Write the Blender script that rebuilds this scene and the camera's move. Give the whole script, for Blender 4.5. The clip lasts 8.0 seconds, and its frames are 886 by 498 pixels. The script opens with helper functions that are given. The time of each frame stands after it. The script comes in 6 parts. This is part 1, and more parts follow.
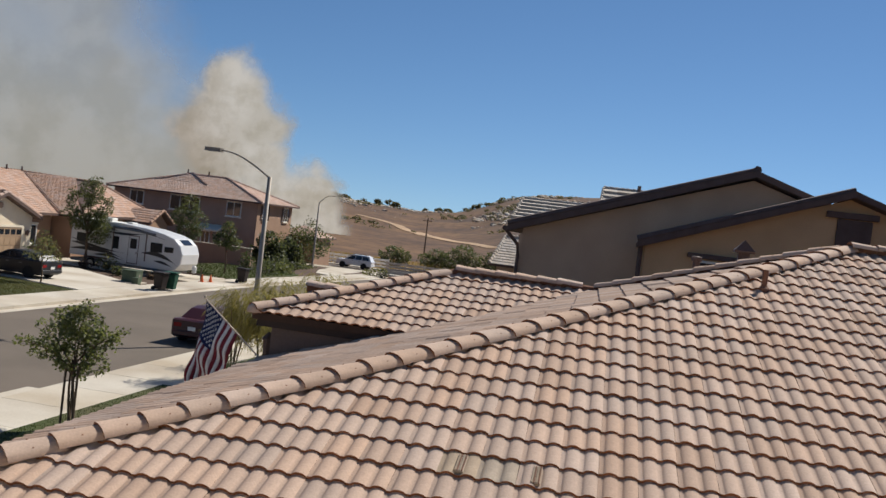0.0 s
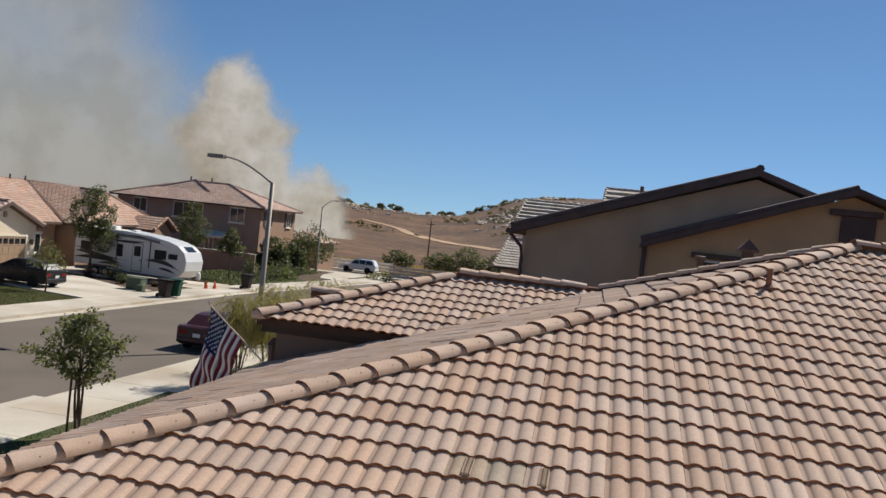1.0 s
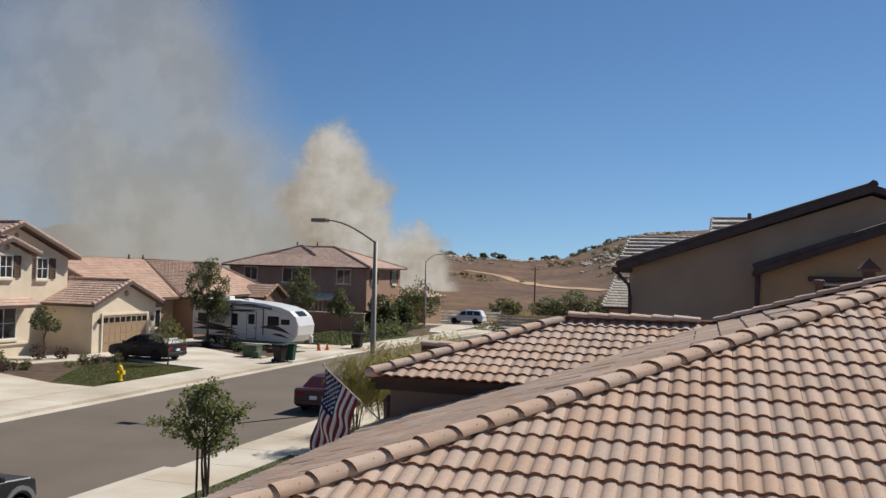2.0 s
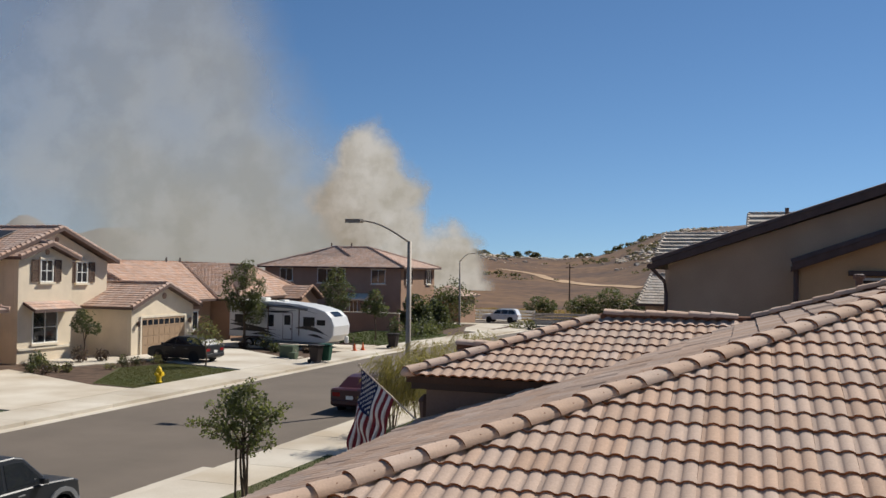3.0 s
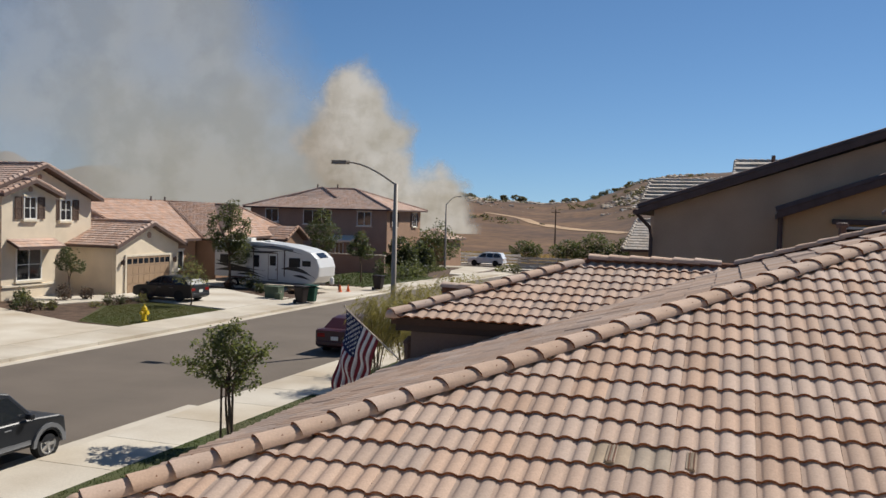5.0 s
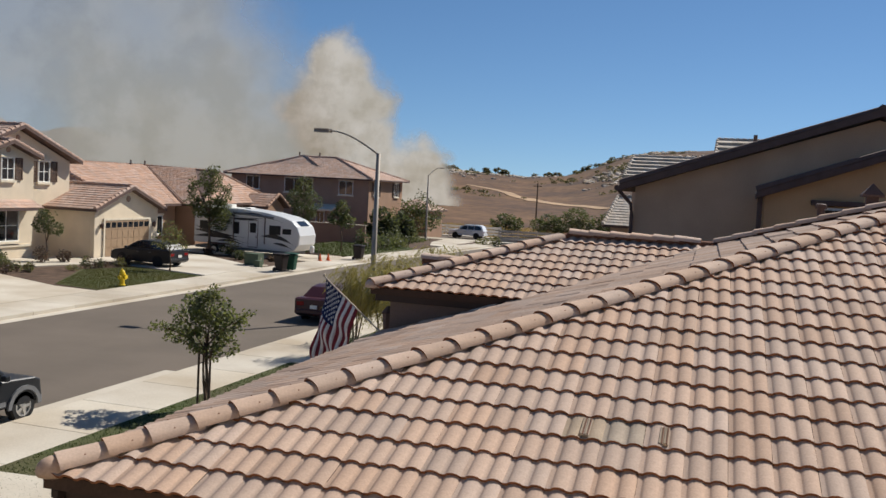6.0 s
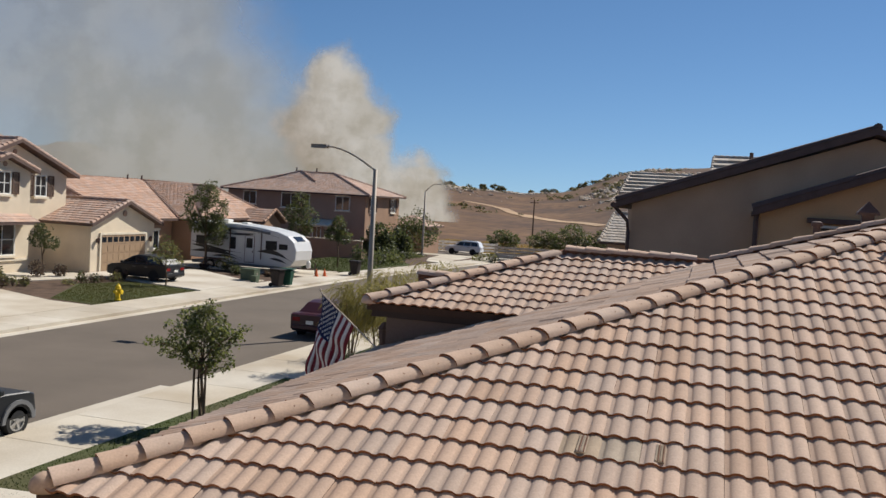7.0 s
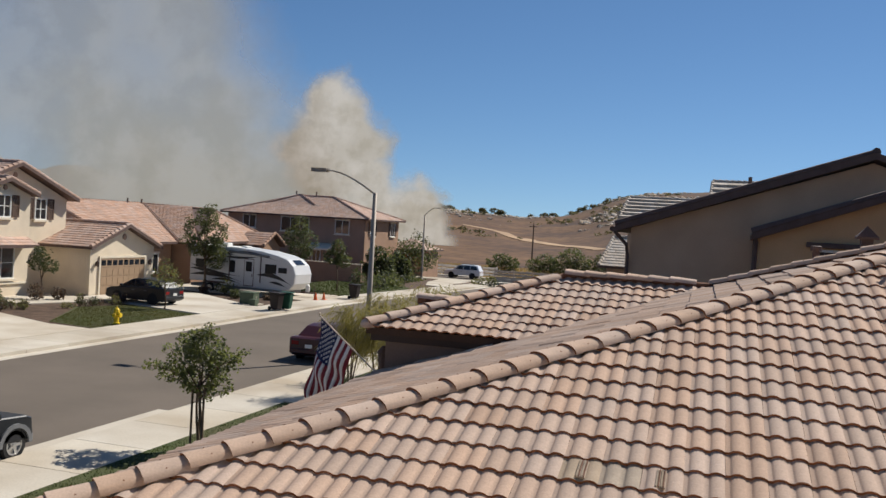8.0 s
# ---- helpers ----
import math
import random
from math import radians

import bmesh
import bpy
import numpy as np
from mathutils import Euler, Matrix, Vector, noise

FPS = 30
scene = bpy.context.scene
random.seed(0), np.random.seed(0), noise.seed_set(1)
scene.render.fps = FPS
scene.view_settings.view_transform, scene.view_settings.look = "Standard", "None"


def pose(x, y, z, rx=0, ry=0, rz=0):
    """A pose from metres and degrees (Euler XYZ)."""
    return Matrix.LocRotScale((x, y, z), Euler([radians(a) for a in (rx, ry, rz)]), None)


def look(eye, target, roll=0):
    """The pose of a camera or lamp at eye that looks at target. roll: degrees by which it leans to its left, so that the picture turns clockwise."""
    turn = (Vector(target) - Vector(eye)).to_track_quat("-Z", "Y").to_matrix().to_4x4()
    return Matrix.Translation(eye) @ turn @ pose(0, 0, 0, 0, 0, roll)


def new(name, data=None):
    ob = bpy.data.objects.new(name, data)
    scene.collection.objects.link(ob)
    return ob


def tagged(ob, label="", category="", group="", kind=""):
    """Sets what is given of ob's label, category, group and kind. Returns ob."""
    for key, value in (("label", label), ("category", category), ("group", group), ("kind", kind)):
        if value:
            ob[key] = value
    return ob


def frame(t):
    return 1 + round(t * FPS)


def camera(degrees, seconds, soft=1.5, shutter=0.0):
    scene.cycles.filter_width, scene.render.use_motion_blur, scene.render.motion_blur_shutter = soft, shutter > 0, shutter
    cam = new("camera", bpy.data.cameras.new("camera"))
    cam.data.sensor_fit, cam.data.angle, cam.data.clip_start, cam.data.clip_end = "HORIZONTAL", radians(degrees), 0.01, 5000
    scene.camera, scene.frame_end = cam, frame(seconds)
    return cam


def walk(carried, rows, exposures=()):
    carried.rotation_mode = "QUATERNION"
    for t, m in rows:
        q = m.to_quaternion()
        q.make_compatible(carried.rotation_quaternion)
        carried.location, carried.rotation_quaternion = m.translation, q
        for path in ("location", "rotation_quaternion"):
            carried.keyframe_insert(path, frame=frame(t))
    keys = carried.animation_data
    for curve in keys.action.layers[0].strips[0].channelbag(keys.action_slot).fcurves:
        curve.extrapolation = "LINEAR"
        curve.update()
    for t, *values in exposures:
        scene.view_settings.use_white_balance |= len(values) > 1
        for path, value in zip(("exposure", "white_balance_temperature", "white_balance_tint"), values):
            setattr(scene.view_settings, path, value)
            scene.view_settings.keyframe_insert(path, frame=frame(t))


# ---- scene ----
cam = camera(50.84, 8.0)
EYE = (0.0, 0.0, 5.8)
PATH = [  # seconds, yaw to the left of the street's line, pitch, roll
    (0.0, 10.62, -1.33, 6.96), (0.5, 10.36, -1.35, 7.27), (1.0, 10.86, -1.16, 6.14), (1.5, 13.93, 0.54, 4.78),
    (2.0, 17.43, 1.40, 1.49), (2.2, 19.05, 1.78, 1.58), (3.3, 20.03, 1.05, 0.20), (3.5, 21.61, 1.01, -0.02),
    (4.0, 21.37, 0.95, -0.45), (4.5, 20.26, -0.11, 0.56), (5.0, 18.58, -2.18, 1.60), (5.2, 18.25, -2.76, 1.95),
    (6.3, 17.18, -3.97, 3.26), (6.5, 17.17, -3.67, 3.37), (7.0, 17.17, -2.89, 3.30), (7.5, 17.20, -1.94, 3.30),
    (8.0, 17.22, -1.43, 3.38)]


def aim(yaw, pitch, roll):
    y, p = radians(yaw), radians(pitch)
    target = Vector(EYE) + Vector((-math.sin(y) * math.cos(p), math.cos(y) * math.cos(p), math.sin(p)))
    return look(EYE, target, roll)


walk(cam, [(t, aim(*a)) for t, *a in PATH])

# ---- light ----
SUN_AZ, SUN_EL = 29.5, 43.5   # degrees to the right of the street's line, degrees up
scene.view_settings.exposure = 0.25
world = bpy.data.worlds.new("sky")
scene.world = world
world.use_nodes = True
wn = world.node_tree.nodes
sky = wn.new("ShaderNodeTexSky")
sky.sky_type = "NISHITA"
sky.sun_disc = False
sky.sun_elevation, sky.sun_rotation = radians(SUN_EL), radians(SUN_AZ)
sky.altitude = 1500
sky.air_density, sky.dust_density, sky.ozone_density = 0.85, 0.1, 5.0
tone = wn.new("ShaderNodeHueSaturation")
tone.inputs["Saturation"].default_value, tone.inputs["Hue"].default_value = 1.06, 0.497
# a clear dry sky: the pale band at the horizon is thin
way, lift, unit = wn.new("ShaderNodeTexCoord"), wn.new("ShaderNodeVectorMath"), wn.new("ShaderNodeVectorMath")
lift.operation, unit.operation = "MULTIPLY_ADD", "NORMALIZE"
lift.inputs[1].default_value, lift.inputs[2].default_value = (1, 1, 0.88), (0, 0, 0.048)
world.node_tree.links.new(way.outputs["Generated"], lift.inputs[0])
world.node_tree.links.new(lift.outputs[0], unit.inputs[0])
world.node_tree.links.new(unit.outputs[0], sky.inputs["Vector"])
world.node_tree.links.new(sky.outputs[0], tone.inputs["Color"])
world.node_tree.links.new(tone.outputs[0], wn["Background"].inputs[0])
wn["Background"].inputs[1].default_value = 0.070
sun_data = bpy.data.lights.new("sun", "SUN")
sun_data.energy, sun_data.angle, sun_data.color = 5.0, radians(0.5), (1.0, 0.95, 0.86)
sun = new("sun", sun_data)
sun_way = Vector((math.sin(radians(SUN_AZ)) * math.cos(radians(SUN_EL)), math.cos(radians(SUN_AZ)) * math.cos(radians(SUN_EL)), math.sin(radians(SUN_EL))))
sun.matrix_world = look((30, 40, 60), Vector((30, 40, 60)) - sun_way)


# ---- materials ----
def mat(name, colour, rough=0.8, vary=0.12, scale=3.0, fine=40.0, bump=0.15, metal=0.0, pieces=0.0, island=False, second=None, spec=0.3):
    """A painted or mineral surface: base colour, broad stains, fine grain, relief; pieces: how much each piece differs."""
    m = bpy.data.materials.new(name)
    m.use_nodes = True
    nt = m.node_tree
    N, L = nt.nodes, nt.links
    b = N["Principled BSDF"]
    b.inputs["Roughness"].default_value, b.inputs["Metallic"].default_value = rough, metal
    b.inputs["Specular IOR Level"].default_value = spec
    co = N.new("ShaderNodeTexCoord")
    big, small = N.new("ShaderNodeTexNoise"), N.new("ShaderNodeTexNoise")
    big.inputs["Scale"].default_value, big.inputs["Detail"].default_value = scale, 4
    small.inputs["Scale"].default_value, small.inputs["Detail"].default_value = fine, 3
    L.new(co.outputs["Object"], big.inputs["Vector"]), L.new(co.outputs["Object"], small.inputs["Vector"])
    two = second or tuple(c * (1 - 2.2 * vary) for c in colour)
    ramp = N.new("ShaderNodeMix")
    ramp.data_type = "RGBA"
    ramp.inputs[6].default_value, ramp.inputs[7].default_value = (*colour, 1), (*two, 1)
    st = N.new("ShaderNodeMapRange")
    st.inputs[1].default_value, st.inputs[2].default_value = 0.35, 0.7
    L.new(big.outputs[0], st.inputs[0]), L.new(st.outputs[0], ramp.inputs[0])
    out = ramp.outputs[2]
    hsv = N.new("ShaderNodeHueSaturation")
    gr = N.new("ShaderNodeMapRange")
    gr.inputs[1].default_value, gr.inputs[2].default_value = 0.3, 0.7
    gr.inputs[3].default_value, gr.inputs[4].default_value = 1 - vary, 1 + vary
    L.new(small.outputs[0], gr.inputs[0])
    value = gr.outputs[0]
    if pieces:
        src = N.new("ShaderNodeNewGeometry").outputs["Random Per Island"] if island else N.new("ShaderNodeObjectInfo").outputs["Random"]
        pr = N.new("ShaderNodeMapRange")
        pr.inputs[3].default_value, pr.inputs[4].default_value = 1 - pieces, 1 + pieces
        L.new(src, pr.inputs[0])
        mul = N.new("ShaderNodeMath")
        mul.operation = "MULTIPLY"
        L.new(value, mul.inputs[0]), L.new(pr.outputs[0], mul.inputs[1])
        value = mul.outputs[0]
        hue = N.new("ShaderNodeMapRange")
        wh = N.new("ShaderNodeTexWhiteNoise")
        wh.noise_dimensions = "1D"
        L.new(src, wh.inputs["W"])
        hue.inputs[3].default_value, hue.inputs[4].default_value = 1.0 - 1.6 * pieces, 1.0 + 1.6 * pieces
        L.new(wh.outputs[0], hue.inputs[0]), L.new(hue.outputs[0], hsv.inputs["Saturation"])
    L.new(out, hsv.inputs["Color"]), L.new(value, hsv.inputs["Value"])
    L.new(hsv.outputs[0], b.inputs["Base Color"])
    if bump:
        bp = N.new("ShaderNodeBump")
        bp.inputs["Strength"].default_value, bp.inputs["Distance"].default_value = bump, 0.01
        L.new(small.outputs[0], bp.inputs["Height"]), L.new(bp.outputs[0], b.inputs["Normal"])
    return m


def leaf_mat(name, colour, vary=0.35):
    m = mat(name, colour, 0.55, 0.2, 1.5, 9.0, 0.0, pieces=vary, island=True)
    b = m.node_tree.nodes["Principled BSDF"]
    tr = m.node_tree.nodes.new("ShaderNodeBsdfTranslucent")
    mix = m.node_tree.nodes.new("ShaderNodeMixShader")
    mix.inputs[0].default_value = 0.45
    tr.inputs[0].default_value = (colour[0] * 1.4, colour[1] * 1.4, colour[2] * 0.8, 1)
    m.node_tree.links.new(b.outputs[0], mix.inputs[1]), m.node_tree.links.new(tr.outputs[0], mix.inputs[2])
    m.node_tree.links.new(mix.outputs[0], m.node_tree.nodes["Material Output"].inputs[0])
    return m


M = dict(
    tile=mat("roof_tile", (0.465, 0.343, 0.273), 0.9, 0.09, 1.2, 60, 0.12, pieces=0.095, spec=0.12),
    tile_i=mat("roof_tile_laid", (0.465, 0.343, 0.273), 0.9, 0.09, 1.2, 60, 0.12, pieces=0.095, island=True, spec=0.12),
    tile_grey=mat("roof_tile_grey", (0.36, 0.29, 0.225), 0.9, 0.1, 3.0, 60, 0.15, pieces=0.1),
    cap=mat("cap_tile", (0.54, 0.392, 0.302), 0.9, 0.08, 2.5, 50, 0.12, pieces=0.10),
    # dark red-brown lips: the warm shade under each course put into colour
    tile_edge=mat("shaded_tile_edge", (0.28, 0.115, 0.055), 0.95, 0.15, 5, 60, 0.1),
    felt=mat("roof_felt", (0.07, 0.045, 0.035), 0.95),
    mortar=mat("mortar", (0.20, 0.10, 0.065), 0.95, 0.15),
    tile_red=mat("terracotta_tile", (0.46, 0.305, 0.23), 0.85, 0.08, 0.5, 12, 0.1, pieces=0.12, island=True),
    tile_tan=mat("tan_tile", (0.47, 0.33, 0.265), 0.85, 0.08, 0.5, 12, 0.1, pieces=0.12, island=True),
    tile_pale=mat("pale_tile", (0.50, 0.44, 0.38), 0.85, 0.1, 0.5, 12, 0.1, pieces=0.15, island=True),
    cream=mat("cream_stucco", (0.74, 0.63, 0.48), 0.95, 0.06, 0.8, 30, 0.3),
    tan=mat("tan_stucco", (0.54, 0.385, 0.27), 0.95, 0.06, 0.8, 30, 0.3),
    taupe=mat("taupe_stucco", (0.42, 0.29, 0.21), 0.95, 0.06, 0.8, 30, 0.3),
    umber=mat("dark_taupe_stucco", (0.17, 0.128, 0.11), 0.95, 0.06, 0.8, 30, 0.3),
    ochre=mat("ochre_stucco", (0.62, 0.40, 0.22), 0.95, 0.06, 0.8, 30, 0.3),
    ochre_end=mat("dull_ochre_stucco", (0.44, 0.30, 0.17), 0.95, 0.06, 0.8, 30, 0.3),
    brown=mat("brown_stucco", (0.37, 0.245, 0.18), 0.95, 0.06, 0.8, 30, 0.3),
    rust=mat("orange_brown_stucco", (0.35, 0.215, 0.14), 0.95, 0.06, 0.8, 30, 0.3),
    shutter=mat("dark_brown_shutter_paint", (0.13, 0.082, 0.06), 0.7, 0.08),
    trim=mat("cream_trim", (0.76, 0.67, 0.53), 0.8, 0.05),
    dark_trim=mat("dark_brown_trim", (0.125, 0.082, 0.070), 0.7, 0.1),
    fascia=mat("shade_dark_fascia", (0.05, 0.036, 0.032), 0.75, 0.1),
    door_tan=mat("garage_door_paint", (0.36, 0.25, 0.16), 0.6, 0.05),
    white=mat("white_paint", (0.78, 0.77, 0.73), 0.5, 0.04),
    rv_white=mat("white_fibreglass", (0.64, 0.64, 0.635), 0.3, 0.04, 0.8, 30, 0.0, spec=0.5),
    asphalt=mat("asphalt", (0.150, 0.122, 0.098), 0.92, 0.12, 0.35, 120, 0.3, second=(0.122, 0.10, 0.08)),
    concrete=mat("concrete", (0.56, 0.51, 0.43), 0.9, 0.07, 0.30, 25, 0.2, second=(0.40, 0.335, 0.255), pieces=0.05),
    lawn=mat("lawn_soil", (0.055, 0.072, 0.022), 0.95, 0.3, 0.45, 14, 0.6, second=(0.085, 0.075, 0.035)),
    soil=mat("bark_mulch", (0.12, 0.075, 0.05), 0.95, 0.25, 1.5, 40, 0.5),
    field=mat("dry_field", (0.150, 0.080, 0.038), 0.95, 0.40, 0.022, 0.30, 0.4, second=(0.058, 0.030, 0.019)),
    track=mat("dirt_track", (0.46, 0.31, 0.19), 0.95, 0.12, 0.05, 1.0, 0.2),
    rock=mat("granite_boulder", (0.62, 0.51, 0.40), 0.9, 0.2, 0.3, 4, 0.3, pieces=0.25, island=True),
    bark=mat("bark", (0.16, 0.11, 0.075), 0.95, 0.2, 8, 60, 0.5),
    steel=mat("galvanised_steel", (0.34, 0.295, 0.25), 0.6, 0.06, 2, 40, 0.0, metal=0.15),
    rubber=mat("rubber", (0.02, 0.02, 0.021), 0.8, 0.1),
    alloy=mat("alloy_wheel", (0.55, 0.55, 0.55), 0.35, 0.05, metal=0.8, bump=0.0),
    black_paint=mat("black_car_paint", (0.014, 0.016, 0.021), 0.38, 0.05, bump=0.0, spec=0.45),
    grey_plastic=mat("grey_cladding", (0.17, 0.175, 0.185), 0.6, 0.05, bump=0.0),
    red_paint=mat("maroon_car_paint", (0.055, 0.013, 0.014), 0.3, 0.05, bump=0.0, spec=0.6),
    white_paint=mat("white_car_paint", (0.75, 0.76, 0.78), 0.25, 0.03, bump=0.0, spec=0.6),
    glass=mat("dark_glass", (0.018, 0.021, 0.026), 0.06, 0.02, bump=0.0, spec=0.8),
    rv_glass=mat("tinted_acrylic", (0.02, 0.022, 0.026), 0.25, 0.02, bump=0.0, spec=0.15),
    lamp_red=mat("tail_light", (0.25, 0.01, 0.01), 0.2, 0.05, bump=0.0),
    lamp_clear=mat("headlight", (0.6, 0.6, 0.58), 0.15, 0.05, bump=0.0),
    yellow=mat("yellow_paint", (0.75, 0.52, 0.02), 0.5, 0.06),
    green_box=mat("green_utility_paint", (0.09, 0.12, 0.075), 0.6, 0.08),
    bin_green=mat("green_plastic", (0.015, 0.075, 0.045), 0.55, 0.06),
    bin_black=mat("dark_plastic", (0.03, 0.022, 0.02), 0.55, 0.06),
    wood=mat("weathered_wood", (0.68, 0.56, 0.45), 0.9, 0.15, 3, 40, 0.3),
    solar=mat("solar_cell", (0.022, 0.022, 0.026), 0.4, 0.1, bump=0.0, spec=0.3),
    flag_red=mat("flag_red", (0.20, 0.028, 0.040), 0.9, 0.08, 6, 90),
    flag_white=mat("flag_white", (0.72, 0.69, 0.68), 0.9, 0.05, 6, 90),
    flag_blue=mat("flag_blue", (0.015, 0.022, 0.075), 0.9, 0.08, 6, 90),
    leaf=leaf_mat("leaf_green", (0.13, 0.142, 0.072), 0.28),
    leaf_dark=leaf_mat("leaf_dark", (0.082, 0.095, 0.054)),
    leaf_olive=leaf_mat("leaf_olive", (0.165, 0.165, 0.08)),
    leaf_grass=leaf_mat("grass_blade", (0.047, 0.062, 0.022), 0.18),
    leaf_dry=leaf_mat("dry_blade", (0.30, 0.21, 0.09)),
    leaf_purple=leaf_mat("purple_shrub", (0.10, 0.07, 0.07)),
)


# ---- building helpers ----
def thing(name, label, category, group="", at=(0, 0, 0), turn=0.0, kind=""):
    e = new(name)
    e.empty_display_size = 0.2
    e.matrix_basis = pose(*at, 0, 0, turn)
    return tagged(e, label, category, group, kind)


def hang(ob, parent, label="", kind=""):
    """Parents ob, whose mesh is in world metres, or in the thing's own metres while that thing stands at the origin."""
    ob.parent = parent
    if parent is not None and parent.type == "EMPTY":
        ob.matrix_parent_inverse = parent.matrix_basis.inverted()
    return tagged(ob, label, kind=kind)


def part(name, bm, material, parent=None, label="", smooth=False, kind=""):
    me = bpy.data.meshes.new(name)
    bm.to_mesh(me)
    bm.free()
    me.materials.append(material)
    if smooth:
        me.polygons.foreach_set("use_smooth", [True] * len(me.polygons))
    return hang(new(name, me), parent, label, kind)


def raw(name, verts, faces, material, parent=None, label="", smooth=False, kind=""):
    me = bpy.data.meshes.new(name)
    me.from_pydata(verts, [], faces)
    me.materials.append(material)
    if smooth:
        me.polygons.foreach_set("use_smooth", [True] * len(me.polygons))
    return hang(new(name, me), parent, label, kind)


def box(x0, x1, y0, y1, z0, z1, bevel=0.0, bm=None, m=None):
    own = bm is None
    bm = bm or bmesh.new()
    r = bmesh.ops.create_cube(bm, size=1)
    v = r["verts"]
    for p in v:
        p.co = Vector(((x0 + x1) / 2 + p.co.x * (x1 - x0), (y0 + y1) / 2 + p.co.y * (y1 - y0), (z0 + z1) / 2 + p.co.z * (z1 - z0)))
        if m is not None:
            p.co = m @ p.co
    if bevel and own:
        bmesh.ops.bevel(bm, geom=bm.edges[:], offset=bevel, segments=2, affect="EDGES", profile=0.5)
    return bm


def prism(points, way, bm=None):
    """Sweep a flat polygon (3D points) along a vector."""
    bm = bm or bmesh.new()
    way = Vector(way)
    a = [bm.verts.new(p) for p in points]
    b = [bm.verts.new(Vector(p) + way) for p in points]
    fs = [bm.faces.new(a), bm.faces.new(b[::-1])]
    n = len(a)
    for i in range(n):
        fs.append(bm.faces.new((a[i], b[i], b[(i + 1) % n], a[(i + 1) % n])))
    bmesh.ops.recalc_face_normals(bm, faces=fs)
    return bm


def tube(points, radii, sides=8, bm=None, caps=True):
    """A tapered tube along points."""
    bm = bm or bmesh.new()
    points = [Vector(p) for p in points]
    rings = []
    for i, p in enumerate(points):
        d = (points[min(i + 1, len(points) - 1)] - points[max(i - 1, 0)]).normalized()
        a = d.orthogonal().normalized() if abs(d.z) > 0.95 else d.cross(Vector((0, 0, 1))).normalized()
        b = d.cross(a)
        r = radii[i] if isinstance(radii, (list, tuple)) else radii
        rings.append([bm.verts.new(p + (a * math.cos(k * math.tau / sides) + b * math.sin(k * math.tau / sides)) * r) for k in range(sides)])
    for r0, r1 in zip(rings, rings[1:]):
        for k in range(sides):
            bm.faces.new((r0[k], r0[(k + 1) % sides], r1[(k + 1) % sides], r1[k]))
    if caps:
        bm.faces.new(rings[0][::-1]), bm.faces.new(rings[-1])
    bmesh.ops.recalc_face_normals(bm, faces=bm.faces[:])
    return bm


def lathe(profile, sides=16, m=None, bm=None):
    """Turn (radius, height) pairs round z."""
    bm = bm or bmesh.new()
    rings = []
    for r, h in profile:
        ring = [Vector((r * math.cos(k * math.tau / sides), r * math.sin(k * math.tau / sides), h)) for k in range(sides)]
        rings.append([bm.verts.new(m @ p if m else p) for p in ring])
    for a, b in zip(rings, rings[1:]):
        for k in range(sides):
            bm.faces.new((a[k], a[(k + 1) % sides], b[(k + 1) % sides], b[k]))
    bm.faces.new(rings[0][::-1]), bm.faces.new(rings[-1])
    bmesh.ops.recalc_face_normals(bm, faces=bm.faces[:])
    return bm


# ---- ground, street ----
KERB_N, KERB_F = -14.85, -25.4      # near and far kerb
WALK_N, WALK_F = -12.75, -27.8      # back edges of the pavements
CROSS0, CROSS1 = 110.0, 121.0      # the cross street


def gz(y):
    """Height of the street's line: level, then falling gently towards the cross street."""
    return 0.0 if y < 60 else -0.016 * (min(y, 125) - 60)


RIDGE = [(-180, 1.0), (-60, 3.0), (-30, 4.0), (-8, 3.6), (0, 3.0), (5, 2.6), (6.9, 2.2), (8.2, 1.6), (9.8, 1.05), (12.5, 0.78), (15.5, 0.88), (18.3, 1.05), (21, 1.0), (26, 0.7), (60, 0.4), (180, 0.6)]


def ridge_height(az):
    for (a0, e0), (a1, e1) in zip(RIDGE, RIDGE[1:]):
        if a0 <= az <= a1:
            return e0 + (e1 - e0) * (az - a0) / (a1 - a0)
    return 0.5


def ground_z(x, y):
    r = math.hypot(x, y)
    base = gz(y) - 0.12
    if r < 150:
        return base
    az = math.degrees(math.atan2(-x, y))
    top = 5.8 + 600 * math.tan(radians(ridge_height(az)))
    k = min(max((r - 150) / 450, 0), 1)
    k = k * k * (3 - 2 * k) * 0.55 + k * k * 0.45
    z = base + (top - base) * k
    z += min((r - 150) / 200, 1) * 1.3 * noise.fractal((x * 0.012, y * 0.012, 0.3), 1.0, 2.0, 4)
    if r > 600:
        z -= (r - 600) * 0.03
    return z


def polar_ground():
    azs = [a for a in range(-180, -20, 8)] + [i * 0.5 - 20 for i in range(161)] + [a for a in range(64, 180, 8)]
    rs = [0.01, 20, 60, 100, 130] + [150 + 7.5 * i for i in range(61)] + [615, 640, 700, 900, 1500, 2600]
    verts, faces = [], []
    for r in rs:
        for a in azs:
            x, y = -r * math.sin(radians(a)), r * math.cos(radians(a))
            verts.append((x, y, ground_z(x, y)))
    n = len(azs)
    for i in range(len(rs) - 1):
        for j in range(n):
            k = (j + 1) % n
            faces.append((i * n + j, i * n + k, (i + 1) * n + k, (i + 1) * n + j))
    return raw("ground", verts, faces, M["field"], smooth=True)


tagged(polar_ground(), "dry golden-brown grassland rising to low rocky hills", "ground", kind="structure")


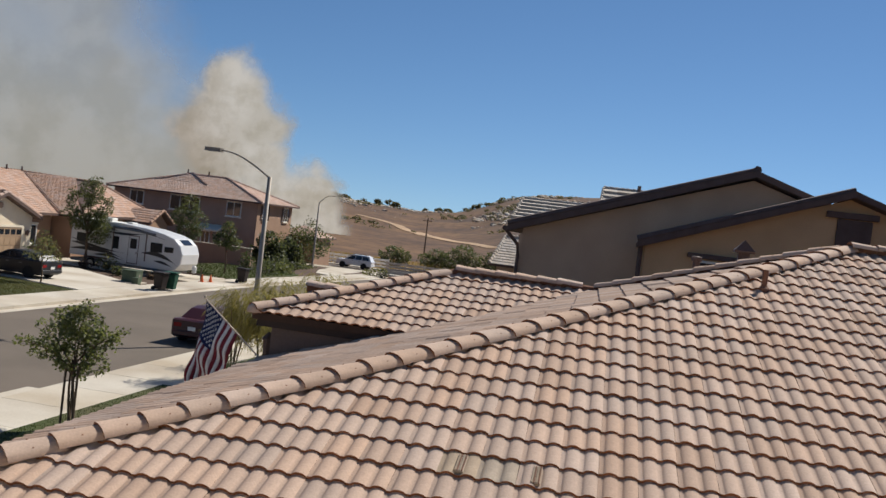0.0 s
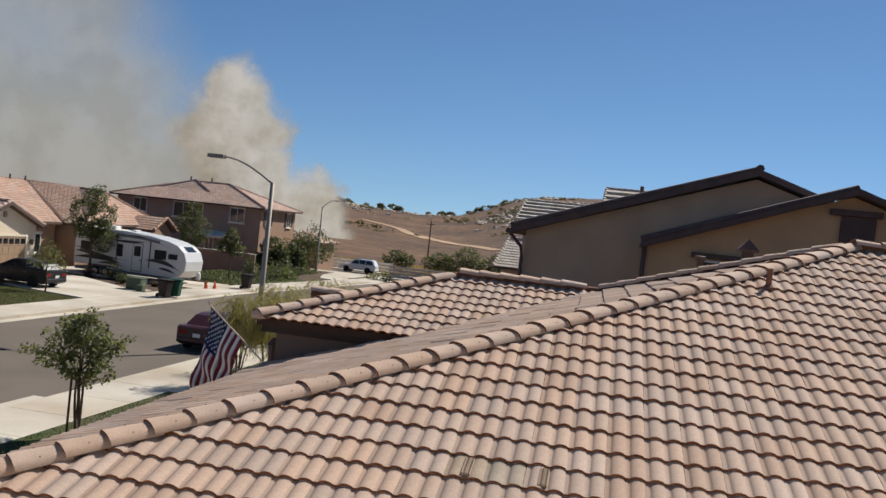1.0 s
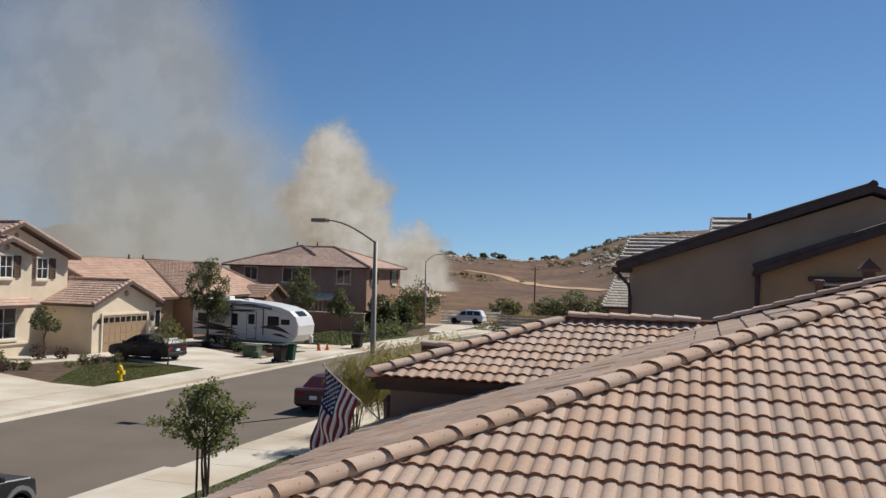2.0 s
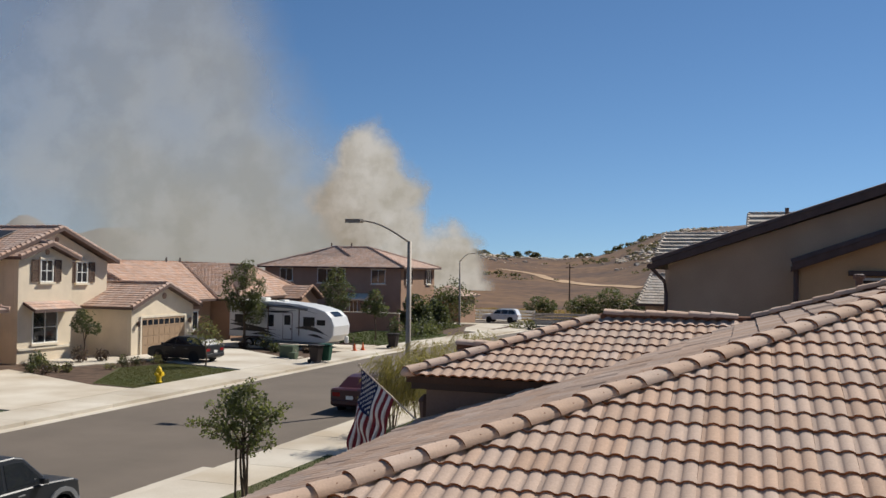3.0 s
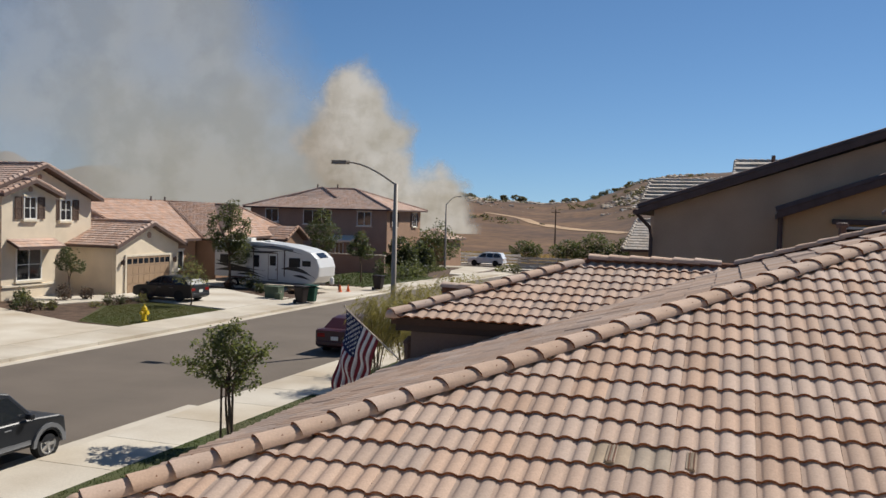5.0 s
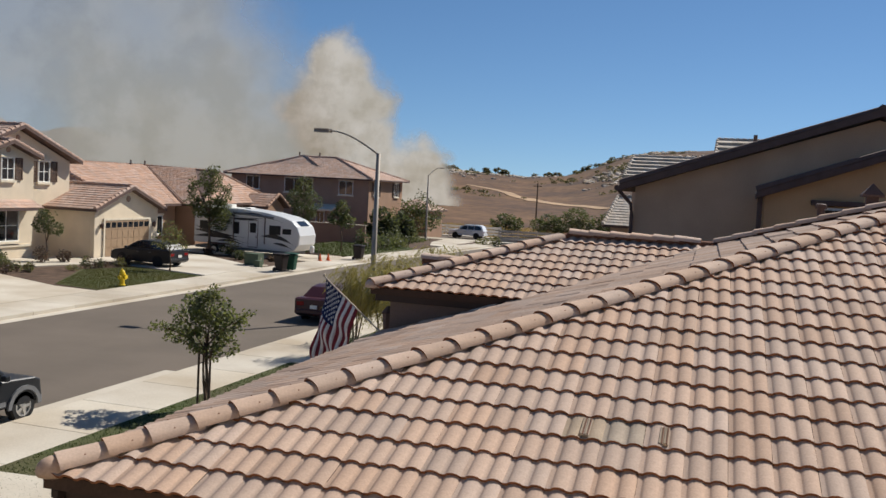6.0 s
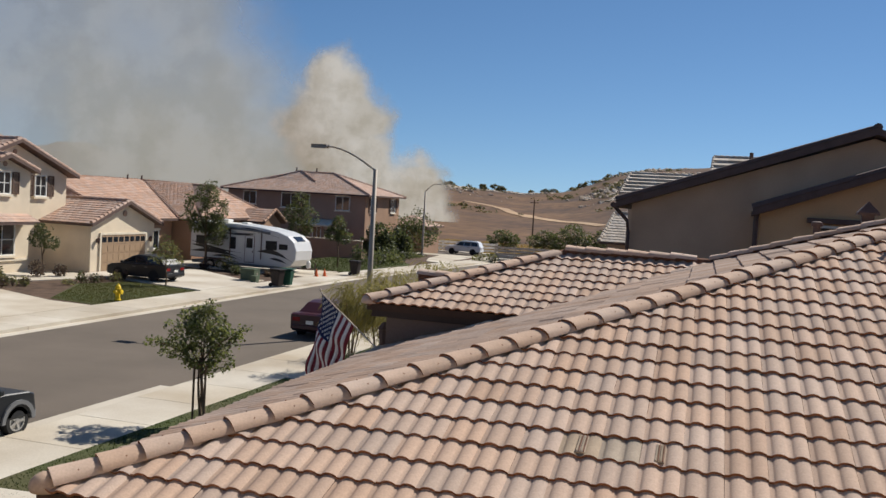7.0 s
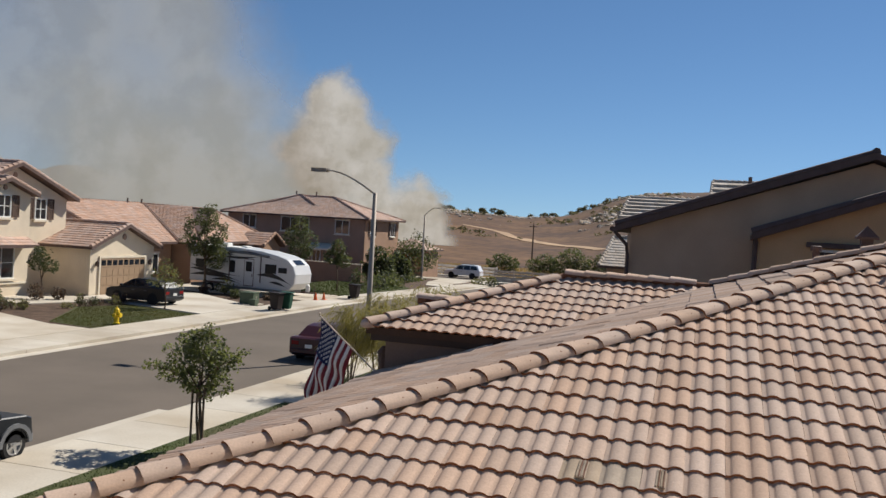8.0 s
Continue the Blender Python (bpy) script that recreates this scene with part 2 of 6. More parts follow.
def strip(name, x0, x1, y0, y1, top, depth, material, label, category, step=5.0, parent=None, kind="structure"):
    """A slab along the street that follows its fall."""
    n = max(1, int((y1 - y0) / step))
    verts, faces = [], []
    for i in range(n + 1):
        y = y0 + (y1 - y0) * i / n
        z = gz(y) + top
        verts += [(x0, y, z), (x1, y, z), (x1, y, z - depth), (x0, y, z - depth)]
    for i in range(n):
        a, b = 4 * i, 4 * i + 4
        faces += [(a, a + 1, b + 1, b), (a + 1, a + 2, b + 2, b + 1), (a + 2, a + 3, b + 3, b + 2), (a + 3, a, b, b + 3)]
    faces += [(0, 3, 2, 1), (4 * n, 4 * n + 1, 4 * n + 2, 4 * n + 3)]
    ob = raw(name, verts, faces, material, parent)
    return tagged(ob, label, category, kind=kind)


strip("road", KERB_F, KERB_N, -40, CROSS0 + 0.01, 0.0, 0.3, M["asphalt"], "worn grey asphalt residential street", "road")
strip("road", -140, 60, CROSS0, CROSS1, 0.004, 0.3, M["asphalt"], "grey asphalt cross street by the field", "road")


# ---- own roof ----
SLOPE, WSLOPE = 0.3236, 0.325       # main roof, front wing
ROW, COL = 0.3229, 0.305             # plan depth of a course, width of a tile
ROLL = [(0.0, 0.000), (0.034, 0.001), (0.047, 0.011), (0.066, 0.020), (0.096, 0.023), (0.126, 0.016), (0.148, 0.003)]
PROFILE = [(x + k * 0.1525, z) for k in (0, 1) for x, z in ROLL] + [(0.3025, 0.001), (0.305, -0.003)]


def tile_geometry(length):
    """A two-roll roof tile: x across, y up the slope, lower lip at y = 0."""
    verts, faces = [], []
    n = len(PROFILE)
    for y, lift in ((0.0, 0.029), (length, 0.002)):
        verts += [(x, y, z + lift) for x, z in PROFILE]
    verts += [(x, 0.0, z + 0.029) for x, z in PROFILE] + [(x, 0.003, z + 0.006) for x, z in PROFILE]
    for i in range(n - 1):
        faces.append((i, i + 1, n + i + 1, n + i))
        faces.append((3 * n + i, 3 * n + i + 1, 2 * n + i + 1, 2 * n + i))
    return verts, faces


def face_matrix(origin, along, up, slope):
    """Local x along the eave, y up the slope, z off the roof."""
    a = Vector(along)
    u = (Vector(up) + Vector((0, 0, slope))).normalized()
    m = Matrix((a, u, a.cross(u))).transposed().to_4x4()
    return Matrix.Translation(origin) @ m


TILE_LEN = math.hypot(ROW, ROW * SLOPE)
TV, TF = tile_geometry(TILE_LEN + 0.09)


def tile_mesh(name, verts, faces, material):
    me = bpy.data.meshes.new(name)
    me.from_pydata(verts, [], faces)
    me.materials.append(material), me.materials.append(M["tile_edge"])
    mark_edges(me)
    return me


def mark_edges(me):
    """The lower edges of tiles, coloured dark for their shade, stand nearly upright to the slope and face down it."""
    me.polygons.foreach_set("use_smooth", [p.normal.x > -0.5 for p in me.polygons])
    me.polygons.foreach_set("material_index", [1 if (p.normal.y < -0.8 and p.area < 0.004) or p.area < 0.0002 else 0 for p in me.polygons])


def cut_tile(left, right):
    """A tile mesh cut by the lines x = left(y) and x = right(y)."""
    bm = bmesh.new()
    vs = [bm.verts.new(v) for v in TV]
    for f in TF:
        bm.faces.new([vs[i] for i in f])
    for line, side in ((left, 1), (right, -1)):
        if line:
            (px, py), (dx, dy) = line
            nrm = Vector((dy, -dx, 0)) * side
            bmesh.ops.bisect_plane(bm, geom=bm.verts[:] + bm.edges[:] + bm.faces[:], plane_co=(px, py, 0), plane_no=nrm, clear_inner=True)
    bmesh.ops.triangulate(bm, faces=[f for f in bm.faces if len(f.verts) > 4])
    out = [v.co[:] for v in bm.verts]
    bm.verts.index_update()
    fs = [[v.index for v in f.verts] for f in bm.faces]
    bm.free()
    return out, fs


def lay_tiles(parent, m, rows, left, right, single, material, material_i, seed, grey=(), across=0.0):
    """Courses of tiles on a roof face. left(j), right(j): the face's edges at course j in metres along the eave, with their lean."""
    rnd = random.Random(seed)
    whole = tile_mesh("tile", TV, TF, material)
    whole_grey = tile_mesh("tile", TV, TF, M["tile_grey"])
    jv, jf = [], []
    k45 = math.cos(math.atan(SLOPE))
    for j in range(rows):
        x0, lean0 = left(j * ROW)
        x1, lean1 = right(j * ROW)
        y = j * TILE_LEN
        c0 = math.floor((min(x0, x0 + lean0 * ROW) - across) / COL)
        c1 = math.ceil((max(x1, x1 + lean1 * ROW) - across) / COL)
        for c in range(c0, c1):
            x = c * COL + across
            cutl = x < max(x0, x0 + lean0 * ROW)
            cutr = x + COL > min(x1, x1 + lean1 * ROW)
            lift = rnd.uniform(0, 0.006) if seed != 2 else 0.004 * rnd.random() + 0.016 * rnd.random() ** 6
            tm = m @ Matrix.Translation((x + rnd.uniform(-0.002, 0.002), y + rnd.uniform(-0.008, 0.008), lift)) @ Matrix.Rotation(rnd.uniform(-0.006, 0.006), 4, "Z")
            if cutl or cutr:
                v, f = cut_tile(((x0 - x, 0), (lean0, 1 / k45)) if cutl else None, ((x1 - x, 0), (lean1, 1 / k45)) if cutr else None)
                if len(f) < 3:
                    continue
            else:
                v, f = TV, TF
            if single(j, c):
                if v is TV:
                    me = whole_grey if (j, c) in grey else whole
                else:
                    me = tile_mesh("tile", v, f, material)
                ob = new("tile", me)
                ob.parent = parent
                ob.matrix_basis = tm
            else:
                o = len(jv)
                jv += [(tm @ Vector(p))[:] for p in v]
                jf += [[i + o for i in g] for g in f]
    if jv:
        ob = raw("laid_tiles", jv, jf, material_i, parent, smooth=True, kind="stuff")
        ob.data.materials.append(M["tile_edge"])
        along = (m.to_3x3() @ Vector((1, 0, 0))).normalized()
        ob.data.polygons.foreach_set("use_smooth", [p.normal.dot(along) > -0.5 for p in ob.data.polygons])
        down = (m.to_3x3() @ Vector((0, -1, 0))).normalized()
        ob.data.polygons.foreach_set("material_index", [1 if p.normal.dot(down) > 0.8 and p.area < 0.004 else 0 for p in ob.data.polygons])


def cap_geometry(length, r0, r1):
    """A half-round ridge tile, lower end at y = 0, wide end down."""
    verts, faces = [], []
    n = 8
    for y, r, z in ((0, r0, 0.020), (length, r1, 0.0), (0, r0, 0.020), (0.004, r0 - 0.034, 0.004)):
        for i in range(n + 1):
            a = math.pi * i / n
            verts.append((-r * 1.15 * math.cos(a), y, r * 0.56 * math.sin(a) ** 0.8 + z - 0.005))
    for i in range(n):
        faces.append((i, i + 1, n + 2 + i, n + 1 + i))
        faces.append((3 * (n + 1) + i, 3 * (n + 1) + i + 1, 2 * (n + 1) + i + 1, 2 * (n + 1) + i))
    for s in (-1, 1):       # nail heads
        a = math.radians(48)
        cx, cz = s * r0 * 1.15 * math.cos(a), r0 * 0.56 * math.sin(a) ** 0.8 + 0.003
        o = len(verts)
        verts += [(cx + 0.007 * math.cos(k) * 0.6, 0.19 + 0.007 * math.sin(k), cz - s * 0.0052 * math.cos(k)) for k in (0, 1.05, 2.09, 3.14, 4.19, 5.24)]
        faces.append(tuple(range(o, o + 6)))
    return verts, faces


CV, CF = cap_geometry(0.42, 0.146, 0.130)


def lay_caps(parent, p0, p1, seed, step=0.343, lift=0.062, big=1.0):
    rnd = random.Random(seed)
    p0, p1 = Vector(p0), Vector(p1)
    d = p1 - p0
    step *= big
    n = int(d.length / step)
    u = d.normalized()
    a = u.cross(Vector((0, 0, 1))).normalized()
    m = Matrix((a, u, a.cross(u))).transposed().to_4x4()
    me = bpy.data.meshes.get("ridge_tile") or tile_mesh("ridge_tile", CV, CF, M["cap"])
    for i in range(n):
        ob = new("ridge_tile", me)
        ob.parent = parent
        ob.matrix_basis = Matrix.Translation(p0 + u * (i * step + rnd.uniform(-0.01, 0.01)) + Vector((0, 0, lift))) @ m @ Matrix.Rotation(rnd.uniform(-0.025, 0.025), 4, "Z") @ Matrix.Rotation(rnd.uniform(-0.03, 0.03), 4, "Y") @ Matrix.Scale(big, 4)
    # mortar bed under the caps
    part("mortar_bed", tube([p0 + Vector((0, 0, 0.02)), p1 + Vector((0, 0, 0.02))], 0.075, 8), M["mortar"], parent)


C = Vector((-4.78, 5.637, 3.497))
SKEW = 0.0246                      # the main roof stands slightly turned to the street
ALONG, UP = Vector((math.cos(SKEW), math.sin(SKEW), 0)), Vector((-math.sin(SKEW), math.cos(SKEW), 0))
RUN = 8.15
A1 = C + (ALONG + UP) * RUN + Vector((0, 0, RUN * SLOPE))
WING = Vector((-5.20, 13.10, 4.21))   # the entry block stands taller than the garage wing
WRUN = 2.55
WA = WING + Vector((WRUN, WRUN, WRUN * WSLOPE))


def west_x(y, z):
    """Where the main roof's west face has that height."""
    return C.x - math.tan(SKEW) * (y - C.y) + (z - C.z) / SLOPE


MEET = Vector((west_x(WA.y, WA.z), WA.y, WA.z))
VAL = Vector((west_x(WING.y, WING.z), WING.y, WING.z))
WALL_Y = WING.y + 0.12             # face of the entry block's wall, where the west face ends
WEST_END = Vector((west_x(WALL_Y, C.z), WALL_Y, C.z))
EAST = 13.0
SE = C + ALONG * ((EAST - C.x) / ALONG.x)
house = thing("house", "single-storey wing of a stucco house with a pinkish-tan concrete tile roof", "house", at=(0, 14, 0))
roof = None


def deck(points, drop=0.10):
    bm = bmesh.new()
    top = [bm.verts.new(p) for p in points]
    low = [bm.verts.new(Vector(p) - Vector((0, 0, drop))) for p in points]
    bm.faces.new(top), bm.faces.new(low[::-1])
    n = len(points)
    for i in range(n):
        bm.faces.new((top[i], low[i], low[(i + 1) % n], top[(i + 1) % n]))
    bmesh.ops.recalc_face_normals(bm, faces=bm.faces[:])
    return bm


AE = A1 + ALONG * ((EAST - A1.x) / ALONG.x)
roof = part("roof", deck([C, SE, AE, A1]), M["felt"], house)
part("roof_deck", deck([C, A1, MEET, VAL, WEST_END]), M["felt"], house)
NE = AE + Vector((0, 7.0, -7.0 * SLOPE))
part("roof_deck", deck([A1, AE, NE]), M["felt"], house)
part("roof_deck", deck([A1, NE, MEET]), M["felt"], house)
wing_roof = part("roof", deck([WING, VAL, MEET, WA]), M["felt"], house)
WBACK = Vector((WING.x, WING.y + 2 * WRUN, WING.z))
WEAST = Vector((MEET.x, WBACK.y, WING.z))
part("roof_deck", deck([WING, WA, WBACK]), M["felt"], house)
part("roof_deck", deck([WA, MEET, WEAST, WBACK]), M["felt"], house)
part("roof_deck", deck([MEET, NE, WEAST]), M["felt"], house)

# walls below the eaves
def wall(name, x0, x1, y0, y1, z0, z1, material, parent, label=""):
    return part(name, box(x0, x1, y0, y1, z0, z1), material, parent, label)


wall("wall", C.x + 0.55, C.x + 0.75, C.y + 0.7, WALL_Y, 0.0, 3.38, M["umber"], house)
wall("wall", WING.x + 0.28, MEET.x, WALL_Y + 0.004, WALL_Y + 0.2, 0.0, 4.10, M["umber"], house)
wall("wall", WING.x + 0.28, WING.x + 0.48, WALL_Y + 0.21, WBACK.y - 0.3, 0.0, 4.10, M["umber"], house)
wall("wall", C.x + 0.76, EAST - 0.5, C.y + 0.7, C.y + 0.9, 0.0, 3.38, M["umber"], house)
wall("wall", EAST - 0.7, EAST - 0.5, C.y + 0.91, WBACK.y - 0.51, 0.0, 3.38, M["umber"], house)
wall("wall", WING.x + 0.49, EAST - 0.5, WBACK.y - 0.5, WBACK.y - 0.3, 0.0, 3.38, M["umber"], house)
# fascia boards and a gutter end
# their near-black colour stands for the shade under the tile edge
for p0, p1, inward in ((C, SE, UP), (C, C + UP * (WALL_Y - C.y), ALONG)):
    q0, q1 = p0 + inward * 0.09, p1 + inward * 0.09
    part("fascia", prism([q0 - Vector((0, 0, 0.20)), q1 - Vector((0, 0, 0.20)), q1 - Vector((0, 0, 0.105)), q0 - Vector((0, 0, 0.105))], inward * 0.04), M["fascia"], house)
part("fascia", box(WING.x + 0.06, VAL.x, WING.y + 0.05, WING.y + 0.08, WING.z - 0.20, WING.z - 0.105, 0.004), M["fascia"], house)
part("fascia", box(WING.x + 0.05, WING.x + 0.08, WING.y + 0.081, WBACK.y, WING.z - 0.20, WING.z - 0.105, 0.004), M["fascia"], house)
kick = part("kickout_flashing", prism([(-3.62, 13.06, 3.92), (-3.30, 13.06, 4.06), (-3.22, 13.06, 4.13), (-3.34, 13.06, 4.10), (-3.64, 13.06, 3.99)], (0, 0.1, 0)), M["white"], house, "pale bent sheet-metal flashing")


def flue(name, x, y, z, h, r, label, cap):
    e = thing(name, label, "roof vent", "vents on the roof", (x, y, z))
    part("flashing", lathe([(r * 2.6, -0.02), (r * 2.4, 0.03), (r * 1.1, 0.06), (r * 1.05, 0.07)], 14, Matrix.Translation((x, y, z))), M["mortar"], e)
    if cap == "hood":
        part("pipe", box(x - r, x + r, y - r, y + r, z, z + h, 0.01), M["dark_trim"], e)
        s = r * 1.75
        bm = bmesh.new()
        base = [bm.verts.new((x + sx * s, y + sy * s, z + h)) for sx, sy in ((-1, -1), (1, -1), (1, 1), (-1, 1))]
        skirt = [bm.verts.new((v.co.x, v.co.y, z + h - 0.035)) for v in base]
        tip = bm.verts.new((x, y, z + h + 0.17))
        bm.faces.new(skirt[::-1])
        for i in range(4):
            bm.faces.new((base[i], base[(i + 1) % 4], tip))
            bm.faces.new((skirt[i], skirt[(i + 1) % 4], base[(i + 1) % 4], base[i]))
        bmesh.ops.recalc_face_normals(bm, faces=bm.faces[:])
        part("hood", bm, M["dark_trim"], e, "dark pointed metal hood")
    else:
        part("pipe", tube([(x, y, z), (x, y, z + h)], r, 14), M["dark_trim"] if cap == "dark" else M["mortar"], e)
        if cap == "dark":
            part("collar", lathe([(r * 1.5, h - 0.05), (r * 1.6, h - 0.02), (r * 1.5, h + 0.02), (r * 0.9, h + 0.03)], 14, Matrix.Translation((x, y, z))), M["dark_trim"], e)
    return e


flue("roof_flue", 1.883, 15.0, 5.5, 0.5, 0.085, "dark square metal flue with a pointed hood on the tile roof", "hood")
flue("roof_flue", 1.2125, 15.2, 5.3, 0.50, 0.054, "dark round flue pipe standing on the tile roof", "dark")
flue("vent_pipe", 1.784, 11.93, 5.50, 0.26, 0.035, "thin brown plumbing vent pipe through the roof tiles", "plain")


# unseen upper storey: a sunlit wall behind the viewpoint, bouncing light onto the roof
upper = part("upper_wall", box(-6.5, 13.0, -1.05, -0.8, 0.0, 8.2), M["cream"])
tagged(upper, "unseen sunlit cream stucco upper wall of the house", "wall", kind="structure")
m_main = face_matrix(C - UP * 0.05, ALONG, UP, SLOPE)


# ---- houses across the street ----
def wall_matrix(x, y, z, facing):
    """Local x to the right as seen from outside, y into the wall, z up."""
    turn = {"-y": 0, "+x": 90, "+y": 180, "-x": -90}[facing]
    return pose(x, y, z, 0, 0, turn)


def tile_face(parent, a, b, c, d, material, row=0.37, width=0.36, fascia=None, lip=0.024, roll=0.010):
    """A tiled roof face: eave from a to b, ridge from d to c above them (d may equal c)."""
    a, b, c, d = Vector(a), Vector(b), Vector(c), Vector(d)
    pts = [a, b, c] if (c - d).length < 0.01 else [a, b, c, d]
    face = part("roof", deck([p - Vector((0, 0, 0.03)) for p in pts], 0.14), fascia or M["dark_trim"], parent)
    up = ((d + c) / 2 - (a + b) / 2)
    along = (b - a).normalized()
    n = along.cross(up).normalized()
    height = (up - along * up.dot(along)).length
    rows = max(1, round(height / row))
    verts, faces = [], []
    for j in range(rows):
        t0, t1 = j / rows, (j + 1) / rows
        p0, p1, q0, q1 = a.lerp(d, t0), a.lerp(d, t1), b.lerp(c, t0), b.lerp(c, t1)
        o = a + along * 0
        l0, r0 = (p0 - a).dot(along), (q0 - a).dot(along)
        l1, r1 = (p1 - a).dot(along), (q1 - a).dot(along)
        base0 = p0 - along * l0
        base1 = p1 - along * l1
        k = math.floor(min(l0, l1) / width)
        off = 0.5 * width * (j % 2)
        x = k * width - off
        while x < max(r0, r1):
            xs = [x, x + width / 2, x + width - 0.004]
            lo = [min(max(v, l0), r0) for v in xs]
            hi = [min(max(v, l1), r1) for v in xs]
            x += width
            if lo[2] - lo[0] < 0.02 and hi[2] - hi[0] < 0.02:
                continue
            i = len(verts)
            for v, h in zip(lo, (lip, lip + roll, lip)):
                verts.append((base0 + along * v + n * h)[:])
            for v, h in zip(hi, (0.0, roll, 0.0)):
                verts.append((base1 + along * v + n * h)[:])
            for v in lo:
                verts.append((base0 + along * v - n * 0.01)[:])
            faces += [(i, i + 1, i + 4, i + 3), (i + 1, i + 2, i + 5, i + 4), (i + 6, i + 7, i + 1, i), (i + 7, i + 8, i + 2, i + 1)]
    raw("roof_tiles", verts, faces, material, face, kind="stuff")
    return face


def cap_line(parent, p0, p1, material, step=0.40):
    """Ridge tiles of a distant roof, one mesh."""
    p0, p1 = Vector(p0), Vector(p1)
    d = p1 - p0
    n = max(1, int(d.length / step))
    bm = bmesh.new()
    for i in range(n):
        tube([p0 + d * (i / n) + Vector((0, 0, 0.05)), p0 + d * ((i + 1) / n) + Vector((0, 0, 0.02))], [0.13, 0.10], 7, bm)
    part("ridge_tiles", bm, material, parent, kind="stuff")


def ring(x0, x1, z0, z1, t, y0, y1, m, open_foot=False):
    """A rectangular frame of width t, in one piece; open_foot: no bottom member."""
    zi = z0 if open_foot else z0 + t
    out = [(x0, z0), (x0, z1), (x1, z1), (x1, z0)]
    inn = [(x0 + t, zi), (x0 + t, z1 - t), (x1 - t, z1 - t), (x1 - t, zi)]
    bm = bmesh.new()
    vs = [[bm.verts.new(m @ Vector((x, y, z))) for x, z in loop] for y in (y0, y1) for loop in (out, inn)]
    fo, fi, bo, bi = vs
    for k in range(3 if open_foot else 4):
        j = (k + 1) % 4
        for a, b in ((fo, fi), (fi, bi), (bi, bo), (bo, fo)):
            bm.faces.new((a[k], a[j], b[j], b[k]))
    if open_foot:
        for k in (0, 3):
            bm.faces.new((fo[k], fi[k], bi[k], bo[k]))
    bmesh.ops.recalc_face_normals(bm, faces=bm.faces[:])
    return bm


def window(parent, m, w, h, depth=0.10, panes=2, frame=None, sill=True, cross=False, name="window"):
    """A framed window whose lower left corner, seen from outside, is at m's origin."""
    frame = frame or M["white"]
    f = 0.07
    win = part(name, ring(-f, w + f, -f, h + f, f, -0.05, depth, m), frame, parent)
    for i in range(1, panes):
        x = w * i / panes
        part("mullion", box(x - 0.03, x + 0.03, -0.03, depth, 0, h, m=m), frame, win)
    if cross:
        part("meeting_rail", box(0, w, -0.025, depth, h / 2 - 0.02, h / 2 + 0.02, m=m), frame, win)
    for i in range(panes):
        part("pane", box(w * i / panes + 0.03, w * (i + 1) / panes - 0.03, -0.012, -0.002, 0.0, h, m=m), M["glass"], win, "dark reflecting glass pane")
    if sill:
        part("sill", box(-0.18, w + 0.18, -0.14, 0.02, -0.20, -f - 0.002, m=m), M["trim"], win)
        part("head_trim", box(-0.14, w + 0.14, -0.10, 0.02, h + f + 0.002, h + f + 0.14, m=m), M["trim"], win)
    return win


def shutter(parent, m, w, h):
    bm = bmesh.new()
    for b in ((0, 0.07, 0, h), (w - 0.07, w, 0, h), (0.07, w - 0.07, 0, 0.08), (0.07, w - 0.07, h - 0.08, h), (0.07, w - 0.07, h / 2 - 0.04, h / 2 + 0.04)):
        box(b[0], b[1], -0.06, -0.002, b[2], b[3], bm=bm, m=m)
    z = 0.1
    while z < h - 0.1:
        box(0.07, w - 0.07, -0.04, -0.012, z, z + 0.045, bm=bm, m=m)
        z += 0.07
    return part("shutter", bm, M["shutter"], parent, "brown louvred wooden shutter")


def garage_door(parent, m, w, h, material, lights=True):
    d = part("garage_door", box(0, w, 0.0, 0.05, 0, h, m=m), M["dark_trim"], parent)
    rows, cols = 4, 8
    for r in range(rows):
        bm = bmesh.new()
        z0, z1 = r * h / rows + 0.008, (r + 1) * h / rows - 0.008
        box(0.01, w - 0.01, -0.03, -0.002, z0, z1, bm=bm, m=m)
        for c in range(cols):
            x0, x1 = c * w / cols + 0.06, (c + 1) * w / cols - 0.06
            if not (lights and r == rows - 1):
                box(x0, x1, -0.045, -0.031, z0 + 0.08, z1 - 0.08, bm=bm, m=m)
        sec = part("door_panel", bm, material, d)
        if lights and r == rows - 1:
            for c in range(cols):
                part("pane", box(c * w / cols + 0.07, (c + 1) * w / cols - 0.07, -0.042, -0.032, z0 + 0.12, z1 - 0.12, m=m), M["glass"], d)
    part("door_trim", ring(-0.14, w + 0.14, 0, h + 0.14, 0.138, -0.06, 0.02, m, True), M["trim"], d)
    return d


def coach_lamp(parent, m):
    bm = bmesh.new()
    box(-0.05, 0.05, -0.05, -0.002, 0.0, 0.25, bm=bm, m=m)
    lamp = part("wall_lamp", bm, M["dark_trim"], parent)
    part("lantern", lathe([(0.04, -0.10), (0.08, -0.05), (0.10, 0.18), (0.12, 0.20), (0.03, 0.30)], 8, m @ Matrix.Translation((0, -0.16, 0.05))), M["dark_trim"], lamp)
    return lamp


def gable_wall(parent, x, y0, y1, z0, eave, apex_y, apex, material, thick=0.25):
    """A wall facing +x whose top follows the gable."""
    return part("wall", prism([(x, y0, z0), (x, y1, z0), (x, y1, eave), (x, apex_y, apex), (x, y0, eave)], (-thick, 0, 0)), material, parent)


coach_lamp(house, wall_matrix(WING.x + 0.275, 13.62, 3.52, "-x"))


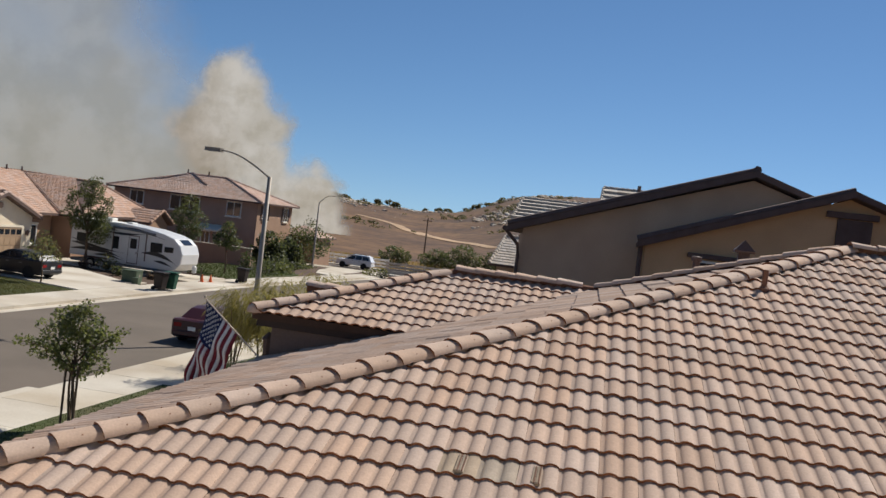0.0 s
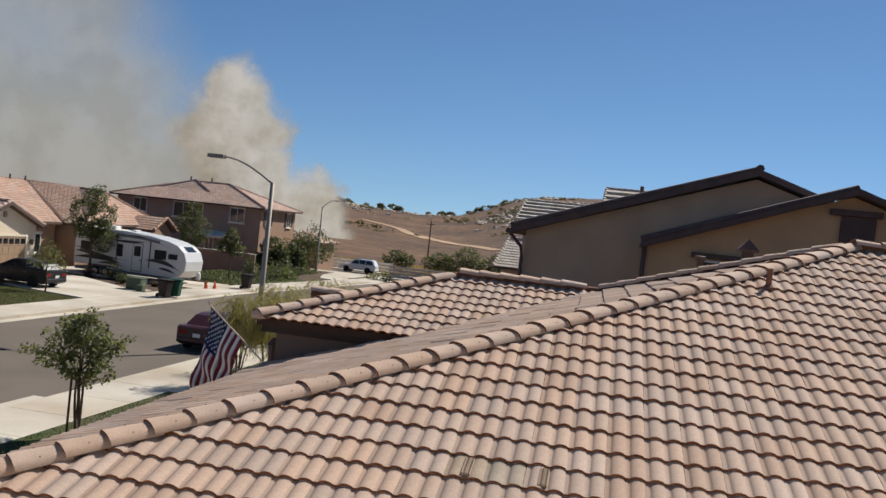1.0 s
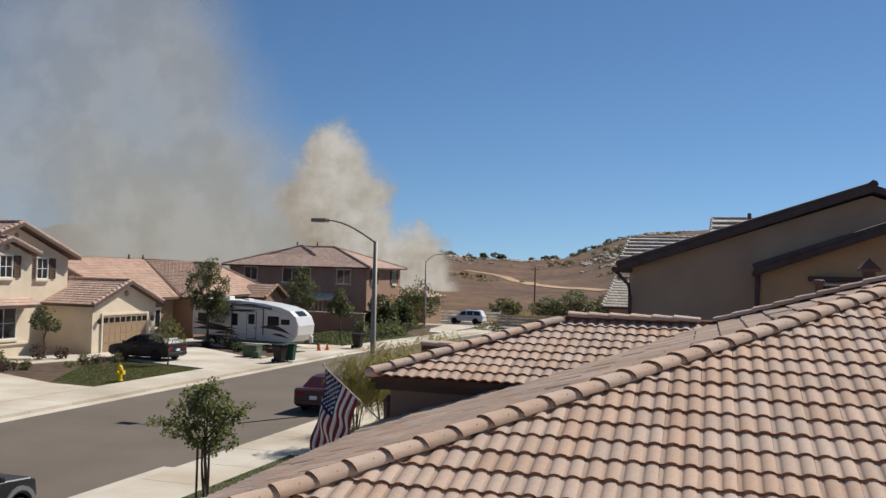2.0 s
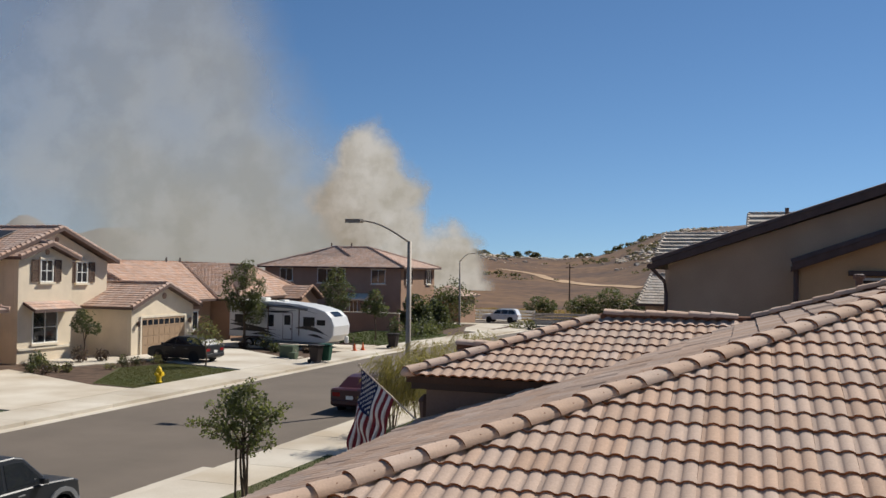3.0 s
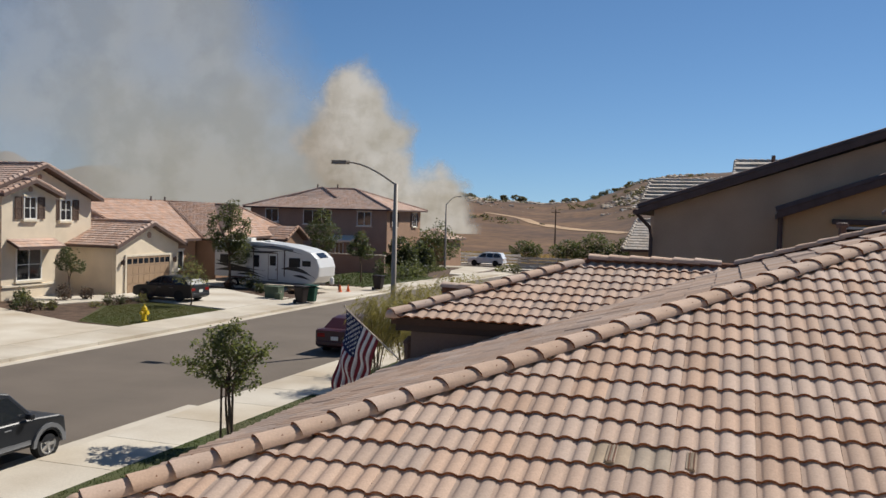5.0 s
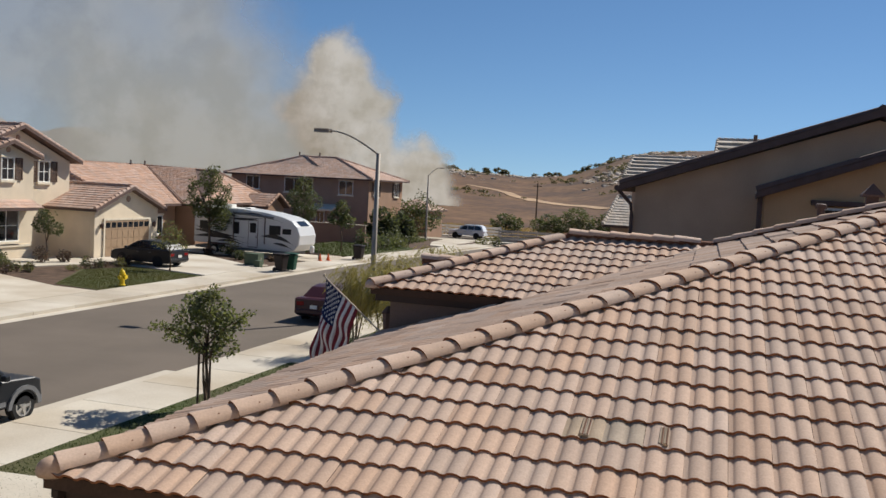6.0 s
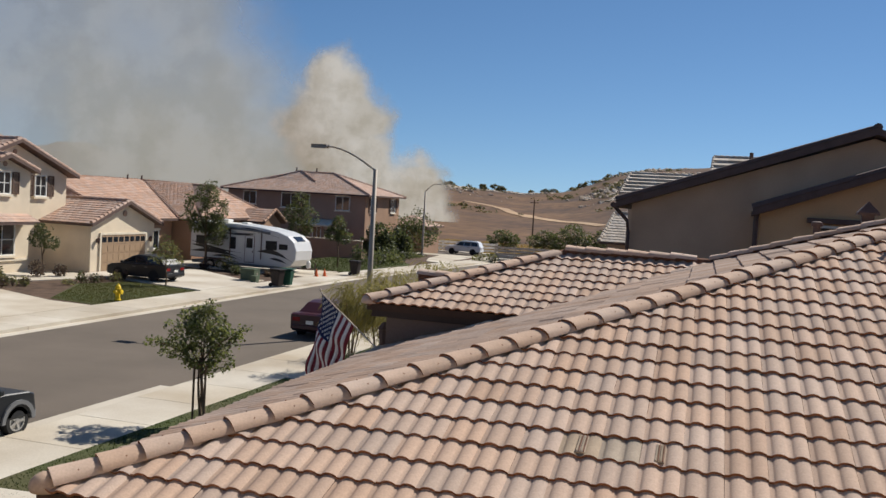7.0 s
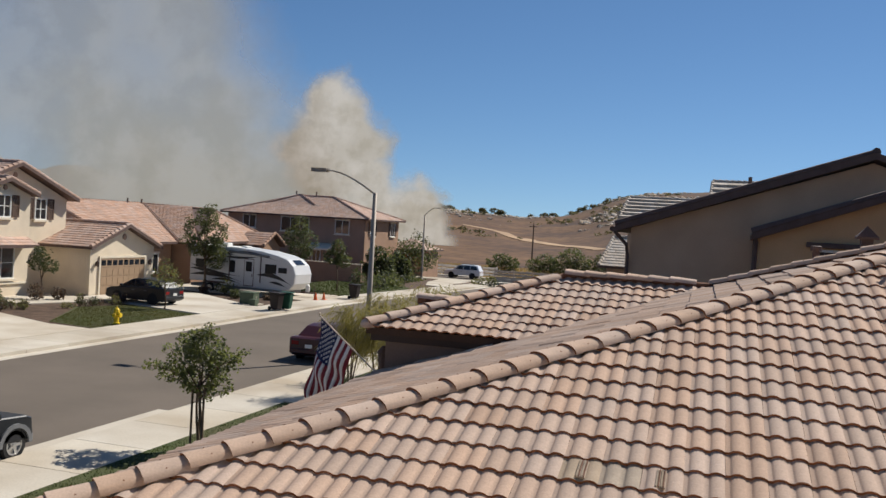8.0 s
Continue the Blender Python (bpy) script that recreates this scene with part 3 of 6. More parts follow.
def barge(parent, p0, p1, depth=0.2, out=0.06, material=None):
    p0, p1 = Vector(p0), Vector(p1)
    part("bargeboard", prism([p0, p1, p1 - Vector((0, 0, depth)), p0 - Vector((0, 0, depth))], (out, 0, 0)), material or M["dark_trim"], parent)


def cream_house():
    e = thing("house", "two-storey cream stucco house with brown shutters and a pinkish tile roof", "house", "houses along the street", (-42, 46, 0.2))
    t, wm = M["tile_tan"], M["cream"]
    gable_wall(e, -41.6, 42.1, 50.8, 0.1, 6.05, 46.15, 7.85, wm)
    part("wall", box(-56, -41.86, 42.1, 42.35, 0.1, 6.05), wm, e)
    part("wall", box(-56, -41.86, 50.55, 50.8, 0.1, 6.05), wm, e)
    part("wall", box(-56.25, -56.01, 42.1, 50.8, 0.1, 6.05), wm, e)
    gable_wall(e, -40.6, 42.1, 46.4, 0.1, 6.15, 44.3, 6.9, wm)
    part("wall", box(-41.59, -40.86, 42.1, 42.3, 0.1, 6.15), wm, e)
    part("wall", box(-41.59, -40.86, 46.2, 46.4, 0.1, 6.15), wm, e)
    rz, ez = 8.12, 6.12
    tile_face(e, (-56.5, 40.9, ez), (-41.1, 40.9, ez), (-41.1, 46.15, rz), (-56.5, 46.15, rz), t)
    tile_face(e, (-41.1, 51.4, ez), (-56.5, 51.4, ez), (-56.5, 46.15, rz), (-41.1, 46.15, rz), t)
    cap_line(e, (-56.5, 46.15, rz), (-41.1, 46.15, rz), t)
    cap_line(e, (-41.15, 51.4, ez), (-41.15, 46.15, rz), t)
    cap_line(e, (-41.15, 40.9, ez), (-41.15, 46.15, rz), t)
    barge(e, (-41.1, 51.4, ez), (-41.1, 46.15, rz)), barge(e, (-41.1, 40.9, ez), (-41.1, 46.15, rz))
    wz, we = 7.12, 6.25
    tile_face(e, (-43.5, 41.8, we), (-40.2, 41.8, we), (-40.2, 44.3, wz), (-43.5, 44.3, wz), t)
    tile_face(e, (-40.2, 46.75, we), (-43.5, 46.75, we), (-43.5, 44.3, wz), (-40.2, 44.3, wz), t)
    cap_line(e, (-43.5, 44.3, wz), (-40.2, 44.3, wz), t), cap_line(e, (-40.25, 41.8, we), (-40.25, 44.3, wz), t), cap_line(e, (-40.25, 46.75, we), (-40.25, 44.3, wz), t)
    barge(e, (-40.2, 41.8, we), (-40.2, 44.3, wz)), barge(e, (-40.2, 46.75, we), (-40.2, 44.3, wz))
    for x, yc, z in ((-40.6, 44.25, 4.85), (-41.6, 48.4, 4.75)):
        window(e, wall_matrix(x + 0.02, yc - 0.45, z, "+x"), 0.9, 1.2, cross=True)
        for side in (-0.62 - 0.56, 0.62):
            shutter(e, wall_matrix(x + 0.02, yc + side, z - 0.05, "+x"), 0.56, 1.3)
    window(e, wall_matrix(-40.58, 43.25, 1.25, "+x"), 1.9, 1.75, panes=2, cross=True)
    # pent roof over the lower window
    tile_face(e, (-39.7, 42.5, 3.2), (-39.7, 46.3, 3.2), (-40.6, 46.3, 3.65), (-40.6, 42.5, 3.65), t)
    part("band", box(-40.59, -40.50, 42.1, 46.4, 0.85, 0.98), M["trim"], e)
    for yy, zz, xx in ((44.3, 6.55, -40.58), (46.15, 7.35, -41.58)):
        part("gable_vent", lathe([(0.16, -0.03), (0.16, 0.03), (0.10, 0.04)], 12, pose(xx, yy, zz, 0, 90, 0)), M["brown"], e)
    # entry between the wing and the garage
    part("wall", box(-43.4, -43.2, 46.41, 50.5, 0.1, 3.3), wm, e)
    tile_face(e, (-41.9, 46.5, 3.35), (-41.9, 49.2, 3.35), (-43.2, 49.2, 3.95), (-43.2, 46.5, 3.95), t)
    part("front_door", box(-43.19, -43.12, 47.0, 47.95, 0.1, 2.2, 0.01), M["dark_trim"], e)
    # garage
    gable_wall(e, -38.0, 48.8, 55.4, 0.1, 3.2, 52.1, 4.45, wm)
    part("wall", box(-46, -38.26, 48.8, 49.05, 0.1, 3.2), wm, e)
    part("wall", box(-46, -38.26, 55.15, 55.4, 0.1, 3.2), wm, e)
    gr, ge = 4.68, 3.22
    tile_face(e, (-46, 48.35, ge), (-37.6, 48.35, ge), (-37.6, 52.1, gr), (-46, 52.1, gr), t)
    tile_face(e, (-37.6, 55.85, ge), (-46, 55.85, ge), (-46, 52.1, gr), (-37.6, 52.1, gr), t)
    cap_line(e, (-46, 52.1, gr), (-37.6, 52.1, gr), t), cap_line(e, (-37.65, 48.35, ge), (-37.65, 52.1, gr), t), cap_line(e, (-37.65, 55.85, ge), (-37.65, 52.1, gr), t)
    barge(e, (-37.6, 48.35, ge), (-37.6, 52.1, gr)), barge(e, (-37.6, 55.85, ge), (-37.6, 52.1, gr))
    garage_door(e, wall_matrix(-37.97, 49.75, 0.12, "+x"), 4.6, 2.35, M["door_tan"])
    coach_lamp(e, wall_matrix(-38.0, 49.35, 2.0, "+x")), coach_lamp(e, wall_matrix(-38.0, 54.85, 2.0, "+x"))
    part("gable_vent", lathe([(0.2, -0.03), (0.2, 0.03), (0.13, 0.04)], 12, pose(-37.98, 52.1, 3.85, 0, 90, 0)), M["brown"], e)
    # solar array on the south slope
    ux = Vector((0, 5.25, rz - ez)).normalized()
    arr = part("solar_array", box(-51.5, -43.8, 0, 2.1, 0.10, 0.13, m=Matrix.Translation((0, 43.3, ez + 0.92)) @ Matrix.Rotation(math.atan2(2.0, 5.25), 4, "X")), M["alloy"], e, "dark solar panels in thin frames")
    for i in range(7):
        for k in range(2):
            part("panel", box(-51.45 + i * 1.1, -50.41 + i * 1.1, k * 1.04 + 0.03, k * 1.04 + 1.02, 0.134, 0.14, m=Matrix.Translation((0, 43.3, ez + 0.92)) @ Matrix.Rotation(math.atan2(2.0, 5.25), 4, "X")), M["solar"], arr)
    return e


cream_house()


def end_house():
    e = thing("house", "tan stucco house with a stone-based garage and pinkish tile roof", "house", "houses along the street", (-42, 33, 0.2))
    t = M["tile_tan"]
    part("wall", box(-45, -38.7, 28, 38.4, 0.1, 3.3), M["tan"], e)
    part("wall", box(-55, -42.6, 28, 39.4, 0.1, 6.1), M["ochre_end"], e)
    tile_face(e, (-38.1, 27.4, 3.4), (-38.1, 38.95, 3.4), (-42.6, 36.2, 4.75), (-42.6, 30.4, 4.75), t)
    tile_face(e, (-38.1, 38.95, 3.4), (-45, 38.95, 3.4), (-44.8, 36.2, 4.75), (-42.6, 36.2, 4.75), t)
    tile_face(e, (-42.0, 27, 6.15), (-42.0, 40.0, 6.15), (-48, 36, 8.2), (-48, 31, 8.2), t)
    tile_face(e, (-42.0, 40.0, 6.15), (-56, 40.0, 6.15), (-50, 36, 8.2), (-48, 36, 8.2), t)
    cap_line(e, (-38.1, 38.95, 3.4), (-42.6, 36.2, 4.75), t)
    garage_door(e, wall_matrix(-38.67, 32.9, 0.12, "+x"), 4.9, 2.5, M["door_tan"], lights=False)
    for i in range(6):
        for k in range(3):
            part("stone", box(-38.68, -38.58 + 0.03 * ((i + k) % 2), 37.98 + 0.17 * k, 38.13 + 0.17 * k, 0.12 + 0.17 * i, 0.27 + 0.17 * i, 0.02), M["rock"], e)
    part("stone_cap", box(-38.69, -38.5, 37.95, 38.5, 1.16, 1.24, 0.01), M["trim"], e)
    coach_lamp(e, wall_matrix(-38.7, 38.2, 2.0, "+x"))
    return e


end_house()


def rust_house():
    e = thing("house", "single-storey orange-brown stucco house with a broad terracotta tile roof", "house", "houses along the street", (-46, 68, 0.1))
    t, wm = M["tile_red"], M["rust"]
    part("wall", box(-58, -42.3, 57.2, 64.0, 0.0, 3.2), wm, e)
    part("wall", box(-56, -40.6, 64.3, 75.9, -0.2, 3.3), wm, e)
    r = 6.15
    foot, head = Vector((-41.7, 64.0, 3.3)), Vector((-50, 70.9, r))
    tile_face(e, (-41.7, 56.5, 3.25), foot, head, (-50, 58.5, r), t)
    tile_face(e, (-58.5, 56.5, 3.25), (-41.7, 56.5, 3.25), (-50, 58.5, r), (-50.5, 58.5, r), t)
    tile_face(e, foot, (-39.9, 64.0, 3.3), (-45, 74.4, 6.0), head, t)
    tile_face(e, (-39.9, 64.0, 3.3), (-39.9, 76.4, 3.55), (-45, 74.41, 6.0), (-45, 74.4, 6.0), t)
    tile_face(e, (-39.9, 76.4, 3.55), (-56, 76.4, 3.55), (-50, 74.4, 6.0), (-45, 74.4, 6.0), t)
    for p0, p1 in (((-50, 58.5, r), head), (head, (-45, 74.4, 6.0)), ((-39.9, 76.4, 3.55), (-45, 74.4, 6.0)), ((-41.7, 56.5, 3.25), (-50, 58.5, r)), (foot, head)):
        cap_line(e, p0, p1, t)
    part("valley", tube([foot + Vector((0, 0.22, 0.07)), head + Vector((0, 0.22, 0.05))], 0.08, 6), M["dark_trim"], e)
    part("valley", tube([(-41.75, 63.2, 3.31), (-50, 69.6, r + 0.03)], 0.035, 6), M["dark_trim"], e)
    window(e, wall_matrix(-42.28, 61.2, 1.0, "+x"), 1.0, 1.3, panes=1)
    window(e, wall_matrix(-40.58, 68.0, 1.0, "+x"), 1.5, 1.3)
    # small gabled entry
    gable_wall(e, -38.6, 72.0, 75.3, -0.2, 3.05, 73.65, 4.05, wm)
    tile_face(e, (-41, 71.6, 3.2), (-38.2, 71.6, 3.2), (-38.2, 73.65, 4.3), (-41, 73.65, 4.3), t)
    tile_face(e, (-38.2, 75.7, 3.2), (-41, 75.7, 3.2), (-41, 73.65, 4.3), (-38.2, 73.65, 4.3), t)
    cap_line(e, (-38.25, 71.6, 3.2), (-38.25, 73.65, 4.3), t), cap_line(e, (-38.25, 75.7, 3.2), (-38.25, 73.65, 4.3), t)
    for y in (60.0, 68.6, 70.6):
        part("vent_stack", tube([(-49.9, y, r), (-49.9, y, r + 0.45)], 0.07, 8), M["dark_trim"], e)
    return e


rust_house()


# the brown stucco again, with the sun's warmth put into its colour
M["brown_sun"] = mat("sunlit_brown_stucco", (0.36, 0.225, 0.15), 0.95, 0.06, 0.8, 30, 0.3)


def brown_house():
    e = thing("house", "two-storey dark brown stucco house with a hipped tan tile roof", "house", "houses along the street", (-48, 104, -0.6))
    t = M["tile_tan"]
    part("wall", box(-57.6, -40.0, 98.6, 109.7, -0.8, 6.0), M["brown"], e)
    # thin skin on the east face that carries the sunlit tone
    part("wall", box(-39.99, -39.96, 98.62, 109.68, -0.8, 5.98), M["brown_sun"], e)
    ez, rz = 6.05, 8.45
    a, b, c, d = (-58.3, 97.9, ez), (-39.3, 97.9, ez), (-39.3, 110.4, ez), (-58.3, 110.4, ez)
    p, q = (-46.5, 104.1, rz), (-51.2, 104.1, rz)
    tile_face(e, a, b, p, q, t), tile_face(e, b, c, p, p, t), tile_face(e, c, d, q, p, t), tile_face(e, d, a, q, q, t)
    for s in ((p, q), (b, p), (a, q), (c, p)):
        cap_line(e, *s, t)
    g0, g1, gp = (-54.0, 101.2, 7.3), (-47.6, 101.2, 7.3), (-50.6, 103.6, 8.58)
    tile_face(e, g0, g1, gp, gp, t)
    tile_face(e, g1, (-47.6, 107, 7.3), gp, gp, t)
    cap_line(e, g0, gp, t), cap_line(e, g1, gp, t)
    for x0, x1, z0, z1 in ((-55.5, -53.9, 4.35, 5.75), (-50.5, -47.0, 4.2, 5.75), (-43.6, -41.95, 4.2, 5.7)):
        window(e, wall_matrix(x0, 98.58, z0, "-y"), x1 - x0, z1 - z0, panes=2 if x1 - x0 < 2 else 3, sill=True)
    for y in (100.2, 106.8):
        window(e, wall_matrix(-39.95, y, 4.15, "+x"), 1.3, 1.5)
        for side in (-0.62, 1.42):
            shutter(e, wall_matrix(-39.95, y + side, 4.1, "+x"), 0.5, 1.6)
    # single-storey bay with a pale shed roof
    part("wall", box(-46.2, -43.6, 95.6, 98.58, -0.8, 2.4), M["brown"], e)
    part("patio_cover", deck([(-47.0, 94.8, 2.5), (-42.8, 94.8, 2.5), (-43.4, 98.5, 3.0), (-46.4, 98.5, 3.0)], 0.18), M["trim"], e)
    window(e, wall_matrix(-44.9, 95.58, 0.9, "-y"), 0.9, 1.3)
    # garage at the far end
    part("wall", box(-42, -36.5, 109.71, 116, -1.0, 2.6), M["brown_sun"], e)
    tile_face(e, (-42, 109.2, 2.65), (-36.0, 109.2, 2.65), (-39, 112.8, 3.9), (-39.2, 112.8, 3.9), t)
    tile_face(e, (-36.0, 109.2, 2.65), (-36.0, 116.5, 2.65), (-39, 112.85, 3.9), (-39, 112.8, 3.9), t)
    for x in (-51.5, -48.8):
        part("vent_stack", tube([(x, 104.1, rz), (x, 104.1, rz + 0.55)], 0.09, 8), M["dark_trim"], e)
    return e


brown_house()
e = thing("garden_wall", "dark brown stuccoed garden wall beside a lawn", "wall", at=(-37, 82, -0.4))
part("wall_panel", box(-41.5, -33.4, 82.0, 82.2, -0.6, 1.6), M["brown"], e)
part("coping", box(-41.55, -33.35, 81.94, 82.26, 1.602, 1.68, 0.01), M["trim"], e)


# ---- neighbour beyond the own roof ----
def neighbour_house():
    e = thing("house", "large two-storey tan house in shade with dark brown fascia boards", "house", at=(4, 33, 0))
    ez, az_ = 6.10, 8.62
    ax = 3.8
    # rear gable, facing the camera's side
    part("wall", prism([(-3.1, 30, 0), (10.7, 30, 0), (10.7, 30, ez), (ax, 30, 8.38), (-3.1, 30, ez)], (0, 0.25, 0)), M["tan"], e)
    part("wall", box(-3.1, -2.85, 30.26, 48, 0, ez), M["tan"], e)
    part("wall", box(10.45, 10.7, 30.26, 48, 0, ez), M["tan"], e)
    part("wall", box(-3.1, 10.7, 48.01, 48.25, 0, ez), M["tan"], e)
    tile_face(e, (-3.55, 48.5, ez), (-3.55, 29.5, ez), (ax, 29.5, az_), (ax, 48.5, az_), M["tile_pale"])
    tile_face(e, (11.15, 29.5, ez), (11.15, 48.5, ez), (ax, 48.5, az_), (ax, 29.5, az_), M["tile_pale"])
    for x in (-3.55, 11.15):
        part("bargeboard", prism([(x, 29.5, ez + 0.02), (ax, 29.5, az_ + 0.02), (ax, 29.5, az_ - 0.17), (x, 29.5, ez - 0.16)], (0, -0.07, 0)), M["dark_trim"], e)
    cap_line(e, (ax, 29.5, az_), (ax, 48.5, az_), M["dark_trim"])
    cap_line(e, (-3.55, 29.55, ez + 0.02), (ax, 29.55, az_ + 0.02), M["dark_trim"], 20)
    part("gutter", tube([(-3.62, 29.45, ez - 0.08), (-3.62, 48.5, ez - 0.08)], 0.09, 8), M["dark_trim"], e)
    part("downpipe", tube([(-3.62, 29.6, ez - 0.1), (-3.2, 29.8, ez - 0.55), (-3.16, 29.9, ez - 0.9), (-3.16, 29.9, 0.1)], 0.06, 8), M["dark_trim"], e)
    part("vent_stack", tube([(0.4, 31, 7.4), (0.4, 31, 7.9)], 0.06, 8), M["dark_trim"], e)
    # lower gable in front
    lx, le, lz = 6.35, 6.07, 8.20
    part("wall", prism([(0.75, 28.6, 0), (12.0, 28.6, 0), (12.0, 28.6, le), (lx, 28.6, 8.0), (0.75, 28.6, le)], (0, 0.25, 0)), M["ochre"], e)
    part("wall", box(0.75, 1.0, 28.86, 29.99, 0, le), M["ochre"], e)
    tile_face(e, (0.5, 31, le), (0.5, 28.1, le), (lx, 28.1, lz), (lx, 31, lz), M["tile_pale"])
    tile_face(e, (12.4, 28.1, le), (12.4, 31, le), (lx, 31, lz), (lx, 28.1, lz), M["tile_pale"])
    for x in (0.5, 12.2):
        part("bargeboard", prism([(x, 28.1, le + 0.02), (lx, 28.1, lz + 0.02), (lx, 28.1, lz - 0.15), (x, 28.1, le - 0.14)], (0, -0.07, 0)), M["dark_trim"], e)
    cap_line(e, (0.5, 28.15, le + 0.02), (lx, 28.15, lz + 0.02), M["dark_trim"], 20)
    part("downpipe", tube([(0.62, 28.45, le - 0.1), (0.62, 28.52, le - 0.5), (0.62, 28.5, 0.1)], 0.07, 8), M["dark_trim"], e)
    win = part("window", ring(6.05, 7.0, 5.9, 7.42, 0.08, 0, 0.1, pose(0, 28.5, 0)), M["dark_trim"], e)
    shade = part("louvre_panel", box(6.13, 6.92, 28.52, 28.56, 5.98, 7.34), M["dark_trim"], win)
    for k in range(18):
        part("louvre", box(6.13, 6.92, 28.50, 28.519, 6.0 + k * 0.074, 6.05 + k * 0.074), M["dark_trim"], win)
    part("head_board", box(5.72, 7.15, 28.40, 28.59, 7.44, 7.62, 0.02), M["dark_trim"], e)
    window(e, wall_matrix(2.36, 28.58, 4.93, "-y"), 1.25, 0.75, panes=1, sill=False)
    part("head_board", box(2.0, 3.6, 28.36, 28.59, 5.80, 5.95, 0.02), M["dark_trim"], e)
    return e


neighbour_house()


def back_roof_house(x0, x1, y, wall_z, ridge_z, depth, label, battens):
    e = thing("house", label, "house", "houses behind the neighbour", ((x0 + x1) / 2, y + depth, 0))
    part("wall", box(x0 + 0.5, x1 - 0.5, y + 0.5, y + 2 * depth - 0.5, -0.2, wall_z), M["tan"], e)
    tile_face(e, (x0, y, wall_z), (x1, y, wall_z), (x1, y + depth, ridge_z), (x0 + (0.1 if battens else 0.5), y + depth, ridge_z), M["tile_pale"], row=0.80 if battens else 0.42, lip=0.16 if battens else 0.03, roll=0.01)
    tile_face(e, (x1, y + 2 * depth, wall_z), (x0, y + 2 * depth, wall_z), (x0 + (0.1 if battens else 0.5), y + depth, ridge_z), (x1, y + depth, ridge_z), M["tile_pale"])
    cap_line(e, (x0, y, wall_z), (x0 + (0.1 if battens else 0.5), y + depth, ridge_z), M["tile_pale"])
    cap_line(e, (x0 + (0.1 if battens else 0.5), y + depth, ridge_z), (x1, y + depth, ridge_z), M["tile_pale"])
    return e


back_roof_house(-6.75, 6, 58, 6.9, 8.35, 4.2, "two-storey house with a pale grey tile roof", True)
back_roof_house(-1.7, 9, 63, 7.4, 10.0, 5.0, "taller house with a pale grey tile roof", True)
back_roof_house(-9.2, 6, 68, 3.6, 5.7, 4.0, "single-storey house with a pale tan tile roof", False)


# ---- pavements, drives, lawns ----
def slab(name, points, top, depth, material, label, category):
    bm = prism([(x, y, top - depth) for x, y in points], (0, 0, depth))
    return tagged(part(name, bm, material), label, category, kind="structure")


def pavement(x0, x1, y0, y1, label):
    base = strip("pavement", x0 + 0.01, x1 - 0.01, y0, y1, 0.13, 0.3, M["mortar"], label, "pavement")
    y = y0
    meshes = {}
    while y < y1 - 0.1:
        ln = min(2.4, y1 - y)
        ob = part("slab", box(x0, x1, y + 0.008, y + ln - 0.008, 0.0, 0.15, 0.008), M["concrete"], base)
        if y > 58:
            ob.matrix_basis = Matrix.Translation((0, 0, gz(y + ln / 2)))
        y += ln
    return base


pavement(WALK_F, KERB_F, 10, 106, "pale concrete pavement with a rounded kerb")
pavement(KERB_N, WALK_N, 2, 104, "pale concrete pavement with a rounded kerb")
strip("gutter", KERB_F, KERB_F + 0.5, -10, 106, 0.012, 0.1, M["concrete"], "concrete gutter strip along the kerb", "gutter")
strip("gutter", -15.55, KERB_N, -10, 23.3, 0.012, 0.1, M["concrete"], "concrete driveway apron at the kerb", "gutter")
strip("gutter", KERB_N - 0.22, KERB_N, 23.31, 104, 0.012, 0.1, M["concrete"], "concrete gutter strip along the kerb", "gutter")
strip("yard", -62, WALK_F, -20, 106, 0.10, 0.3, M["soil"], "brown mulched front yards", "ground")
strip("pavement", -120, 40, CROSS1, CROSS1 + 2.2, 0.15, 0.3, M["concrete"], "pale concrete pavement beyond the cross street", "pavement")
strip("pavement", -62, KERB_F, 106, CROSS0, 0.15, 0.3, M["concrete"], "pale concrete pavement at the street corner", "pavement")
slab("driveway", [(-27.81, 28.6), (-27.81, 35.9), (-30.2, 36.1), (-38.69, 39.6), (-38.69, 28.6)], 0.16, 0.2, M["concrete"], "pale concrete driveway", "driveway")
slab("driveway", [(-27.81, 45.2), (-27.81, 51.5), (-34.8, 56.4), (-37.96, 56.4), (-37.96, 48.0), (-35.1, 47.2)], 0.16, 0.2, M["concrete"], "pale concrete driveway", "driveway")
slab("driveway", [(-27.81, 58.0), (-27.81, 63.9), (-40, 64.6), (-40, 58.6)], 0.15, 0.2, M["concrete"], "pale concrete driveway under a trailer", "driveway")
slab("path", [(-36.9, 42.4), (-35.3, 47.2), (-37.95, 47.9), (-43.1, 48.7), (-43.1, 46.5), (-39.2, 42.0)], 0.155, 0.2, M["concrete"], "pale concrete path to a front door", "path")
slab("lawn", [(-27.82, 36.3), (-27.82, 45.0), (-33.2, 46.5), (-34.4, 43.2), (-31.0, 37.0)], 0.118, 0.2, M["lawn"], "clipped green lawn with dry patches", "lawn")
slab("lawn", [(-27.82, 18), (-27.82, 28.4), (-40, 28.4), (-40, 18)], 0.15, 0.2, M["lawn"], "clipped green lawn", "lawn")
slab("lawn", [(-27.82, 64.2), (-27.82, 80), (-36, 81.5), (-36, 64.4)], 0.0, 0.2, M["lawn"], "green lawn below a brown garden wall", "lawn")
strip("lawn", WALK_N + 0.01, -4.0, -5, 60, 0.15, 0.3, M["lawn"], "narrow green front lawn", "lawn")
slab("driveway", [(-12.73, 4), (-12.73, 13.55), (-6.0, 14.2), (-6.0, 4)], 0.175, 0.2, M["concrete"], "pale concrete driveway beside the house", "driveway")

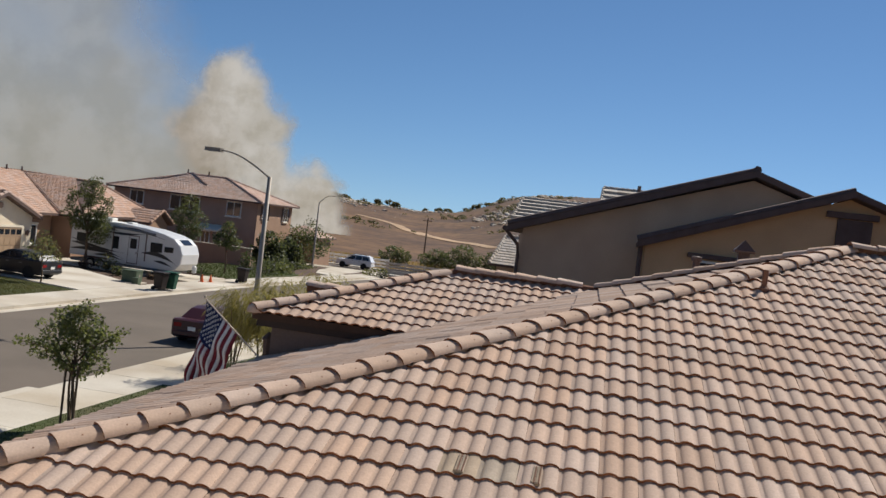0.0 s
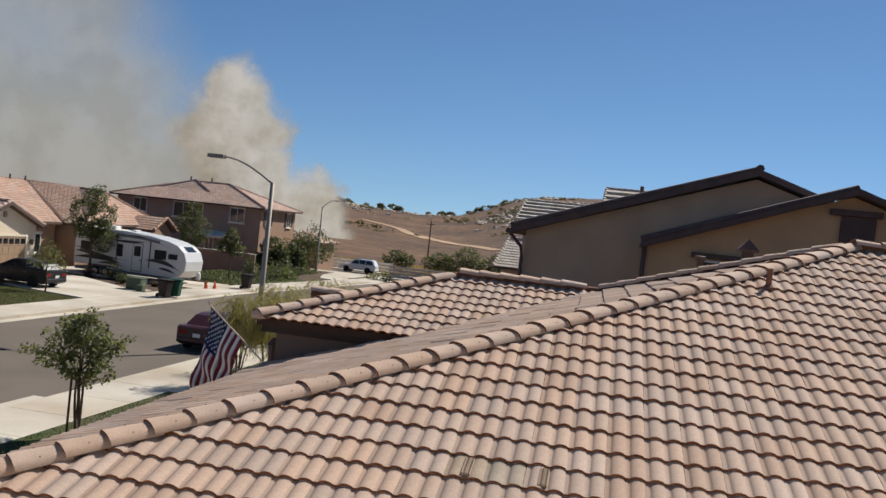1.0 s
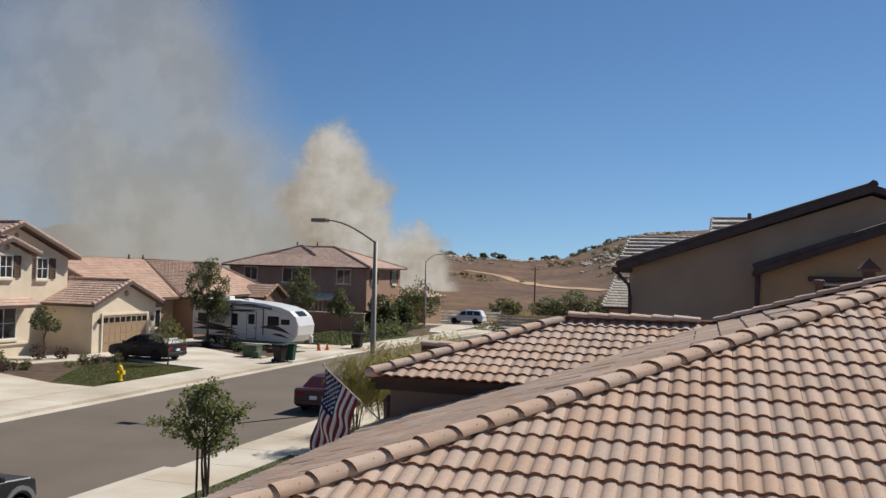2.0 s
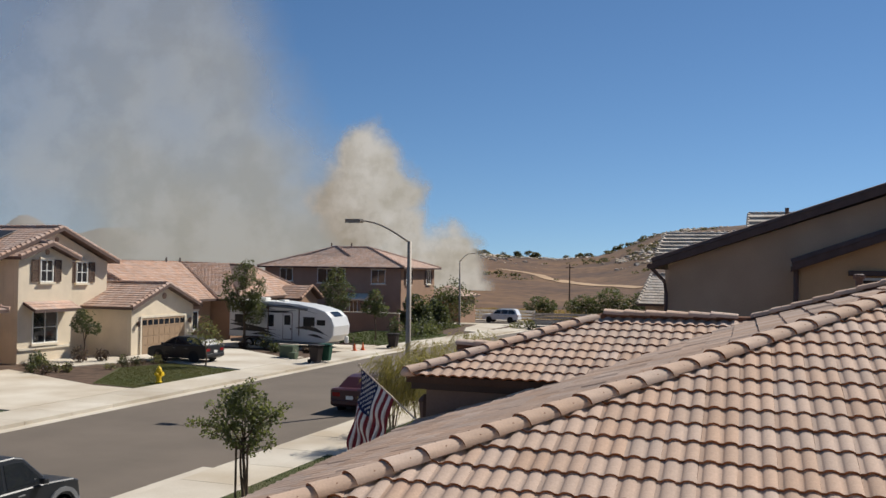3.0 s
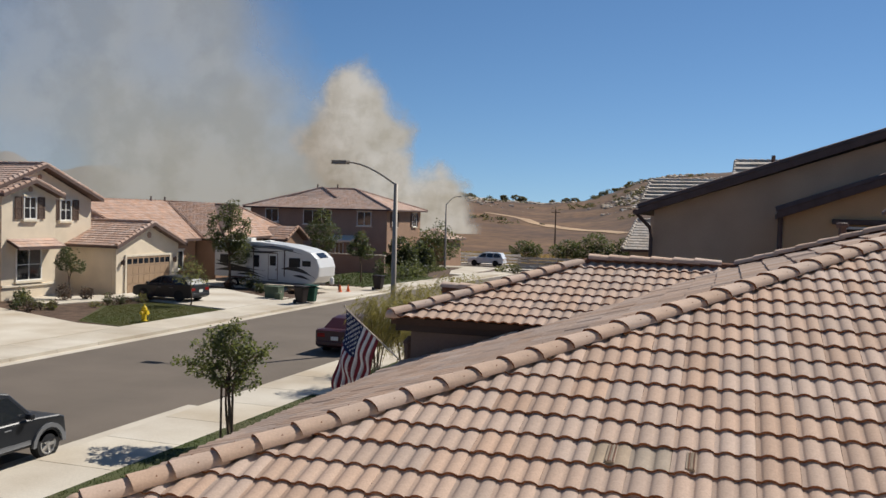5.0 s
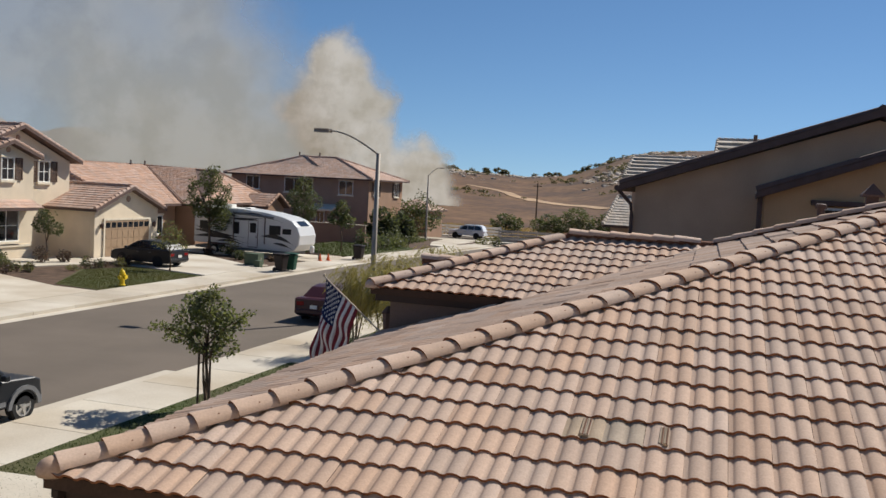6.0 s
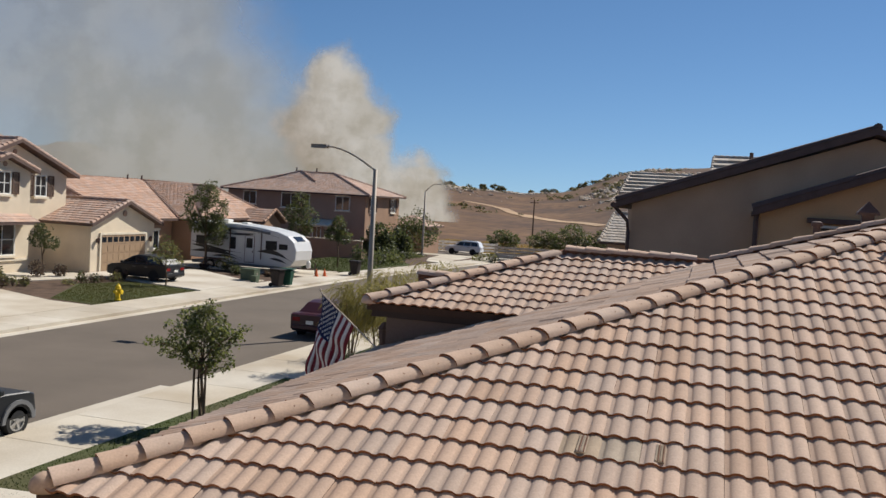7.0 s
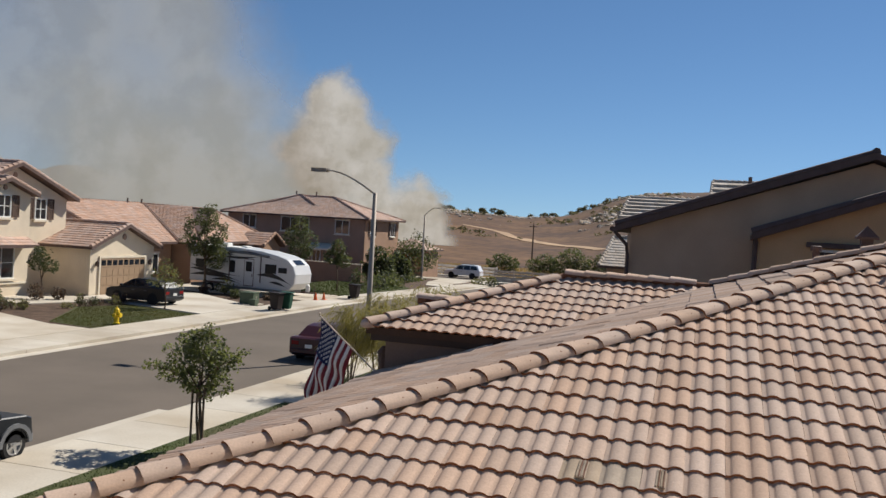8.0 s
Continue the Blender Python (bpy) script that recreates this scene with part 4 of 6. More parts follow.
slab("path", [(-12.73, 25.6), (-12.73, 29.8), (-9.2, 29.8), (-9.2, 34.0), (-7.2, 34.0), (-7.2, 25.6)], 0.185, 0.2, M["concrete"], "pale concrete path to the porch", "path")
bm = prism([(-26.5, 88.0, -0.2), (-28.4, 96.1, -0.2), (-29.0, 104.5, -0.2), (-33.3, 107.5, -0.2), (-31.6, 97.0, -0.2), (-29.5, 90.0, -0.2)], (0, 0, 0.2))
for v in bm.verts:
    v.co.z += gz(v.co.y) + 0.17
tagged(part("corner_pavement", bm, M["concrete"]), "pale concrete pavement widening round the street corner", "pavement", kind="structure")


def blades(name, region, count, h, z, material, label, seed, lean=0.4, width=0.012):
    """Grass as many small blades inside a polygon."""
    rnd = random.Random(seed)
    xs, ys = [p[0] for p in region], [p[1] for p in region]
    verts, faces = [], []
    n = 0
    while n < count:
        x, y = rnd.uniform(min(xs), max(xs)), rnd.uniform(min(ys), max(ys))
        inside = False
        for (ax, ay), (bx, by) in zip(region, region[1:] + region[:1]):
            if (ay > y) != (by > y) and x < (bx - ax) * (y - ay) / (by - ay) + ax:
                inside = not inside
        if not inside:
            continue
        n += 1
        a, hh = rnd.uniform(0, math.tau), h * rnd.uniform(0.5, 1.2)
        dx, dy = math.cos(a) * width, math.sin(a) * width
        lx, ly = rnd.uniform(-lean, lean) * hh, rnd.uniform(-lean, lean) * hh
        i = len(verts)
        verts += [(x - dx, y - dy, z), (x + dx, y + dy, z), (x + lx, y + ly, z + hh)]
        faces.append((i, i + 1, i + 2))
    ob = raw(name, verts, faces, material)
    return tagged(ob, label, "grass", kind="stuff")


M["leaf_far_grass"] = leaf_mat("worn_grass_blade", (0.085, 0.085, 0.033), 0.2)
blades("grass", [(-12.7, 8), (-12.7, 31), (-9.0, 31), (-9.0, 8)], 24000, 0.045, 0.14, M["leaf_grass"], "short mown green grass beside the pavement", 11, width=0.016)
blades("grass", [(-27.9, 64.3), (-27.9, 79.8), (-35.8, 81), (-35.8, 64.5)], 9000, 0.10, -0.02, M["leaf_grass"], "short mown green grass below a wall", 13, width=0.04)
blades("grass", [(-27.9, 36.4), (-27.9, 44.9), (-33.1, 46.3), (-34.2, 43.2), (-31.0, 37.1)], 16000, 0.05, 0.112, M["leaf_far_grass"], "short mown green grass beside a mulched bed", 12, width=0.016)
blades("grass", [(-40, 124), (12, 124), (14, 165), (-70, 165), (-55, 124)], 16000, 0.5, -1.3, M["leaf_dry"], "tall dry golden grass at the field's edge", 14, width=0.10)


# ---- vehicles ----
def wheel(parent, x, y, r, w, label=""):
    """A wheel whose axle lies along y; y: the outer face's side."""
    s = 1 if y > 0 else -1
    m = pose(x, y, r, -90 * s, 0, 0)
    t = part("tyre", lathe([(r * 0.62, -w * 0.3), (r * 0.66, -w / 2), (r * 0.92, -w / 2), (r, -w * 0.3), (r, w * 0.3), (r * 0.92, w / 2), (r * 0.66, w / 2), (r * 0.62, w * 0.15)], 24, m), M["rubber"], parent, smooth=False)
    bm = lathe([(r * 0.64, w * 0.20), (r * 0.64, w * 0.48), (r * 0.55, w * 0.46), (r * 0.52, w * 0.24)], 24, m)
    for k in range(5):
        mm = m @ Matrix.Rotation(k * math.tau / 5, 4, "Z")
        box(0.02, r * 0.57, -r * 0.10, r * 0.10, w * 0.30, w * 0.44, bm=bm, m=mm)
    lathe([(r * 0.16, w * 0.2), (r * 0.16, w * 0.47), (r * 0.08, w * 0.49)], 12, m, bm)
    part("rim", bm, M["alloy"], t, "alloy rim")
    return t


def vehicle(name, label, category, profile, cabin, length, width, wheel_r, axles, paint, side_windows, group="", tail="+", cladding=None, clip_arch=True, rails=False):
    """A car with its nose towards +x. profile: (x, z) outline of the lower body; cabin: (x, z) outline of the glasshouse."""
    e = thing(name, label, category, group)
    hw = width / 2
    bm = prism([(x, -hw, z) for x, z in profile], (0, width, 0))
    bmesh.ops.bevel(bm, geom=[ed for ed in bm.edges if len(ed.link_faces) == 2 and any(abs(f.normal.y) > 0.9 for f in ed.link_faces)], offset=0.07, segments=3, affect="EDGES", profile=0.6)
    part("body", bm, paint, e, smooth=False)
    # glasshouse, narrower at the roof
    top = max(z for _, z in cabin)
    low = min(z for _, z in cabin)
    bm = bmesh.new()
    la = [bm.verts.new((x, -(hw - 0.06 - 0.17 * (z - low) / (top - low)), z)) for x, z in cabin]
    lb = [bm.verts.new((x, (hw - 0.06 - 0.17 * (z - low) / (top - low)), z)) for x, z in cabin]
    bm.faces.new(la), bm.faces.new(lb[::-1])
    n = len(cabin)
    for i in range(n):
        bm.faces.new((la[i], lb[i], lb[(i + 1) % n], la[(i + 1) % n]))
    bmesh.ops.recalc_face_normals(bm, faces=bm.faces[:])
    bmesh.ops.bevel(bm, geom=bm.edges[:], offset=0.04, segments=2, affect="EDGES", profile=0.5)
    part("cabin", bm, paint, e)
    # side glass, each pane proud of the pillar line
    for pane in side_windows:
        for s in (-1, 1):
            pts = [(x, s * (hw - 0.06 - 0.17 * (z - low) / (top - low) + 0.004), z) for x, z in pane]
            part("side_window", prism(pts, (0, s * 0.006, 0)), M["glass"], e, "dark tinted glass")
    # windscreen and rear glass from the cabin's sloping ends
    front = sorted(cabin, key=lambda p: -p[0])
    fx = [p for p in cabin if p[1] == low]
    nose, rear = max(fx), min(fx)
    ftop = max((p for p in cabin if p[1] > low + 0.6 * (top - low)), key=lambda p: p[0])
    rtop = min((p for p in cabin if p[1] > low + 0.6 * (top - low)), key=lambda p: p[0])
    for lab, (x0, z0), (x1, z1), s in (("windscreen", nose, ftop, 1), ("rear_window", rear, rtop, -1)):
        t0, t1 = 0.14, 0.90
        p0 = (x0 + (x1 - x0) * t0, z0 + (z1 - z0) * t0)
        p1 = (x0 + (x1 - x0) * t1, z0 + (z1 - z0) * t1)
        w0, w1 = hw - 0.16, hw - 0.30
        nrm = Vector(((z1 - z0) * s, 0, abs(x1 - x0))).normalized()
        pts = [Vector((p0[0], -w0, p0[1])), Vector((p0[0], w0, p0[1])), Vector((p1[0], w1, p1[1])), Vector((p1[0], -w1, p1[1]))]
        part(lab, prism([p + nrm * 0.012 for p in pts], nrm * 0.006), M["glass"], e, "dark tinted glass")
    for x in axles:
        for s in (-1, 1):
            wheel(e, x, s * (hw - 0.11), wheel_r, 0.22)
            if cladding:
                bm = bmesh.new()
                for k in range(9):
                    a0, a1 = math.pi * k / 9, math.pi * (k + 1) / 9
                    r0, r1 = wheel_r * 1.10, wheel_r * 1.38
                    pts = [(x + r * math.cos(a), s * (hw - 0.02), wheel_r + r * math.sin(a)) for r, a in ((r0, a0), (r1, a0), (r1, a1), (r0, a1))]
                    prism(pts, (0, s * 0.06, 0), bm)
                bmesh.ops.remove_doubles(bm, verts=bm.verts[:], dist=0.001)
                part("wheel_arch", bm, cladding, e, "grey plastic wheel arch flare")
            else:
                bm = lathe([(wheel_r * 1.12, -0.015), (wheel_r * 1.12, 0.015)], 24, pose(x, s * (hw - 0.004), wheel_r, 90, 0, 0))
                part("wheel_well", bm, M["rubber"], e)
    zt = [z for x, z in profile]
    xr, xf = min(x for x, z in profile), max(x for x, z in profile)
    zl = low - 0.17
    for s in (-1, 1):
        part("tail_light", box(xr - 0.012, xr + 0.05, s * (hw - 0.26) - 0.16, s * (hw - 0.26) + 0.16, zl - 0.09, zl + 0.07, 0.01), M["lamp_red"], e, "red tail light")
        part("headlight", box(xf - 0.10, xf + 0.012, s * (hw - 0.28) - 0.16, s * (hw - 0.28) + 0.16, zl - 0.12, zl + 0.02, 0.01), M["lamp_clear"], e, "clear headlight")
        part("mirror", box(nose[0] - 0.42, nose[0] - 0.27, s * (hw + 0.08) - 0.08, s * (hw + 0.08) + 0.08, low + 0.03, low + 0.17, 0.03), paint, e)
        for hx in (0.15, -0.75):
            part("door_handle", box(hx - 0.1, hx + 0.1, s * hw - 0.012, s * hw + 0.018, low - 0.14, low - 0.105, 0.006), M["grey_plastic"], e)
    part("rear_bumper", box(xr - 0.05, xr + 0.15, -hw + 0.05, hw - 0.05, wheel_r + 0.02, wheel_r + 0.2, 0.03), cladding or paint, e)
    part("front_bumper", box(xf - 0.15, xf + 0.05, -hw + 0.05, hw - 0.05, wheel_r - 0.05, wheel_r + 0.18, 0.03), cladding or paint, e)
    part("number_plate", box(xr - 0.06, xr - 0.053, -0.16, 0.16, wheel_r + 0.25, wheel_r + 0.4), M["white"], e, "blank pale number plate")
    if cladding:
        for s in (-1, 1):
            part("side_moulding", box(axles[1] + 0.55, axles[0] - 0.55, s * hw - 0.01, s * (hw + 0.02) + 0.005, wheel_r + 0.12, wheel_r + 0.22, 0.008), cladding, e, "grey side moulding")
    if rails:
        for s in (-1, 1):
            part("roof_rail", tube([(x, s * (hw - 0.32), top + 0.07) for x in (-1.6, -1.45, 0.3, 0.45)], 0.02, 8), M["grey_plastic"], e)
    return e


def sedan_profile(L, h, hood, trunk, clear):
    return [(-L / 2, clear + 0.12), (-L / 2, trunk - 0.05), (-L / 2 + 0.12, trunk), (L / 2 - 1.1, hood + 0.06), (L / 2 - 0.3, hood - 0.04), (L / 2, hood - 0.18), (L / 2, clear + 0.08), (L / 2 - 0.25, clear), (-L / 2 + 0.25, clear)]


suv = vehicle("suv", "black sport utility vehicle with grey wheel arches parked at the kerb", "car",
              [(-2.2, 0.5), (-2.2, 1.02), (-2.12, 1.08), (0.95, 1.06), (1.72, 1.0), (1.88, 0.93), (1.94, 0.55), (1.86, 0.4), (-2.1, 0.42)],
              [(-2.12, 1.05), (-1.95, 1.68), (-1.6, 1.76), (0.15, 1.76), (0.4, 1.70), (1.05, 1.05)], 4.4, 1.82, 0.365, (1.36, -1.3), M["black_paint"],
              [[(-1.93, 1.12), (-1.80, 1.62), (-1.0, 1.64), (-1.0, 1.12)], [(-0.92, 1.12), (-0.92, 1.64), (-0.25, 1.64), (-0.25, 1.12)], [(-0.17, 1.12), (-0.17, 1.64), (0.33, 1.62), (0.82, 1.12)]],
              "parked cars", cladding=M["grey_plastic"])
suv.matrix_basis = pose(-15.78, 15.5, 0.04, 0, 0, 90) @ Matrix.Diagonal((1.0, 1.0, 0.96, 1.0))
red = vehicle("sedan", "dark maroon sedan parked along the kerb", "car", sedan_profile(4.6, 1.4, 0.9, 0.98, 0.22),
              [(-1.75, 0.96), (-1.15, 1.34), (-0.7, 1.41), (0.25, 1.41), (0.5, 1.36), (1.25, 0.93)], 4.6, 1.76, 0.32, (1.42, -1.35), M["red_paint"],
              [[(-1.35, 1.02), (-0.95, 1.32), (-0.35, 1.34), (-0.35, 1.02)], [(-0.28, 1.02), (-0.28, 1.34), (0.38, 1.32), (0.88, 1.02)]], "parked cars")
red.matrix_basis = pose(-15.95, 36.4, 0.0, 0, 0, 90)
hatch = vehicle("hatchback", "black hatchback parked on a concrete driveway", "car", sedan_profile(4.35, 1.45, 0.88, 1.02, 0.2),
                [(-2.0, 0.98), (-1.65, 1.32), (-1.1, 1.46), (0.05, 1.48), (0.4, 1.40), (1.3, 0.92)], 4.35, 1.78, 0.32, (1.33, -1.3), M["black_paint"],
                [[(-1.6, 1.04), (-1.3, 1.30), (-0.75, 1.38), (-0.75, 1.04)], [(-0.68, 1.04), (-0.68, 1.39), (0.1, 1.39), (0.1, 1.04)], [(0.17, 1.04), (0.17, 1.38), (0.32, 1.36), (0.9, 1.04)]], "parked cars")
hatch.matrix_basis = pose(-33.45, 48.1, 0.16, 0, 0, 175)
white_suv = vehicle("suv", "white sport utility vehicle standing on the cross street", "car",
                    [(-2.4, 0.5), (-2.4, 1.05), (-2.3, 1.12), (1.0, 1.10), (2.1, 1.02), (2.35, 0.9), (2.4, 0.5), (2.2, 0.36), (-2.2, 0.38)],
                    [(-2.3, 1.08), (-2.05, 1.66), (-1.7, 1.76), (0.2, 1.76), (0.5, 1.70), (1.25, 1.06)], 4.8, 1.95, 0.37, (1.45, -1.4), M["white_paint"],
                    [[(-2.05, 1.14), (-1.88, 1.62), (-1.1, 1.66), (-1.1, 1.14)], [(-1.03, 1.14), (-1.03, 1.66), (-0.2, 1.66), (-0.2, 1.14)], [(-0.13, 1.14), (-0.13, 1.66), (0.4, 1.63), (0.95, 1.14)]], "", rails=True)
white_suv.matrix_basis = pose(-33.4, 117.6, -0.88, 0, 0, 180)


def trailer():
    """A travel trailer along x with its rounded nose at +x; its near side faces -y."""
    e = thing("travel_trailer", "white travel trailer with dark swoosh stripes parked on a driveway", "trailer")
    L, hw = 10.4, 1.25
    prof = [(-3.7, 0.80), (-3.7, 3.22), (-3.55, 3.35), (0.4, 3.38), (2.2, 3.24), (3.5, 3.02), (4.25, 2.78), (4.75, 2.35), (4.98, 1.75), (4.92, 1.1), (4.6, 0.68), (4.2, 0.55), (-1.0, 0.62), (-1.2, 0.80)]
    bm = prism([(x, -hw, z) for x, z in prof], (0, 2 * hw, 0))
    bmesh.ops.bevel(bm, geom=[ed for ed in bm.edges if any(abs(f.normal.y) > 0.9 for f in ed.link_faces)], offset=0.10, segments=3, affect="EDGES", profile=0.6)
    part("body", bm, M["rv_white"], e)
    part("skirt", box(-3.6, 4.2, -hw + 0.08, hw - 0.08, 0.40, 0.60, 0.02), M["grey_plastic"], e)
    part("roof_membrane", box(-3.5, 0.3, -hw + 0.12, hw - 0.12, 3.37, 3.40), M["white"], e)

    def side(name, pts, material, out=0.012, label=""):
        return part(name, prism([(x, -hw - 0.001, z) for x, z in pts], (0, -out, 0)), material, e, label)

    for x0, x1, z0, z1 in ((2.55, 3.45, 1.72, 2.36), (3.62, 4.3, 1.8, 2.18), (-0.35, 0.1, 1.6, 2.45), (-3.2, -2.3, 1.8, 2.4)):
        side("window", [(x0, z0), (x1, z0), (x1, z1), (x0, z1)], M["rv_glass"], 0.02, "dark tinted glass")
    d = side("door", [(0.85, 0.7), (1.65, 0.7), (1.65, 2.65), (0.85, 2.65)], M["dark_trim"], 0.010)
    part("door_leaf", prism([(x, -hw - 0.012, z) for x, z in ((0.90, 0.75), (1.60, 0.75), (1.60, 2.60), (0.90, 2.60))], (0, -0.02, 0)), M["rv_white"], d)
    part("pane", prism([(x, -hw - 0.033, z) for x, z in ((1.0, 1.75), (1.5, 1.75), (1.5, 2.45), (1.0, 2.45))], (0, -0.006, 0)), M["rv_glass"], d)
    part("handle", box(1.50, 1.57, -hw - 0.06, -hw - 0.033, 1.4, 1.55, 0.008), M["dark_trim"], d)

    def swoosh(x0, z0, x1, z1, bow, fat):
        n = 14
        up, dn = [], []
        for i in range(n + 1):
            t = i / n
            x, z = x0 + (x1 - x0) * t, z0 + (z1 - z0) * t + bow * math.sin(math.pi * t)
            w = fat * math.sin(math.pi * min(t * 1.15, 1)) * 0.85 + 0.006
            up.append((x, z + w)), dn.append((x, z - w))
        side("stripe", up + dn[::-1], M["black_paint"], 0.004, "dark swoosh stripe")

    for a in ((-3.65, 1.25, 0.7, 0.95, 0.25, 0.17), (-3.6, 2.0, 0.6, 1.35, -0.15, 0.10), (-0.6, 3.0, 3.6, 2.62, 0.22, 0.12), (-0.9, 2.72, 2.2, 2.85, -0.1, 0.09),
              (1.9, 1.55, 4.75, 0.95, 0.28, 0.17), (2.9, 1.1, 4.4, 0.78, 0.10, 0.10), (-2.4, 3.05, 0.3, 2.75, 0.1, 0.13), (-3.6, 1.7, -1.4, 1.1, 0.2, 0.12), (-1.8, 1.0, 0.6, 0.8, 0.15, 0.1)):
        swoosh(*a)
    part("awning", tube([(-0.4, -hw - 0.09, 3.12), (2.9, -hw - 0.09, 2.92)], 0.07, 10), M["grey_plastic"], e, "rolled grey awning")
    for x in (-0.35, 2.2):
        part("awning_arm", box(x - 0.03, x + 0.03, -hw - 0.06, -hw - 0.004, 1.0, 3.05), M["dark_trim"], e)
    for x, w in ((-1.6, 0.9), (0.2, 0.5), (-3.1, 0.5)):
        part("roof_unit", box(x - w / 2, x + w / 2, -0.35, 0.35, 3.36, 3.36 + (0.28 if w > 0.6 else 0.14), 0.06), M["white"], e)
    part("front_window", prism([(4.31, -0.6, 2.72), (4.31, 0.6, 2.72), (4.71, 0.6, 2.40), (4.71, -0.6, 2.40)], (0.02, 0, 0.02)), M["glass"], e)
    for x in (-2.0, -1.15):
        for s in (-1, 1):
            wheel(e, x, s * (hw - 0.13), 0.36, 0.22)
    for s in (-1, 1):
        part("wheel_arch", box(-2.5, -0.65, s * hw - 0.02, s * hw + 0.02, 0.74, 0.86, 0.006), M["dark_trim"], e)
        part("drawbar", tube([(4.7, s * 0.55, 0.5), (6.1, 0, 0.48)], 0.05, 6), M["dark_trim"], e)
    part("gas_bottle", lathe([(0.05, 0), (0.16, 0.05), (0.16, 0.45), (0.05, 0.55)], 12, Matrix.Translation((5.35, 0, 0.52))), M["white"], e)
    part("jack", tube([(5.9, 0, 0.02), (5.9, 0, 0.95)], 0.04, 8), M["dark_trim"], e)
    part("tail_light", box(-3.72, -3.701, -0.95, -0.75, 1.0, 1.2), M["lamp_red"], e)
    return e


rv = trailer()
rv.matrix_basis = pose(-34.0, 60.7, -0.02, 0, 0, -2)


# ---- street furniture ----
def street_lamp(x, y, z, h, arm, label):
    """arm: metres the arm reaches along x, signed."""
    e = thing("street_lamp", label, "street lamp", "street lamps", (x, y, z))
    s = 1 if arm > 0 else -1
    part("pole", tube([(x, y, z), (x, y, z + 0.5), (x, y, z + h)], [0.135, 0.125, 0.085], 14), M["steel"], e, smooth=True)
    part("base", lathe([(0.22, 0), (0.22, 0.06), (0.15, 0.14), (0.13, 0.3)], 14, Matrix.Translation((x, y, z))), M["concrete"], e)
    pts = [(x + arm * t, y, z + h - 0.05 + 0.92 * math.sin(t * math.pi / 2 * 1.02)) for t in (0, 0.12, 0.25, 0.4, 0.55, 0.7, 0.85, 1.0)]
    part("arm", tube(pts, [0.045, 0.045, 0.042, 0.04, 0.038, 0.035, 0.032, 0.03], 10), M["steel"], e, smooth=True)
    tx, tz = pts[-1][0], pts[-1][2]
    bm = box(tx - 0.05 * s, tx + 0.58 * s, y - 0.14, y + 0.14, tz - 0.045, tz + 0.045)
    bmesh.ops.bevel(bm, geom=bm.edges[:], offset=0.035, segments=2, affect="EDGES")
    head = part("lamp_head", bm, M["steel"], e)
    part("lens", box(tx + 0.15 * s, tx + 0.52 * s, y - 0.10, y + 0.10, tz - 0.07, tz - 0.046, 0.008), M["lamp_clear"], head)
    part("hand_hole_cover", box(x - 0.05, x + 0.05, y - 0.145, y - 0.12, z + 0.5, z + 0.75, 0.006), M["steel"], e)
    return e


street_lamp(-14.35, 36.3, 0.14, 6.85, -2.3, "tall grey steel street lamp with a curved arm")
street_lamp(-33.85, 101.5, -0.5, 7.4, 1.3, "tall grey steel street lamp at the street corner")


def hydrant(x, y, z):
    e = thing("fire_hydrant", "yellow cast-iron fire hydrant on the lawn's edge", "fire hydrant", "", (x, y, z))
    T = Matrix.Translation((x, y, z))
    part("barrel", lathe([(0.17, 0), (0.17, 0.05), (0.12, 0.07), (0.12, 0.52), (0.16, 0.54), (0.16, 0.58), (0.12, 0.60)], 14, T), M["yellow"], e)
    part("bonnet", lathe([(0.14, 0.60), (0.13, 0.68), (0.08, 0.75), (0.03, 0.77), (0.03, 0.82)], 14, T), M["yellow"], e)
    for a, r in ((0, 0.075), (90, 0.095), (180, 0.075)):
        part("outlet", lathe([(r, 0.10), (r, 0.19), (r * 1.2, 0.20), (r * 1.2, 0.24), (r * 0.4, 0.25)], 10, T @ pose(0, 0, 0.42, 0, 90, a - 90)), M["yellow"], e)
    return e


hydrant(-28.15, 38.3, 0.15)


def wheelie_bin(x, y, z, material, label, turn):
    e = thing("wheeled_bin", label, "bin", "wheeled bins at the kerb")
    bm = bmesh.new()
    lo = [bm.verts.new(p) for p in ((-0.24, -0.24, 0.08), (0.24, -0.24, 0.08), (0.24, 0.26, 0.08), (-0.24, 0.26, 0.08))]
    hi = [bm.verts.new(p) for p in ((-0.31, -0.34, 0.98), (0.31, -0.34, 0.98), (0.31, 0.36, 1.02), (-0.31, 0.36, 1.02))]
    bm.faces.new(lo[::-1]), bm.faces.new(hi)
    for i in range(4):
        bm.faces.new((lo[i], lo[(i + 1) % 4], hi[(i + 1) % 4], hi[i]))
    bmesh.ops.bevel(bm, geom=bm.edges[:], offset=0.03, segments=2, affect="EDGES")
    part("body", bm, material, e)
    part("lid", box(-0.34, 0.34, -0.40, 0.40, 1.02, 1.09, 0.025), material, e)
    part("handle", tube([(-0.26, 0.43, 1.0), (0.26, 0.43, 1.0)], 0.02, 8), material, e)
    for s in (-1, 1):
        part("wheel", lathe([(0.12, -0.03), (0.13, 0), (0.12, 0.03)], 14, pose(s * 0.29, 0.28, 0.13, 0, 90, 0)), M["rubber"], e)
    e.matrix_basis = pose(x, y, z, 0, 0, turn)
    return e


